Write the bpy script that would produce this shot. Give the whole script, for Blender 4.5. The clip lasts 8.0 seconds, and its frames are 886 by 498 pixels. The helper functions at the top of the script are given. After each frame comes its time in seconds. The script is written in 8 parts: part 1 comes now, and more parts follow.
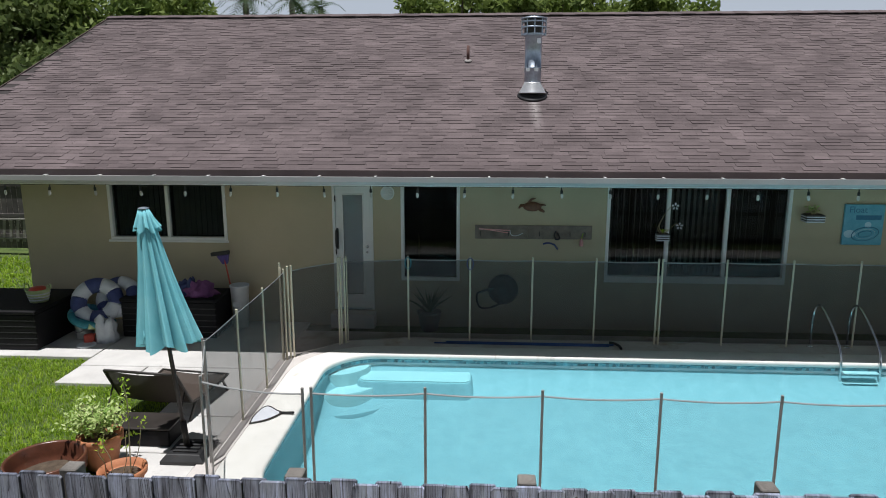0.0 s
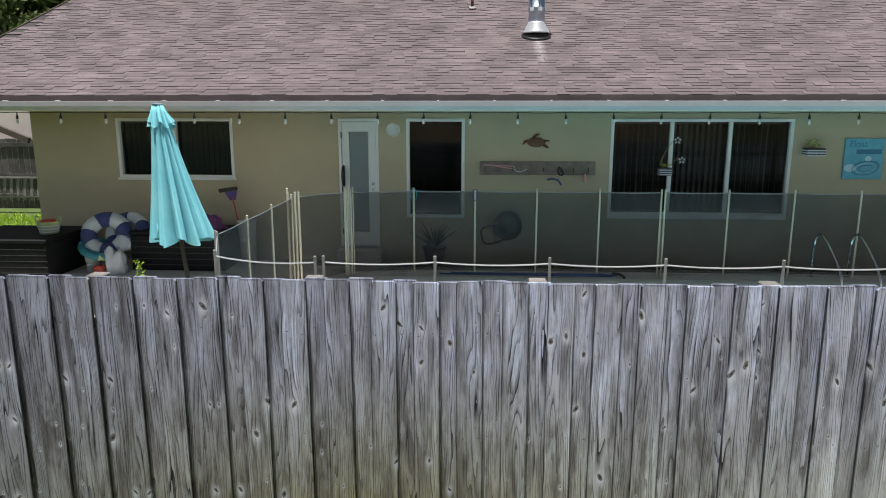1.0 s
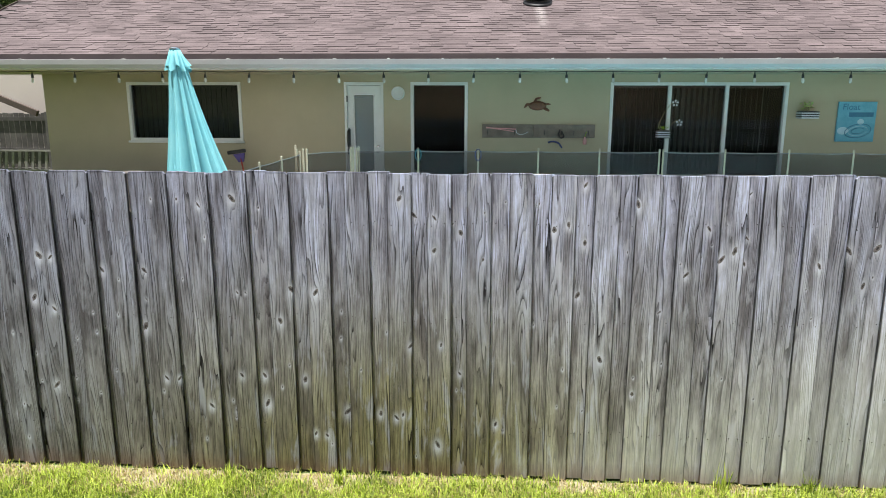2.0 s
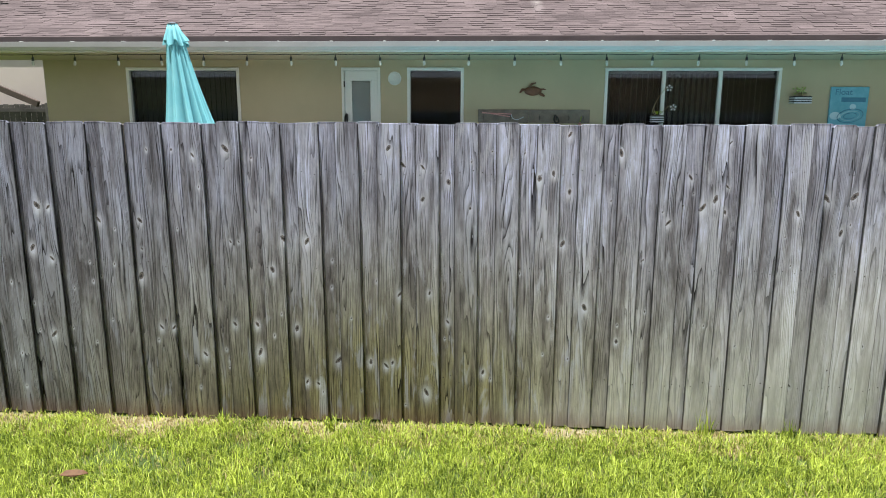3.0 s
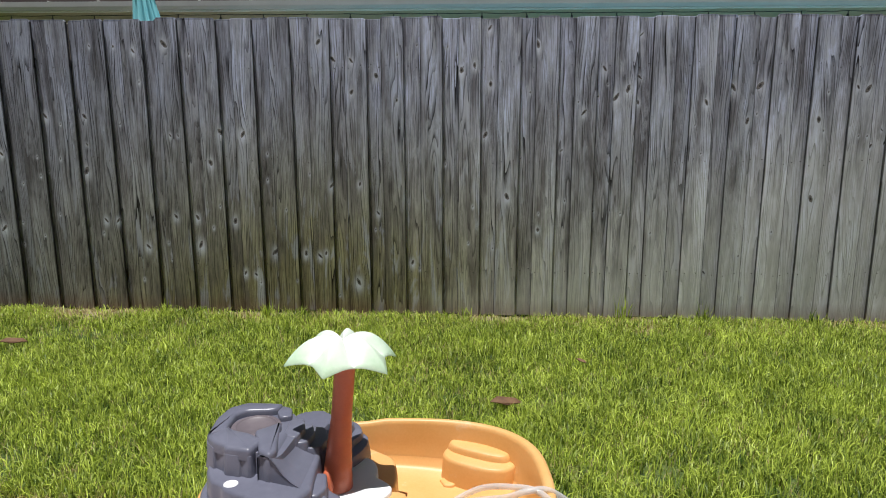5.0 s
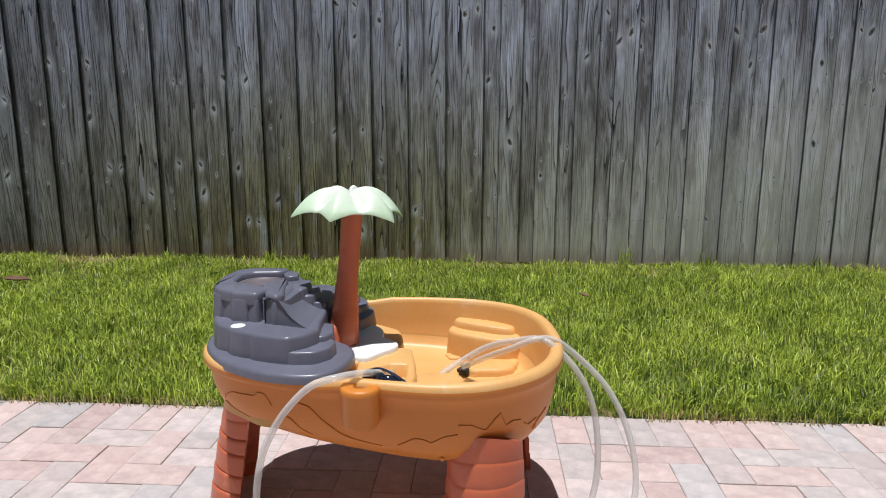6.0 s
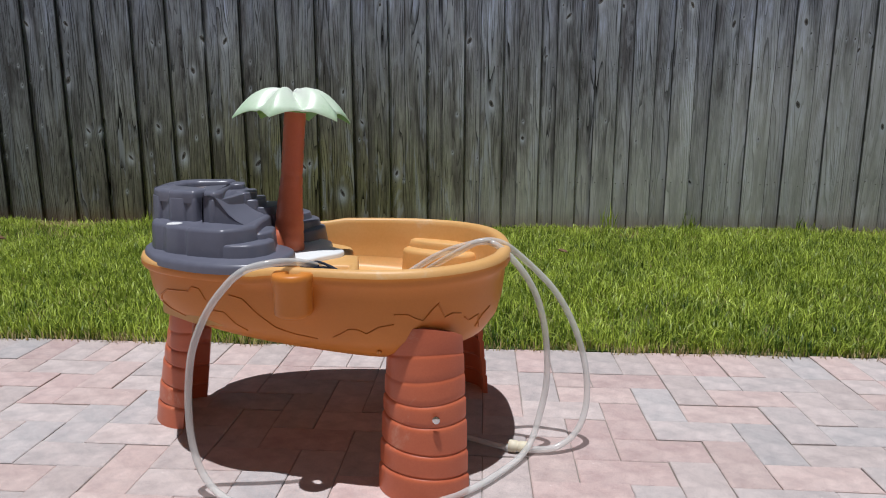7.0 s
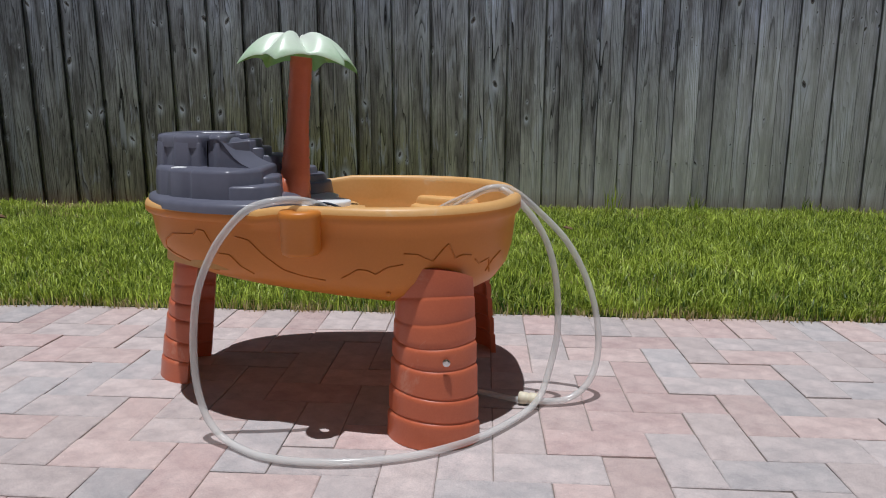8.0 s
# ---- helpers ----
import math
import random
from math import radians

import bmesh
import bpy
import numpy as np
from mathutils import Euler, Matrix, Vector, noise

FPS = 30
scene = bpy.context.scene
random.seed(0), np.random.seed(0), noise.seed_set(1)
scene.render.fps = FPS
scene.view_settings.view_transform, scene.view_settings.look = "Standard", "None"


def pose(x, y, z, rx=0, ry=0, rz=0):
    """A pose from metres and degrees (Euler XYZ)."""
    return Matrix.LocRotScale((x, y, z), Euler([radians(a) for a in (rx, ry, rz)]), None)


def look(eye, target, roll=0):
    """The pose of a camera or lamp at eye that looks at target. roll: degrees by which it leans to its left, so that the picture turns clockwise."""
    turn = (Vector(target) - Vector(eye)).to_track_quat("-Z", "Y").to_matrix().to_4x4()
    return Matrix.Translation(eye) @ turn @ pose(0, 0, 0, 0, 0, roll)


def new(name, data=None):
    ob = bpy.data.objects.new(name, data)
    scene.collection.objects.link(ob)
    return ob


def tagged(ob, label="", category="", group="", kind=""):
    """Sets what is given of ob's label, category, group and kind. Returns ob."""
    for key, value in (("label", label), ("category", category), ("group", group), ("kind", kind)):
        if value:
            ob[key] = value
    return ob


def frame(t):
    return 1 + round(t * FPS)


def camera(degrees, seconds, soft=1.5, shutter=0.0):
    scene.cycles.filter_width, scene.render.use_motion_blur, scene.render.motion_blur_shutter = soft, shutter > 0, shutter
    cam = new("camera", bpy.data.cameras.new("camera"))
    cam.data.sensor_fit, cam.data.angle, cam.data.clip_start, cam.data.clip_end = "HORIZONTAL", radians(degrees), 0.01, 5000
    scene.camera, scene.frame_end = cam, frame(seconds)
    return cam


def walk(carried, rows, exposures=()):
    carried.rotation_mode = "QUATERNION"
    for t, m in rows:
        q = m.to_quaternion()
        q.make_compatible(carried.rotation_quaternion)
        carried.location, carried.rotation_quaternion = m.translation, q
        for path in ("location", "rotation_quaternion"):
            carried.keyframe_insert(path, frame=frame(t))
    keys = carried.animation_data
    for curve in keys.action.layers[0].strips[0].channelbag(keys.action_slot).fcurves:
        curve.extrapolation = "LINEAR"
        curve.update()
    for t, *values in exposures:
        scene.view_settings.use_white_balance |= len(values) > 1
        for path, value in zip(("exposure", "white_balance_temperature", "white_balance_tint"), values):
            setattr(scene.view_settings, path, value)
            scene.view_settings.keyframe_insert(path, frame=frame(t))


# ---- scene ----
import itertools
cam = camera(65.4, 8.0, 1.0)
PATH = [
    (0, (0.075, 0.112, 3.745), (-0.035, 2.068, 3.344), 0.0),
    (0.3, (0.068, 0.113, 3.345), (-0.041, 2.069, 2.942), 0.02),
    (0.5, (0.059, 0.093, 3.106), (-0.051, 2.049, 2.704), 0.0),
    (0.8, (0.035, -0.074, 2.896), (-0.076, 1.883, 2.496), 0.06),
    (1, (0.024, -0.224, 2.766), (-0.088, 1.733, 2.367), 0.0),
    (1.3, (0.003, -0.425, 2.488), (-0.107, 1.531, 2.087), 0.1),
    (1.5, (-0.007, -0.504, 2.374), (-0.117, 1.452, 1.971), 0.1),
    (1.7, (-0.027, -0.557, 2.332), (-0.136, 1.398, 1.927), 0.1),
    (2.8, (0.02, -0.751, 2.017), (-0.088, 1.201, 1.596), 0.2),
    (3, (0.057, -0.777, 1.967), (-0.053, 1.18, 1.567), 0.2),
    (3.2, (0.107, -0.793, 1.887), (-0.006, 1.164, 1.489), 0.16),
    (3.5, (0.167, -0.812, 1.707), (0.051, 1.145, 1.313), 0.1),
    (3.8, (0.24, -0.821, 1.635), (0.127, 1.137, 1.242), 0.17),
    (4, (0.32, -0.823, 1.626), (0.208, 1.135, 1.234), 0.2),
    (4.3, (0.423, -0.874, 1.632), (0.313, 1.084, 1.239), 0.2),
    (4.5, (0.479, -0.958, 1.56), (0.371, 1.0, 1.165), 0.2),
    (4.8, (0.529, -1.055, 1.417), (0.419, 0.903, 1.025), 0.14),
    (5, (0.525, -1.089, 1.321), (0.414, 0.869, 0.931), 0.1),
    (5.2, (0.502, -1.109, 1.239), (0.394, 0.849, 0.849), 0.3),
    (6.3, (0.535, -1.165, 0.915), (0.422, 0.793, 0.523), 0.2),
    (6.5, (0.589, -1.166, 0.872), (0.475, 0.791, 0.476), 0.3),
    (6.8, (0.632, -1.156, 0.803), (0.518, 0.801, 0.407), 0.25),
    (7, (0.641, -1.154, 0.767), (0.526, 0.802, 0.369), 0.2),
    (7.2, (0.635, -1.151, 0.733), (0.521, 0.806, 0.335), 0.18),
    (7.5, (0.635, -1.149, 0.694), (0.52, 0.807, 0.295), 0.1),
    (8, (0.622, -1.151, 0.649), (0.506, 0.805, 0.25), 0.2),
]
EXPOSURE = [(0.0, -0.02, 6350, 10), (0.5, 0.10, 6400, 10), (1.0, 0.60, 6450, 10), (1.5, 1.04, 6600, 10), (3.0, 0.92, 6550, 10), (3.5, 0.72, 6550, 10), (4.0, 0.36, 6550, 10), (4.5, 0.30, 6500, 10), (5.0, 0.09, 6450, 10), (5.5, 0.00, 6400, 10), (6.5, -0.27, 6250, 10), (7.0, -0.40, 6150, 10), (7.5, -0.50, 6100, 10), (8.0, -0.58, 6100, 10)]
walk(cam, [(t, look(eye, target, roll)) for t, eye, target, roll in PATH], EXPOSURE)

# ---- world, sun and exposure ----
SUN_WAY = Vector((0.048, 0.130, -1.0)).normalized()      # the way the sunlight travels
world = bpy.data.worlds.new("world")
scene.world = world
world.use_nodes = True
wn, wl = world.node_tree.nodes, world.node_tree.links
wn.clear()
sky = wn.new("ShaderNodeTexSky")
sky.sky_type, sky.sun_disc = "NISHITA", False
sky.sun_elevation = math.asin(-SUN_WAY.z)
sky.sun_rotation = math.atan2(-SUN_WAY.x, -SUN_WAY.y)
sky.air_density, sky.dust_density = 1.0, 1.5
wco = wn.new("ShaderNodeTexCoord")
wmap = wn.new("ShaderNodeMapping")
wmap.inputs["Scale"].default_value = (1.2, 1.2, 3.0)
wnoise = wn.new("ShaderNodeTexNoise")
wnoise.inputs["Scale"].default_value, wnoise.inputs["Detail"].default_value = 2.2, 6.0
wramp = wn.new("ShaderNodeValToRGB")
wramp.color_ramp.elements[0].position, wramp.color_ramp.elements[1].position = 0.46, 0.66
wmix = wn.new("ShaderNodeMixRGB")
wmix.inputs["Color2"].default_value = (7.6, 8.4, 9.6, 1)
wbg = wn.new("ShaderNodeBackground")
wbg.inputs["Strength"].default_value = 0.016
wout = wn.new("ShaderNodeOutputWorld")
wl.new(wco.outputs["Generated"], wmap.inputs["Vector"])
wl.new(wmap.outputs["Vector"], wnoise.inputs["Vector"])
wl.new(wnoise.outputs["Fac"], wramp.inputs["Fac"])
wl.new(wramp.outputs["Color"], wmix.inputs["Fac"])
wl.new(sky.outputs["Color"], wmix.inputs["Color1"])
# bright hazy clouds low over the horizon all round
wsep = wn.new("ShaderNodeSeparateXYZ")
wl.new(wco.outputs["Generated"], wsep.inputs["Vector"])
whaze = wn.new("ShaderNodeMapRange")
whaze.interpolation_type = "SMOOTHSTEP"
whaze.inputs["From Min"].default_value, whaze.inputs["From Max"].default_value = 0.52, 0.14
wl.new(wsep.outputs["Z"], whaze.inputs["Value"])
wlow = wn.new("ShaderNodeMixRGB")
wlow.inputs["Color2"].default_value = (29, 32.2, 36.8, 1)
wl.new(whaze.outputs["Result"], wlow.inputs["Fac"])
wl.new(wmix.outputs["Color"], wlow.inputs["Color1"])
wl.new(wlow.outputs["Color"], wbg.inputs["Color"])
wl.new(wbg.outputs["Background"], wout.inputs["Surface"])

sun = new("sun", bpy.data.lights.new("sun", "SUN"))
sun.data.energy, sun.data.angle, sun.data.color = 5.0, radians(0.53), (1.0, 0.982, 0.958)
sun.matrix_world = look((-4, -8, 30), Vector((-4, -8, 30)) + SUN_WAY)


# ---- mesh helpers ----
class Shape:
    """Vertices and faces that are gathered and then turned into one mesh."""

    def __init__(self):
        self.v, self.f = [], []

    def add(self, verts, faces, m=None):
        n = len(self.v)
        self.v += [tuple(m @ Vector(p)) for p in verts] if m is not None else [tuple(p) for p in verts]
        self.f += [tuple(i + n for i in q) for q in faces]
        return self

    def box(self, x0, x1, y0, y1, z0, z1, c=0.0, m=None):
        """A box, with its edges cut off by c."""
        if c <= 0:
            v = [(x, y, z) for z in (z0, z1) for y in (y0, y1) for x in (x0, x1)]
            return self.add(v, [(0, 2, 3, 1), (4, 5, 7, 6), (0, 1, 5, 4), (2, 6, 7, 3), (0, 4, 6, 2), (1, 3, 7, 5)], m)
        lo, hi = (x0, y0, z0), (x1, y1, z1)
        v, key = [], {}
        for sx in (0, 1):
            for sy in (0, 1):
                for sz in (0, 1):
                    s = (sx, sy, sz)
                    for a in range(3):
                        p = [(hi[i] if s[i] else lo[i]) if i == a else (hi[i] - c if s[i] else lo[i] + c) for i in range(3)]
                        key[s, a] = len(v)
                        v.append(p)
        f = []
        for a in range(3):
            b, d = (a + 1) % 3, (a + 2) % 3
            for side in (0, 1):
                ring = []
                for sb, sd in ((0, 0), (1, 0), (1, 1), (0, 1)):
                    s = [0, 0, 0]
                    s[a], s[b], s[d] = side, sb, sd
                    ring.append(key[tuple(s), a])
                f.append(tuple(ring if side else ring[::-1]))
            for sb in (0, 1):
                for sd in (0, 1):
                    s0, s1 = [0, 0, 0], [0, 0, 0]
                    s0[a], s1[a] = 0, 1
                    s0[b] = s1[b] = sb
                    s0[d] = s1[d] = sd
                    s0, s1 = tuple(s0), tuple(s1)
                    q = (key[s0, b], key[s1, b], key[s1, d], key[s0, d])
                    f.append(q if sb != sd else q[::-1])
        for s in itertools.product((0, 1), repeat=3):
            q = (key[s, 0], key[s, 1], key[s, 2])
            f.append(q if sum(s) % 2 else q[::-1])
        return self.add(v, f, m)

    def tube(self, pts, r, n=8, m=None, squash=1.0):
        """A round bar along points; r is a number or one for each point."""
        pts = [Vector(p) for p in pts]
        rs = r if isinstance(r, (list, tuple)) else [r] * len(pts)
        v, f = [], []
        t0 = (pts[1] - pts[0]).normalized()
        side = t0.orthogonal().normalized()
        for i, p in enumerate(pts):
            t = (pts[min(i + 1, len(pts) - 1)] - pts[max(i - 1, 0)]).normalized()
            side = (side - t * side.dot(t)).normalized()
            up = t.cross(side)
            for k in range(n):
                a = 2 * math.pi * k / n
                v.append(p + (side * math.cos(a) + up * math.sin(a) * squash) * rs[i])
        for i in range(len(pts) - 1):
            for k in range(n):
                f.append((i * n + k, i * n + (k + 1) % n, (i + 1) * n + (k + 1) % n, (i + 1) * n + k))
        f.append(tuple(range(n))[::-1])
        f.append(tuple(range((len(pts) - 1) * n, len(pts) * n)))
        return self.add(v, f, m)

    def loft(self, rings, cap0=True, cap1=True, m=None, loop=True):
        n = len(rings[0])
        v = [p for ring in rings for p in ring]
        f = []
        for i in range(len(rings) - 1):
            for k in range(n if loop else n - 1):
                f.append((i * n + k, i * n + (k + 1) % n, (i + 1) * n + (k + 1) % n, (i + 1) * n + k))
        if cap0:
            f.append(tuple(range(n))[::-1])
        if cap1:
            f.append(tuple(range((len(rings) - 1) * n, len(rings) * n)))
        return self.add(v, f, m)

    def lathe(self, profile, n=20, m=None, cap0=True, cap1=True):
        """Turned about z: profile of (radius, height)."""
        rings = [[(r * math.cos(2 * math.pi * k / n), r * math.sin(2 * math.pi * k / n), z) for k in range(n)] for r, z in profile]
        return self.loft(rings, cap0, cap1, m)

    def mesh(self, name, smooth=False):
        me = bpy.data.meshes.new(name)
        me.from_pydata(self.v, [], self.f)
        if smooth:
            me.polygons.foreach_set("use_smooth", [True] * len(me.polygons))
        me.update()
        return me


def solid(name, shape, material, smooth=False):
    me = shape.mesh(name, smooth)
    me.materials.append(material)
    ob = new(name, me)
    return ob


def thing(name, base, label, category, group="", kind=""):
    """An empty at the base of a thing; part() hangs its parts on it."""
    ob = new(name)
    ob.empty_display_size = 0.1
    ob.matrix_basis = Matrix.Translation(base)
    return tagged(ob, label, category, group, kind)


def origin_of(ob):
    m = ob.matrix_basis.copy()
    while ob.parent:
        m = ob.parent.matrix_basis @ ob.matrix_parent_inverse @ m
        ob = ob.parent
    return m


def part(name, shape, material, parent, label="", smooth=False):
    """One mesh, given in world places, under a thing or a part."""
    ob = solid(name, shape, material, smooth)
    ob.parent = parent
    ob.matrix_parent_inverse = origin_of(parent).inverted()
    if label:
        ob["label"] = label
    return ob


def piece(name, mesh, parent, m):
    """One of many alike pieces that share a mesh."""
    ob = new(name, mesh)
    ob.parent = parent
    ob.matrix_parent_inverse = origin_of(parent).inverted()
    ob.matrix_basis = m
    return ob


def smooth_by_angle(ob, degrees=40):
    ob.data.polygons.foreach_set("use_smooth", [True] * len(ob.data.polygons))
    bm = bmesh.new()
    bm.from_mesh(ob.data)
    lim = radians(degrees)
    for e in bm.edges:
        if len(e.link_faces) == 2 and e.calc_face_angle(0) > lim:
            e.smooth = False
    bm.to_mesh(ob.data)
    bm.free()
    return ob


# ---- material helpers ----
def nodes_of(name):
    ma = bpy.data.materials.new(name)
    ma.use_nodes = True
    return ma, ma.node_tree.nodes, ma.node_tree.links, ma.node_tree.nodes["Principled BSDF"]


def coords(nt, kind="Object", scale=(1, 1, 1), shift=None):
    n, l = nt.nodes, nt.links
    tc = n.new("ShaderNodeTexCoord")
    mp = n.new("ShaderNodeMapping")
    mp.inputs["Scale"].default_value = scale
    l.new(tc.outputs[kind], mp.inputs["Vector"])
    if shift is not None:
        l.new(shift, mp.inputs["Location"])
    return mp.outputs["Vector"]


def noise_node(nt, vec, scale, detail=4.0, rough=0.55, warp=0.0):
    n = nt.nodes.new("ShaderNodeTexNoise")
    n.inputs["Scale"].default_value, n.inputs["Detail"].default_value = scale, detail
    n.inputs["Roughness"].default_value, n.inputs["Distortion"].default_value = rough, warp
    nt.links.new(vec, n.inputs["Vector"])
    return n.outputs["Fac"]


def ramp(nt, fac, stops):
    r = nt.nodes.new("ShaderNodeValToRGB")
    el = r.color_ramp.elements
    while len(el) < len(stops):
        el.new(0.5)
    for e, (p, c) in zip(el, stops):
        e.position = p
        e.color = (*c, 1) if len(c) == 3 else c
    nt.links.new(fac, r.inputs["Fac"])
    return r.outputs["Color"]


def blend(nt, how, fac, a, b):
    m = nt.nodes.new("ShaderNodeMixRGB")
    m.blend_type = how
    for key, val in (("Fac", fac), ("Color1", a), ("Color2", b)):
        if isinstance(val, bpy.types.NodeSocket):
            nt.links.new(val, m.inputs[key])
        elif key == "Fac":
            m.inputs[key].default_value = val
        else:
            m.inputs[key].default_value = (*val, 1)
    return m.outputs["Color"]


def sums(nt, how, a, b, clamp=False):
    m = nt.nodes.new("ShaderNodeMath")
    m.operation, m.use_clamp = how, clamp
    for i, val in enumerate((a, b)):
        if val is None:
            continue
        if isinstance(val, bpy.types.NodeSocket):
            nt.links.new(val, m.inputs[i])
        else:
            m.inputs[i].default_value = val
    return m.outputs["Value"]


def bump(nt, bsdf, height, strength, distance):
    b = nt.nodes.new("ShaderNodeBump")
    b.inputs["Strength"].default_value, b.inputs["Distance"].default_value = strength, distance
    nt.links.new(height, b.inputs["Height"])
    nt.links.new(b.outputs["Normal"], bsdf.inputs["Normal"])


def surface(name, c1, c2, size=0.3, grain=0.01, rough=0.7, metal=0.0, relief=0.2, depth=0.002, spread=0.0, spec=0.5, kind="Object", dirt=None):
    """A plain surface: two colours mixed at two scales, fine relief, and some difference from piece to piece."""
    ma, n, l, b = nodes_of(name)
    nt = ma.node_tree
    vec = coords(nt, kind)
    big = noise_node(nt, vec, 1.0 / size, 5.0, 0.6)
    fine = noise_node(nt, vec, 1.0 / grain, 3.0, 0.6)
    both = sums(nt, "ADD", sums(nt, "MULTIPLY", big, 0.65), sums(nt, "MULTIPLY", fine, 0.35))
    col = ramp(nt, both, [(0.34, c1), (0.66, c2)])
    if spread:
        info = n.new("ShaderNodeObjectInfo")
        geo = n.new("ShaderNodeNewGeometry")
        rnd = sums(nt, "FRACT", sums(nt, "ADD", info.outputs["Random"], geo.outputs["Random Per Island"]), None)
        val = n.new("ShaderNodeMapRange")
        val.inputs["To Min"].default_value, val.inputs["To Max"].default_value = 1 - spread, 1 + spread
        l.new(rnd, val.inputs["Value"])
        hsv = n.new("ShaderNodeHueSaturation")
        l.new(val.outputs["Result"], hsv.inputs["Value"])
        l.new(col, hsv.inputs["Color"])
        col = hsv.outputs["Color"]
    if dirt:
        spots = ramp(nt, noise_node(nt, vec, dirt[1], 6.0, 0.7, 0.5), [(dirt[2], (0, 0, 0)), (dirt[2] + 0.14, (1, 1, 1))])
        col = blend(nt, "MIX", spots, col, dirt[0])
    l.new(col, b.inputs["Base Color"])
    rr = n.new("ShaderNodeMapRange")
    rr.inputs["To Min"].default_value, rr.inputs["To Max"].default_value = max(0.02, rough - 0.1), min(1, rough + 0.1)
    l.new(both, rr.inputs["Value"])
    l.new(rr.outputs["Result"], b.inputs["Roughness"])
    b.inputs["Metallic"].default_value = metal
    b.inputs["Specular IOR Level"].default_value = spec
    if relief:
        bump(nt, b, both, relief, depth)
    return ma


# ---- materials ----
def board_wood(name, light, dark, mould):
    """Weathered grey fence wood: grain along z that parts round the knots of each board, mould low down, a paler patch,
    shade painted in along the edges and to the west.
    """
    ma, n, l, b = nodes_of(name)
    nt = ma.node_tree
    info = n.new("ShaderNodeObjectInfo")
    jump = n.new("ShaderNodeCombineXYZ")
    l.new(sums(nt, "MULTIPLY", info.outputs["Random"], 91.0), jump.inputs["X"])
    l.new(sums(nt, "MULTIPLY", info.outputs["Random"], 37.0), jump.inputs["Z"])
    tc = n.new("ShaderNodeTexCoord")
    here = n.new("ShaderNodeSeparateXYZ")
    l.new(tc.outputs["Object"], here.inputs["Vector"])
    hx, hz = here.outputs["X"], here.outputs["Z"]

    def field(x, z, sx, sz, detail, rough=0.55, warp=0.0):
        """Noise on the face of the board, another one for each board."""
        c = n.new("ShaderNodeCombineXYZ")
        l.new(sums(nt, "MULTIPLY", x, sx), c.inputs["X"])
        l.new(sums(nt, "MULTIPLY", z, sz), c.inputs["Z"])
        add = n.new("ShaderNodeVectorMath")
        l.new(c.outputs["Vector"], add.inputs[0])
        l.new(jump.outputs["Vector"], add.inputs[1])
        return noise_node(nt, add.outputs["Vector"], 1.0, detail, rough, warp)

    ragged = sums(nt, "ADD", 0.45, sums(nt, "MULTIPLY", field(hx, hz, 130, 85, 3.0), 1.1))
    # up to four knots; each board carries their places and sizes
    flow, near, halo = hx, None, None
    for k in range(1, 5):
        at = n.new("ShaderNodeAttribute")
        at.attribute_type, at.attribute_name = "OBJECT", "knot_%d" % k
        kn = n.new("ShaderNodeSeparateXYZ")
        l.new(at.outputs["Vector"], kn.inputs["Vector"])
        size = sums(nt, "ADD", kn.outputs["Z"], 0.00005)
        dx = sums(nt, "DIVIDE", sums(nt, "SUBTRACT", hx, kn.outputs["X"]), size)
        dz = sums(nt, "DIVIDE", sums(nt, "SUBTRACT", hz, kn.outputs["Y"]), size)
        # each knot leans and stretches its own way
        own = sums(nt, "FRACT", sums(nt, "MULTIPLY", size, 9100.0), None)
        slim = sums(nt, "FRACT", sums(nt, "MULTIPLY", size, 23700.0), None)
        ex = sums(nt, "MULTIPLY", sums(nt, "ADD", dx, sums(nt, "MULTIPLY", dz, sums(nt, "SUBTRACT", sums(nt, "MULTIPLY", own, 1.5), 0.75))), sums(nt, "ADD", 0.85, sums(nt, "MULTIPLY", slim, 0.55)))
        wide = sums(nt, "ADD", sums(nt, "MULTIPLY", sums(nt, "MULTIPLY", dx, dx), 0.16), sums(nt, "MULTIPLY", sums(nt, "MULTIPLY", dz, dz), 0.016))
        part_round = sums(nt, "POWER", 2.718, sums(nt, "MULTIPLY", wide, -1.0))
        flow = sums(nt, "SUBTRACT", flow, sums(nt, "MULTIPLY", sums(nt, "MULTIPLY", sums(nt, "MULTIPLY", dx, size), part_round), 0.88))
        r = sums(nt, "SQRT", sums(nt, "ADD", sums(nt, "MULTIPLY", ex, ex), sums(nt, "MULTIPLY", sums(nt, "MULTIPLY", dz, dz), 0.40)), None)
        r = sums(nt, "DIVIDE", r, ragged)
        # the pale weathered skirt hangs mostly below the knot
        dl = sums(nt, "ADD", dz, 0.9)
        skirt = sums(nt, "ADD", sums(nt, "MULTIPLY", sums(nt, "MULTIPLY", dx, dx), 0.22), sums(nt, "MULTIPLY", sums(nt, "MULTIPLY", dl, dl), 0.075))
        skirt = sums(nt, "POWER", 2.718, sums(nt, "MULTIPLY", skirt, -1.0))
        near = r if near is None else sums(nt, "MINIMUM", near, r)
        halo = skirt if halo is None else sums(nt, "MAXIMUM", halo, skirt)
    # grain: late-wood lines that drift, and close into arches here and there
    drift = field(flow, hz, 8.0, 0.6, 2.0)
    rings = sums(nt, "ADD", sums(nt, "MULTIPLY", flow, 58.0), sums(nt, "MULTIPLY", drift, 15.0))
    eye_rings = sums(nt, "MULTIPLY", near, 1.3)
    in_knot = sums(nt, "LESS_THAN", near, 1.35)
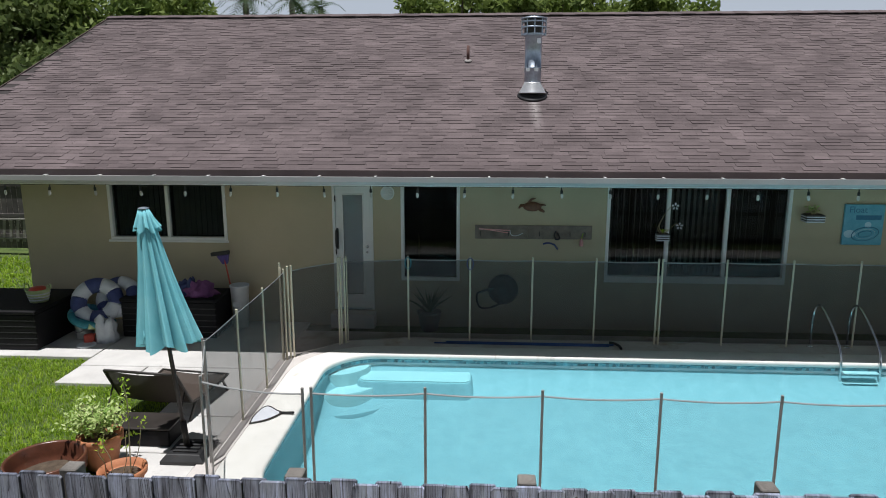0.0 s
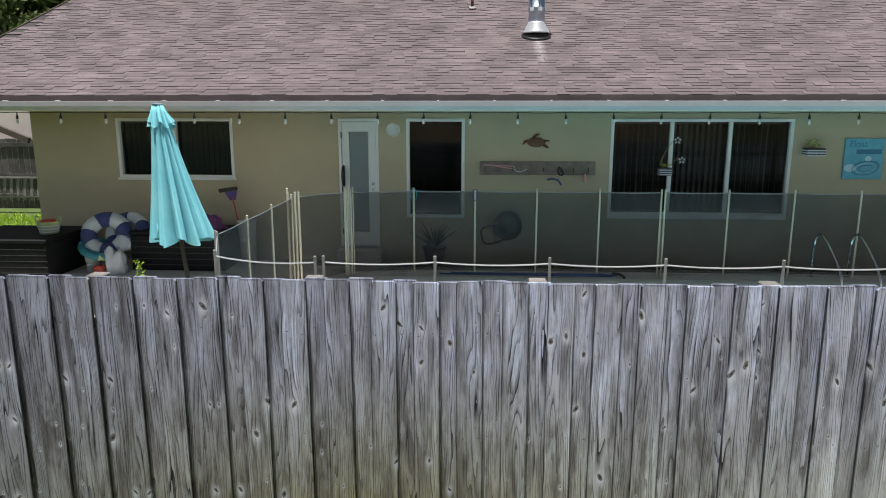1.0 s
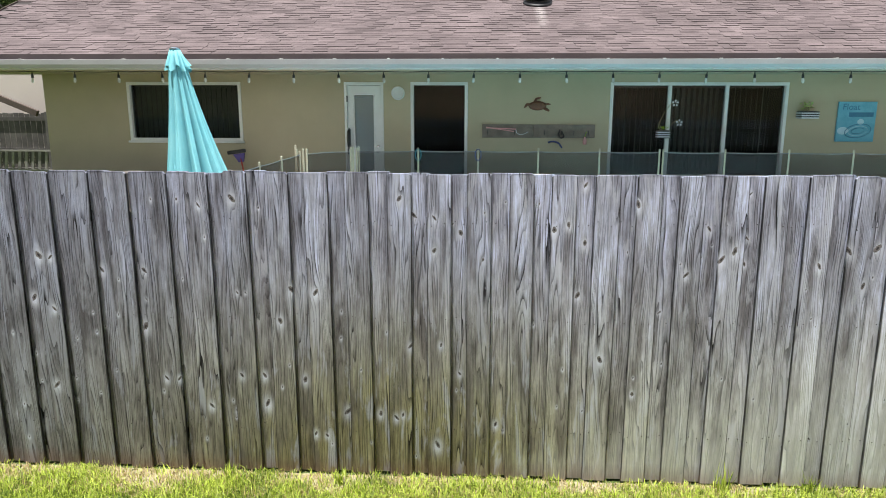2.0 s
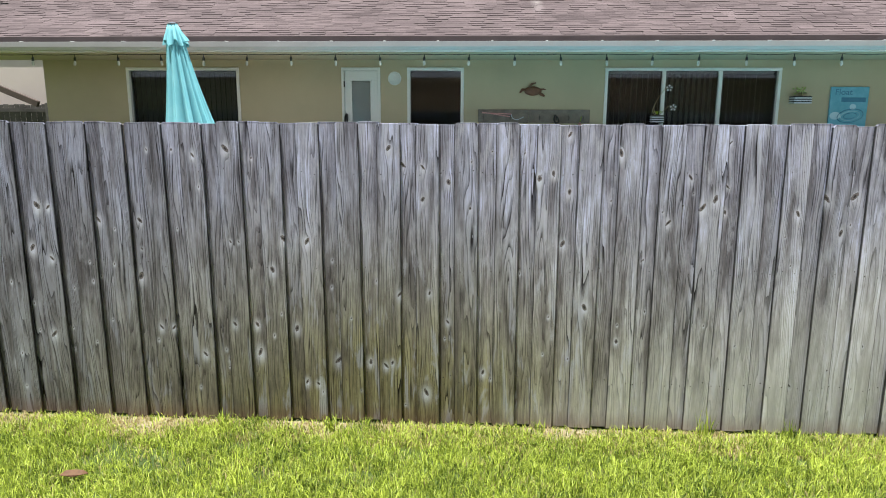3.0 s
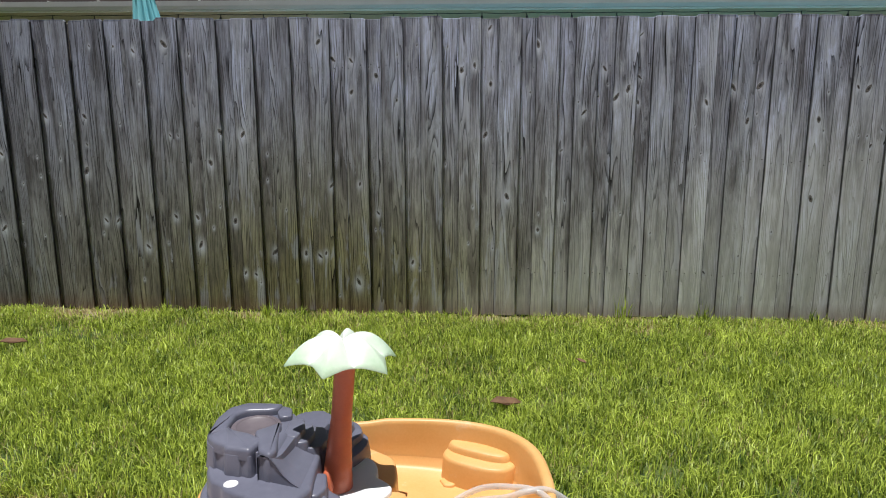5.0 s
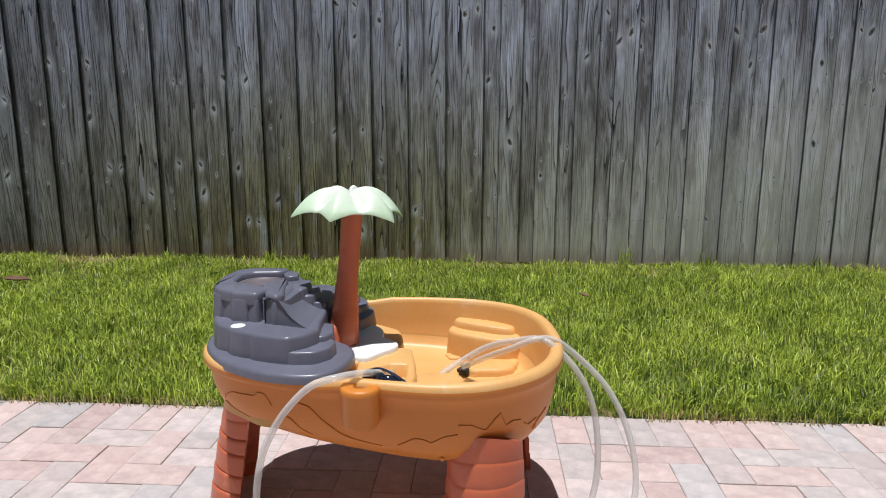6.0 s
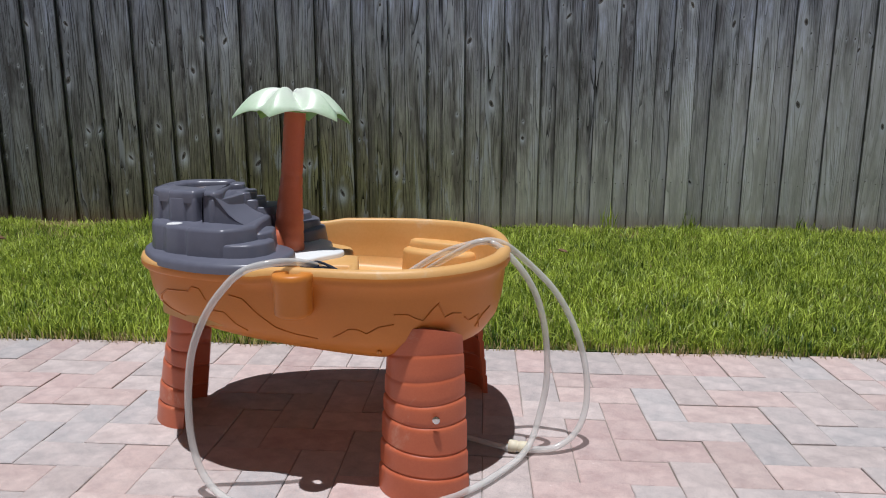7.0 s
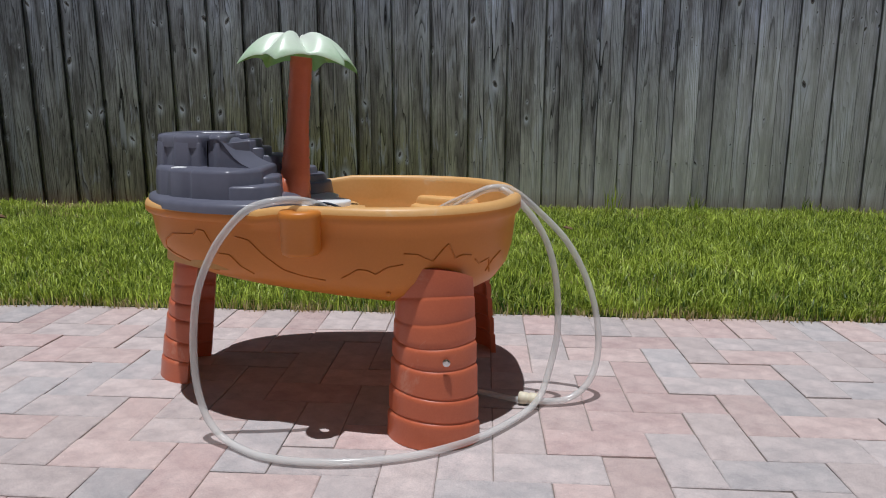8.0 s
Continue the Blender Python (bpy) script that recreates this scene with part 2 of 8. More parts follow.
    rings = sums(nt, "ADD", sums(nt, "MULTIPLY", rings, sums(nt, "SUBTRACT", 1.0, in_knot)), sums(nt, "MULTIPLY", eye_rings, in_knot))
    saw = sums(nt, "FRACT", rings, None)
    lines = sums(nt, "POWER", saw, 3.2)
    fibre = field(flow, hz, 330, 4.0, 4.0)
    band = field(flow, hz, 42, 1.5, 4.0, 0.65)
    tone = sums(nt, "ADD", sums(nt, "ADD", sums(nt, "MULTIPLY", fibre, 0.58), sums(nt, "MULTIPLY", band, 0.42)), 0.155)
    fine = sums(nt, "POWER", sums(nt, "FRACT", sums(nt, "MULTIPLY", rings, 2.7), None), 2.0)
    tone = sums(nt, "SUBTRACT", tone, sums(nt, "MULTIPLY", lines, sums(nt, "MULTIPLY", sums(nt, "POWER", field(hx, hz, 16, 1.8, 3.0), 2.0), 1.05)))
    tone = sums(nt, "SUBTRACT", tone, sums(nt, "MULTIPLY", fine, sums(nt, "MULTIPLY", field(hx, hz, 24, 2.5, 2.0), 0.13)))
    mid = tuple((p + q) / 2 for p, q in zip(light, dark))
    col = ramp(nt, tone, [(0.27, dark), (0.46, mid), (0.62, light)])
    # open cracks
    split = ramp(nt, field(flow, hz, 105, 1.5, 1.0), [(0.665, (0, 0, 0)), (0.70, (1, 1, 1))])
    col = blend(nt, "MULTIPLY", sums(nt, "MULTIPLY", split, 0.8), col, (0.30, 0.28, 0.27))
    # broad weathering along the board
    streak = field(hx, hz, 11, 1.5, 6.0, 0.62)
    col = blend(nt, "MULTIPLY", 0.85, col, ramp(nt, streak, [(0.36, (0.40, 0.37, 0.36)), (0.5, (0.98, 0.97, 0.97)), (0.62, (1.5, 1.53, 1.6))]))
    mottle = ramp(nt, field(flow, hz, 38, 7.0, 5.0, 0.7), [(0.30, (0.62, 0.60, 0.58)), (0.5, (1, 1, 1)), (0.68, (1.30, 1.31, 1.34))])
    col = blend(nt, "MULTIPLY", 0.85, col, mottle)
    geo = n.new("ShaderNodeNewGeometry")
    pos = n.new("ShaderNodeSeparateXYZ")
    l.new(geo.outputs["Position"], pos.inputs["Vector"])
    # mould: greenish brown, strongest in the lower middle of the run
    low = sums(nt, "SUBTRACT", 1.35, sums(nt, "MULTIPLY", pos.outputs["Z"], 0.95))
    mid_run = sums(nt, "SUBTRACT", 1.0, sums(nt, "MULTIPLY", sums(nt, "ABSOLUTE", sums(nt, "ADD", pos.outputs["X"], 0.55), None), 0.36), True)
    fac = sums(nt, "MULTIPLY", sums(nt, "MULTIPLY", low, mid_run), sums(nt, "MULTIPLY", streak, 2.15), True)
    col = blend(nt, "MIX", fac, col, blend(nt, "MULTIPLY", 1.0, col, mould))
    # silvered by the sun towards the top, browner low down
    silver = sums(nt, "ADD", sums(nt, "MULTIPLY", pos.outputs["Z"], 0.62), sums(nt, "MULTIPLY", sums(nt, "SUBTRACT", streak, 0.5), 1.2), True)
    col = blend(nt, "MULTIPLY", 1.0, col, blend(nt, "MIX", silver, (1.03, 0.985, 0.90), (0.985, 1.0, 1.075)))
    # pale worn blotches
    worn = ramp(nt, field(hx, hz, 13, 2.2, 5.0, 0.65, 0.6), [(0.54, (0, 0, 0)), (0.62, (1, 1, 1))])
    col = blend(nt, "MIX", sums(nt, "MULTIPLY", sums(nt, "MULTIPLY", worn, 0.75), sums(nt, "SUBTRACT", 1.1, lines, True)), col, tuple(1.12 * k for k in light))
    # paler low down towards the east, falling off along a slanting edge
    edge = sums(nt, "SUBTRACT", sums(nt, "MULTIPLY", sums(nt, "SUBTRACT", pos.outputs["X"], 0.30), 0.50), pos.outputs["Z"])
    edge = sums(nt, "ADD", edge, sums(nt, "MULTIPLY", sums(nt, "SUBTRACT", streak, 0.5), 1.2))
    pale = sums(nt, "MULTIPLY", sums(nt, "ADD", edge, 0.30), 2.0, True)
    col = blend(nt, "MIX", sums(nt, "MULTIPLY", pale, 0.85), col, blend(nt, "SCREEN", 0.62, col, (0.58, 0.61, 0.62)))
    # gap shade painted dark along the two long edges of each board
    rim_x = sums(nt, "SUBTRACT", sums(nt, "ABSOLUTE", hx, None), sums(nt, "ADD", 0.0605, sums(nt, "MULTIPLY", field(hx, hz, 20, 5, 3.0), 0.006)))
    col = blend(nt, "MULTIPLY", sums(nt, "MULTIPLY", rim_x, 190.0, True), col, (0.17, 0.165, 0.16))
    # shade over the west end, put into the colour as darker boards
    west_shade = sums(nt, "SUBTRACT", 1.0, sums(nt, "MULTIPLY", sums(nt, "SUBTRACT", -0.4, pos.outputs["X"]), 0.185), True)
    west_shade = sums(nt, "MAXIMUM", west_shade, 0.55)
    col = blend(nt, "MULTIPLY", 1.0, col, west_shade)
    # brown foot of each board
    foot = sums(nt, "SUBTRACT", 1.0, sums(nt, "MULTIPLY", sums(nt, "SUBTRACT", pos.outputs["Z"], 0.02), 9.0), True)
    col = blend(nt, "MIX", sums(nt, "MULTIPLY", foot, field(hx, hz, 14, 6, 3.0)), col, (0.19, 0.105, 0.065))
    # knots: pale skirt, brown rim, dark eye
    col = blend(nt, "MIX", sums(nt, "MULTIPLY", sums(nt, "MULTIPLY", sums(nt, "MULTIPLY", halo, ragged), 1.0, True), sums(nt, "SUBTRACT", 1.2, sums(nt, "MULTIPLY", lines, 0.7), True)), col, tuple(min(1, 1.45 * k) for k in light))
    eye = ramp(nt, sums(nt, "MULTIPLY", near, 0.1), [(0.094, (1, 1, 1)), (0.118, (0, 0, 0))])
    heart = ramp(nt, sums(nt, "ADD", sums(nt, "MULTIPLY", near, 0.1), sums(nt, "MULTIPLY", sums(nt, "SUBTRACT", fibre, 0.5), 0.09)), [(0.034, (0.016, 0.013, 0.012)), (0.052, (0.12, 0.105, 0.10)), (0.074, (0.21, 0.195, 0.19)), (0.092, (0.045, 0.036, 0.032)), (0.108, (0.10, 0.085, 0.075))])
    col = blend(nt, "MIX", sums(nt, "MULTIPLY", eye, 0.95), col, heart)
    # dark weathered end grain at the top
    col = blend(nt, "MULTIPLY", sums(nt, "MULTIPLY", sums(nt, "SUBTRACT", hz, 1.852), 110.0, True), col, (0.52, 0.52, 0.53))
    # from board to board
    val = n.new("ShaderNodeMapRange")
    val.inputs["To Min"].default_value, val.inputs["To Max"].default_value = 0.86, 1.12
    l.new(sums(nt, "FRACT", sums(nt, "MULTIPLY", info.outputs["Random"], 7.3), None), val.inputs["Value"])
    hsv = n.new("ShaderNodeHueSaturation")
    l.new(val.outputs["Result"], hsv.inputs["Value"])
    l.new(col, hsv.inputs["Color"])
    l.new(hsv.outputs["Color"], b.inputs["Base Color"])
    b.inputs["Roughness"].default_value = 0.86
    b.inputs["Specular IOR Level"].default_value = 0.25
    high = sums(nt, "SUBTRACT", tone, sums(nt, "MULTIPLY", eye, 0.8))
    bump(nt, b, high, 1.0, 0.0030)
    return ma


def see_through(name, tint, gloss_rough, ior=1.45, ripple=0.0, ripple_size=0.3):
    """Clear sheet: light passes straight, tinted, and mirrors by Fresnel."""
    ma, n, l, b = nodes_of(name)
    nt = ma.node_tree
    n.remove(b)
    out = n["Material Output"]
    tr = n.new("ShaderNodeBsdfTransparent")
    tr.inputs["Color"].default_value = (*tint, 1)
    gl = n.new("ShaderNodeBsdfGlossy")
    gl.inputs["Roughness"].default_value = gloss_rough
    fr = n.new("ShaderNodeFresnel")
    fr.inputs["IOR"].default_value = ior
    mx = n.new("ShaderNodeMixShader")
    l.new(fr.outputs["Fac"], mx.inputs["Fac"])
    l.new(tr.outputs["BSDF"], mx.inputs[1])
    l.new(gl.outputs["BSDF"], mx.inputs[2])
    l.new(mx.outputs["Shader"], out.inputs["Surface"])
    if ripple:
        bp = n.new("ShaderNodeBump")
        bp.inputs["Strength"].default_value, bp.inputs["Distance"].default_value = ripple, 0.02
        l.new(noise_node(nt, coords(nt, "Object"), 1.0 / ripple_size, 3.0, 0.5, 0.6), bp.inputs["Height"])
        l.new(bp.outputs["Normal"], gl.inputs["Normal"])
        l.new(bp.outputs["Normal"], fr.inputs["Normal"])
    return ma


def mesh_cloth(name, colour, gap):
    """Woven mesh, too fine to see the threads: so much of it is thread, the rest is gap."""
    ma, n, l, b = nodes_of(name)
    nt = ma.node_tree
    out = n["Material Output"]
    tr = n.new("ShaderNodeBsdfTransparent")
    mx = n.new("ShaderNodeMixShader")
    b.inputs["Base Color"].default_value = (*colour, 1)
    b.inputs["Roughness"].default_value = 0.7
    wv = noise_node(nt, coords(nt, "Object", (1, 1, 1)), 3.0, 3.0)
    l.new(sums(nt, "ADD", gap - 0.05, sums(nt, "MULTIPLY", wv, 0.1)), mx.inputs["Fac"])
    l.new(b.outputs["BSDF"], mx.inputs[1])
    l.new(tr.outputs["BSDF"], mx.inputs[2])
    l.new(mx.outputs["Shader"], out.inputs["Surface"])
    return ma


def leaf_like(name, c1, c2, size=0.4, rough=0.55, through_light=0.35):
    """Leaves and grass: colour that drifts over the ground and from blade to blade, some light through."""
    ma, n, l, b = nodes_of(name)
    nt = ma.node_tree
    geo = n.new("ShaderNodeNewGeometry")
    drift = noise_node(nt, coords(nt, "Object"), 1.0 / size, 4.0, 0.6)
    mixv = sums(nt, "ADD", sums(nt, "MULTIPLY", drift, 0.55), sums(nt, "MULTIPLY", geo.outputs["Random Per Island"], 0.45))
    col = ramp(nt, mixv, [(0.22, c1), (0.75, c2)])
    l.new(col, b.inputs["Base Color"])
    b.inputs["Roughness"].default_value = rough
    b.inputs["Specular IOR Level"].default_value = 0.3
    tl = n.new("ShaderNodeBsdfTranslucent")
    l.new(col, tl.inputs["Color"])
    mx = n.new("ShaderNodeMixShader")
    mx.inputs["Fac"].default_value = through_light
    out = n["Material Output"]
    l.new(b.outputs["BSDF"], mx.inputs[1])
    l.new(tl.outputs["BSDF"], mx.inputs[2])
    l.new(mx.outputs["Shader"], out.inputs["Surface"])
    return ma


FENCE_WOOD = board_wood("weathered_fence_wood", (0.41, 0.438, 0.505), (0.0135, 0.013, 0.0155), (0.68, 0.62, 0.33))
OLD_WOOD = surface("old_grey_wood", (0.11, 0.10, 0.09), (0.24, 0.22, 0.20), 0.25, 0.012, 0.85, relief=0.5, spread=0.15)
STUCCO = surface("tan_stucco", (0.43, 0.37, 0.255), (0.50, 0.435, 0.305), 0.9, 0.012, 0.9, relief=0.5, depth=0.004)
SHINGLE = surface("brown_shingle", (0.086, 0.068, 0.070), (0.170, 0.136, 0.139), 0.7, 0.012, 0.92, relief=0.6, depth=0.004, spread=0.14, spec=0.25)


def runoff_stain(ma, x, y0, y1, wide, colour):
    """A pale streak that rain has washed down the slope from the flue."""
    nt = ma.node_tree
    b = nt.nodes["Principled BSDF"]
    base = b.inputs["Base Color"].links[0].from_socket
    geo = nt.nodes.new("ShaderNodeNewGeometry")
    pos = nt.nodes.new("ShaderNodeSeparateXYZ")
    nt.links.new(geo.outputs["Position"], pos.inputs["Vector"])
    across = sums(nt, "SUBTRACT", 1.0, sums(nt, "DIVIDE", sums(nt, "ABSOLUTE", sums(nt, "SUBTRACT", pos.outputs["X"], x), None), wide), True)
    along = sums(nt, "MULTIPLY", sums(nt, "DIVIDE", sums(nt, "SUBTRACT", pos.outputs["Y"], y0), y1 - y0, True), sums(nt, "LESS_THAN", pos.outputs["Y"], y1))
    speckle = noise_node(nt, coords(nt, "Object"), 30.0, 3.0)
    fac = sums(nt, "MULTIPLY", sums(nt, "MULTIPLY", across, along), sums(nt, "MULTIPLY", speckle, 1.3), True)
    nt.links.new(blend(nt, "MIX", fac, base, colour), b.inputs["Base Color"])


runoff_stain(SHINGLE, 0.89, 10.25, 11.40, 0.11, (0.42, 0.39, 0.38))
WHITE_PAINT = surface("white_paint", (0.70, 0.70, 0.68), (0.80, 0.80, 0.78), 0.4, 0.01, 0.5, relief=0.08)
SOFFIT = surface("tan_soffit", (0.36, 0.31, 0.21), (0.42, 0.365, 0.255), 0.6, 0.02, 0.8, relief=0.15)
GUTTER = surface("gutter_white_metal", (0.36, 0.35, 0.345), (0.42, 0.41, 0.405), 0.5, 0.02, 0.45, relief=0.05)
COPING = surface("white_coping_paint", (0.66, 0.65, 0.61), (0.80, 0.79, 0.75), 0.35, 0.01, 0.75, relief=0.3, dirt=((0.42, 0.36, 0.29), 2.2, 0.62))
DECK = surface("deck_concrete", (0.47, 0.43, 0.41), (0.64, 0.60, 0.57), 0.5, 0.012, 0.85, relief=0.35, dirt=((0.36, 0.26, 0.19), 1.3, 0.56))
SLAB = surface("pale_slab_concrete", (0.49, 0.475, 0.46), (0.64, 0.625, 0.605), 0.4, 0.012, 0.85, relief=0.3, dirt=((0.40, 0.38, 0.36), 1.7, 0.6))
POOL = surface("pool_plaster", (0.335, 0.445, 0.47), (0.42, 0.53, 0.555), 0.16, 0.04, 0.7, relief=0.1)
POOL_TILE = surface("pool_waterline_tile", (0.03, 0.10, 0.16), (0.20, 0.40, 0.44), 0.05, 0.02, 0.25, relief=0.1, spread=0.75)
WATER = see_through("pool_water", (0.66, 0.935, 0.99), 0.02, 1.33, 0.5, 0.16)
GLASS = see_through("window_glass", (0.62, 0.66, 0.65), 0.01, 1.55)
MESH = mesh_cloth("dark_mesh", (0.035, 0.031, 0.032), 0.37)
FINE_MESH = mesh_cloth("fine_clear_mesh", (0.05, 0.05, 0.05), 0.84)
SLING = mesh_cloth("lounger_sling_mesh", (0.060, 0.043, 0.034), 0.14)
SAND = surface("sandy_debris", (0.17, 0.15, 0.075), (0.46, 0.40, 0.28), 0.05, 0.008, 0.95, relief=0.9, depth=0.012, dirt=((0.16, 0.11, 0.07), 22.0, 0.58))
POST_TAN = surface("tan_powder_coat", (0.50, 0.45, 0.33), (0.60, 0.55, 0.42), 0.2, 0.01, 0.45, relief=0.05)
POST_BROWN = surface("grey_brown_powder_coat", (0.25, 0.235, 0.225), (0.35, 0.33, 0.315), 0.2, 0.01, 0.4, relief=0.05)
BAND = surface("grey_band", (0.22, 0.225, 0.225), (0.31, 0.315, 0.315), 0.2, 0.01, 0.6, relief=0.05)
DARK_METAL = surface("dark_bronze_metal", (0.022, 0.018, 0.016), (0.045, 0.038, 0.034), 0.2, 0.01, 0.45, relief=0.05)
STEEL = surface("stainless_steel", (0.62, 0.62, 0.62), (0.72, 0.72, 0.72), 0.1, 0.01, 0.18, metal=1.0, relief=0.02)
GALV = surface("galvanised_steel", (0.36, 0.42, 0.50), (0.54, 0.61, 0.70), 0.08, 0.02, 0.38, metal=0.85, relief=0.05)
BLACK = surface("black_plastic", (0.012, 0.012, 0.013), (0.03, 0.03, 0.032), 0.2, 0.01, 0.45, relief=0.05)
WICKER = surface("dark_wicker", (0.006, 0.006, 0.007), (0.015, 0.014, 0.016), 0.1, 0.008, 0.7, relief=0.6, depth=0.004, spec=0.2)
BLIND = surface("vertical_blind", (0.34, 0.33, 0.30), (0.42, 0.41, 0.38), 0.3, 0.02, 0.8, relief=0.05)
# near-black base colour puts the dimness indoors into the surfaces
ROOM = surface("near_black_room", (0.02, 0.02, 0.02), (0.035, 0.034, 0.03), 0.5, 0.05, 0.9, relief=0.0)
TURQ = surface("turquoise_canvas", (0.165, 0.515, 0.585), (0.25, 0.61, 0.665), 0.25, 0.006, 0.85, relief=0.15)
TERRA = surface("terracotta", (0.36, 0.13, 0.06), (0.50, 0.21, 0.10), 0.12, 0.01, 0.75, relief=0.2, dirt=((0.5, 0.36, 0.26), 6.0, 0.62))
GLAZED = surface("brown_glazed_pot", (0.07, 0.028, 0.018), (0.15, 0.055, 0.032), 0.12, 0.01, 0.3, relief=0.1)
SOIL = surface("soil", (0.045, 0.03, 0.02), (0.11, 0.08, 0.055), 0.08, 0.01, 0.95, relief=0.8, depth=0.01)
STEM = surface("dry_stem", (0.22, 0.19, 0.11), (0.38, 0.33, 0.2), 0.1, 0.01, 0.8, relief=0.1)
# paler copy of the orange: sunlight on the tub's inside, put into the colour
LIT_ORANGE = surface("sunlit_orange_plastic", (0.68, 0.37, 0.12), (0.75, 0.44, 0.175), 0.14, 0.006, 0.45, relief=0.05, depth=0.001, dirt=((0.74, 0.56, 0.36), 7.0, 0.60))
ORANGE = surface("orange_plastic", (0.59, 0.200, 0.026), (0.65, 0.235, 0.038), 0.25, 0.004, 0.44, relief=0.05, depth=0.001, dirt=((0.70, 0.42, 0.19), 5.0, 0.72))
RUST = surface("rust_plastic", (0.50, 0.118, 0.056), (0.58, 0.155, 0.074), 0.12, 0.004, 0.35, relief=0.06, depth=0.001, dirt=((0.60, 0.28, 0.19), 7.0, 0.62))
SLATE_WARM = surface("worn_slate_plastic", (0.12, 0.10, 0.115), (0.16, 0.135, 0.15), 0.05, 0.004, 0.5, relief=0.06, depth=0.001)
LENS = surface("dark_goggle_lens", (0.008, 0.012, 0.024), (0.014, 0.02, 0.038), 0.1, 0.01, 0.12, relief=0.0)
NAVY_DARK = surface("dark_navy_rubber", (0.010, 0.014, 0.03), (0.02, 0.026, 0.05), 0.1, 0.01, 0.4, relief=0.05)
SLATE = surface("slate_blue_plastic", (0.120, 0.124, 0.168), (0.155, 0.160, 0.210), 0.2, 0.02, 0.34, relief=0.0, depth=0.001)
LEAF_GREEN = surface("green_plastic", (0.17, 0.40, 0.13), (0.24, 0.48, 0.19), 0.1, 0.006, 0.42, relief=0.05, depth=0.001)


def sunlit_green():
    """Green plastic with sunlight painted in: whitest in the middle, greener outwards."""
    ma = surface("sunlit_green_plastic", (0.40, 0.66, 0.38), (0.56, 0.77, 0.54), 0.06, 0.006, 0.36, relief=0.05, depth=0.001)
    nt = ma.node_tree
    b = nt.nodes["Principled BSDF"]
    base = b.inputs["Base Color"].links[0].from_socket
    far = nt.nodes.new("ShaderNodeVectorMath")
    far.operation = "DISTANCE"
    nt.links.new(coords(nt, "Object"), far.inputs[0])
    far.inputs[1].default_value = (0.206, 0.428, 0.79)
    lit = sums(nt, "ADD", sums(nt, "MULTIPLY", far.outputs["Value"], -9.0), sums(nt, "ADD", 1.05, sums(nt, "MULTIPLY", noise_node(nt, coords(nt, "Object"), 30.0, 4.0), 0.5)), True)
    nt.links.new(blend(nt, "MIX", lit, base, (0.82, 0.87, 0.80)), b.inputs["Base Color"])
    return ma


PALE_GREEN = sunlit_green()
POND = surface("pale_pond_plastic", (0.80, 0.815, 0.83), (0.86, 0.865, 0.87), 0.1, 0.005, 0.4, relief=0.05)
GROOVE = surface("dark_orange_groove", (0.565, 0.185, 0.024), (0.61, 0.21, 0.032), 0.1, 0.01, 0.5, relief=0.0)
BRASS = surface("cream_plastic_joint", (0.66, 0.60, 0.44), (0.76, 0.70, 0.55), 0.05, 0.01, 0.5, relief=0.05)
GRASS = leaf_like("lawn_grass", (0.020, 0.070, 0.006), (0.615, 0.73, 0.115), 0.30, 0.42, 0.22)
GRASS_IN = leaf_like("garden_grass", (0.13, 0.27, 0.016), (0.40, 0.54, 0.05), 0.6)
STRAW = leaf_like("dry_grass", (0.36, 0.29, 0.13), (0.55, 0.46, 0.24), 0.3, 0.8, 0.2)
EARTH = surface("lawn_ground", (0.03, 0.06, 0.010), (0.10, 0.14, 0.03), 0.25, 0.02, 0.95, relief=0.8, depth=0.02, dirt=((0.26, 0.19, 0.11), 3.0, 0.62))
JOINT_SAND = surface("joint_sand", (0.17, 0.145, 0.13), (0.34, 0.30, 0.27), 0.1, 0.006, 0.95, relief=0.6)
LEAF_DARK = leaf_like("tree_leaf_dark", (0.05, 0.085, 0.022), (0.19, 0.24, 0.075), 3.0)
LEAF_LIGHT = leaf_like("tree_leaf_light", (0.07, 0.12, 0.025), (0.27, 0.34, 0.085), 2.5)
LEAF_POT = leaf_like("variegated_leaf", (0.24, 0.40, 0.07), (0.70, 0.78, 0.38), 0.1)
FROND = leaf_like("palm_frond", (0.02, 0.045, 0.015), (0.06, 0.10, 0.03), 0.5)
BARK = surface("bark", (0.07, 0.055, 0.045), (0.16, 0.13, 0.10), 0.3, 0.03, 0.95, relief=0.8, depth=0.02)
DARK_WOOD = surface("dark_old_wood", (0.05, 0.045, 0.042), (0.13, 0.12, 0.11), 0.2, 0.012, 0.85, relief=0.5, spread=0.25)
PINK_WALL = surface("pinkish_stucco", (0.70, 0.61, 0.55), (0.77, 0.67, 0.61), 0.8, 0.02, 0.9, relief=0.3)
BROWN_WOOD = surface("brown_timber", (0.07, 0.05, 0.042), (0.12, 0.088, 0.075), 0.3, 0.02, 0.8, relief=0.3)
DEAD_LEAF = surface("dead_leaf", (0.085, 0.042, 0.022), (0.18, 0.095, 0.045), 0.04, 0.006, 0.7, relief=0.3)
BLUE_SIGN = surface("blue_sign_paint", (0.08, 0.34, 0.47), (0.16, 0.46, 0.58), 0.12, 0.01, 0.5, relief=0.05)
PALE_BLUE = surface("pale_blue_paint", (0.38, 0.60, 0.68), (0.46, 0.67, 0.74), 0.1, 0.01, 0.5, relief=0.05)
NAVY = surface("navy_cloth", (0.035, 0.05, 0.16), (0.07, 0.09, 0.24), 0.1, 0.006, 0.6, relief=0.2)
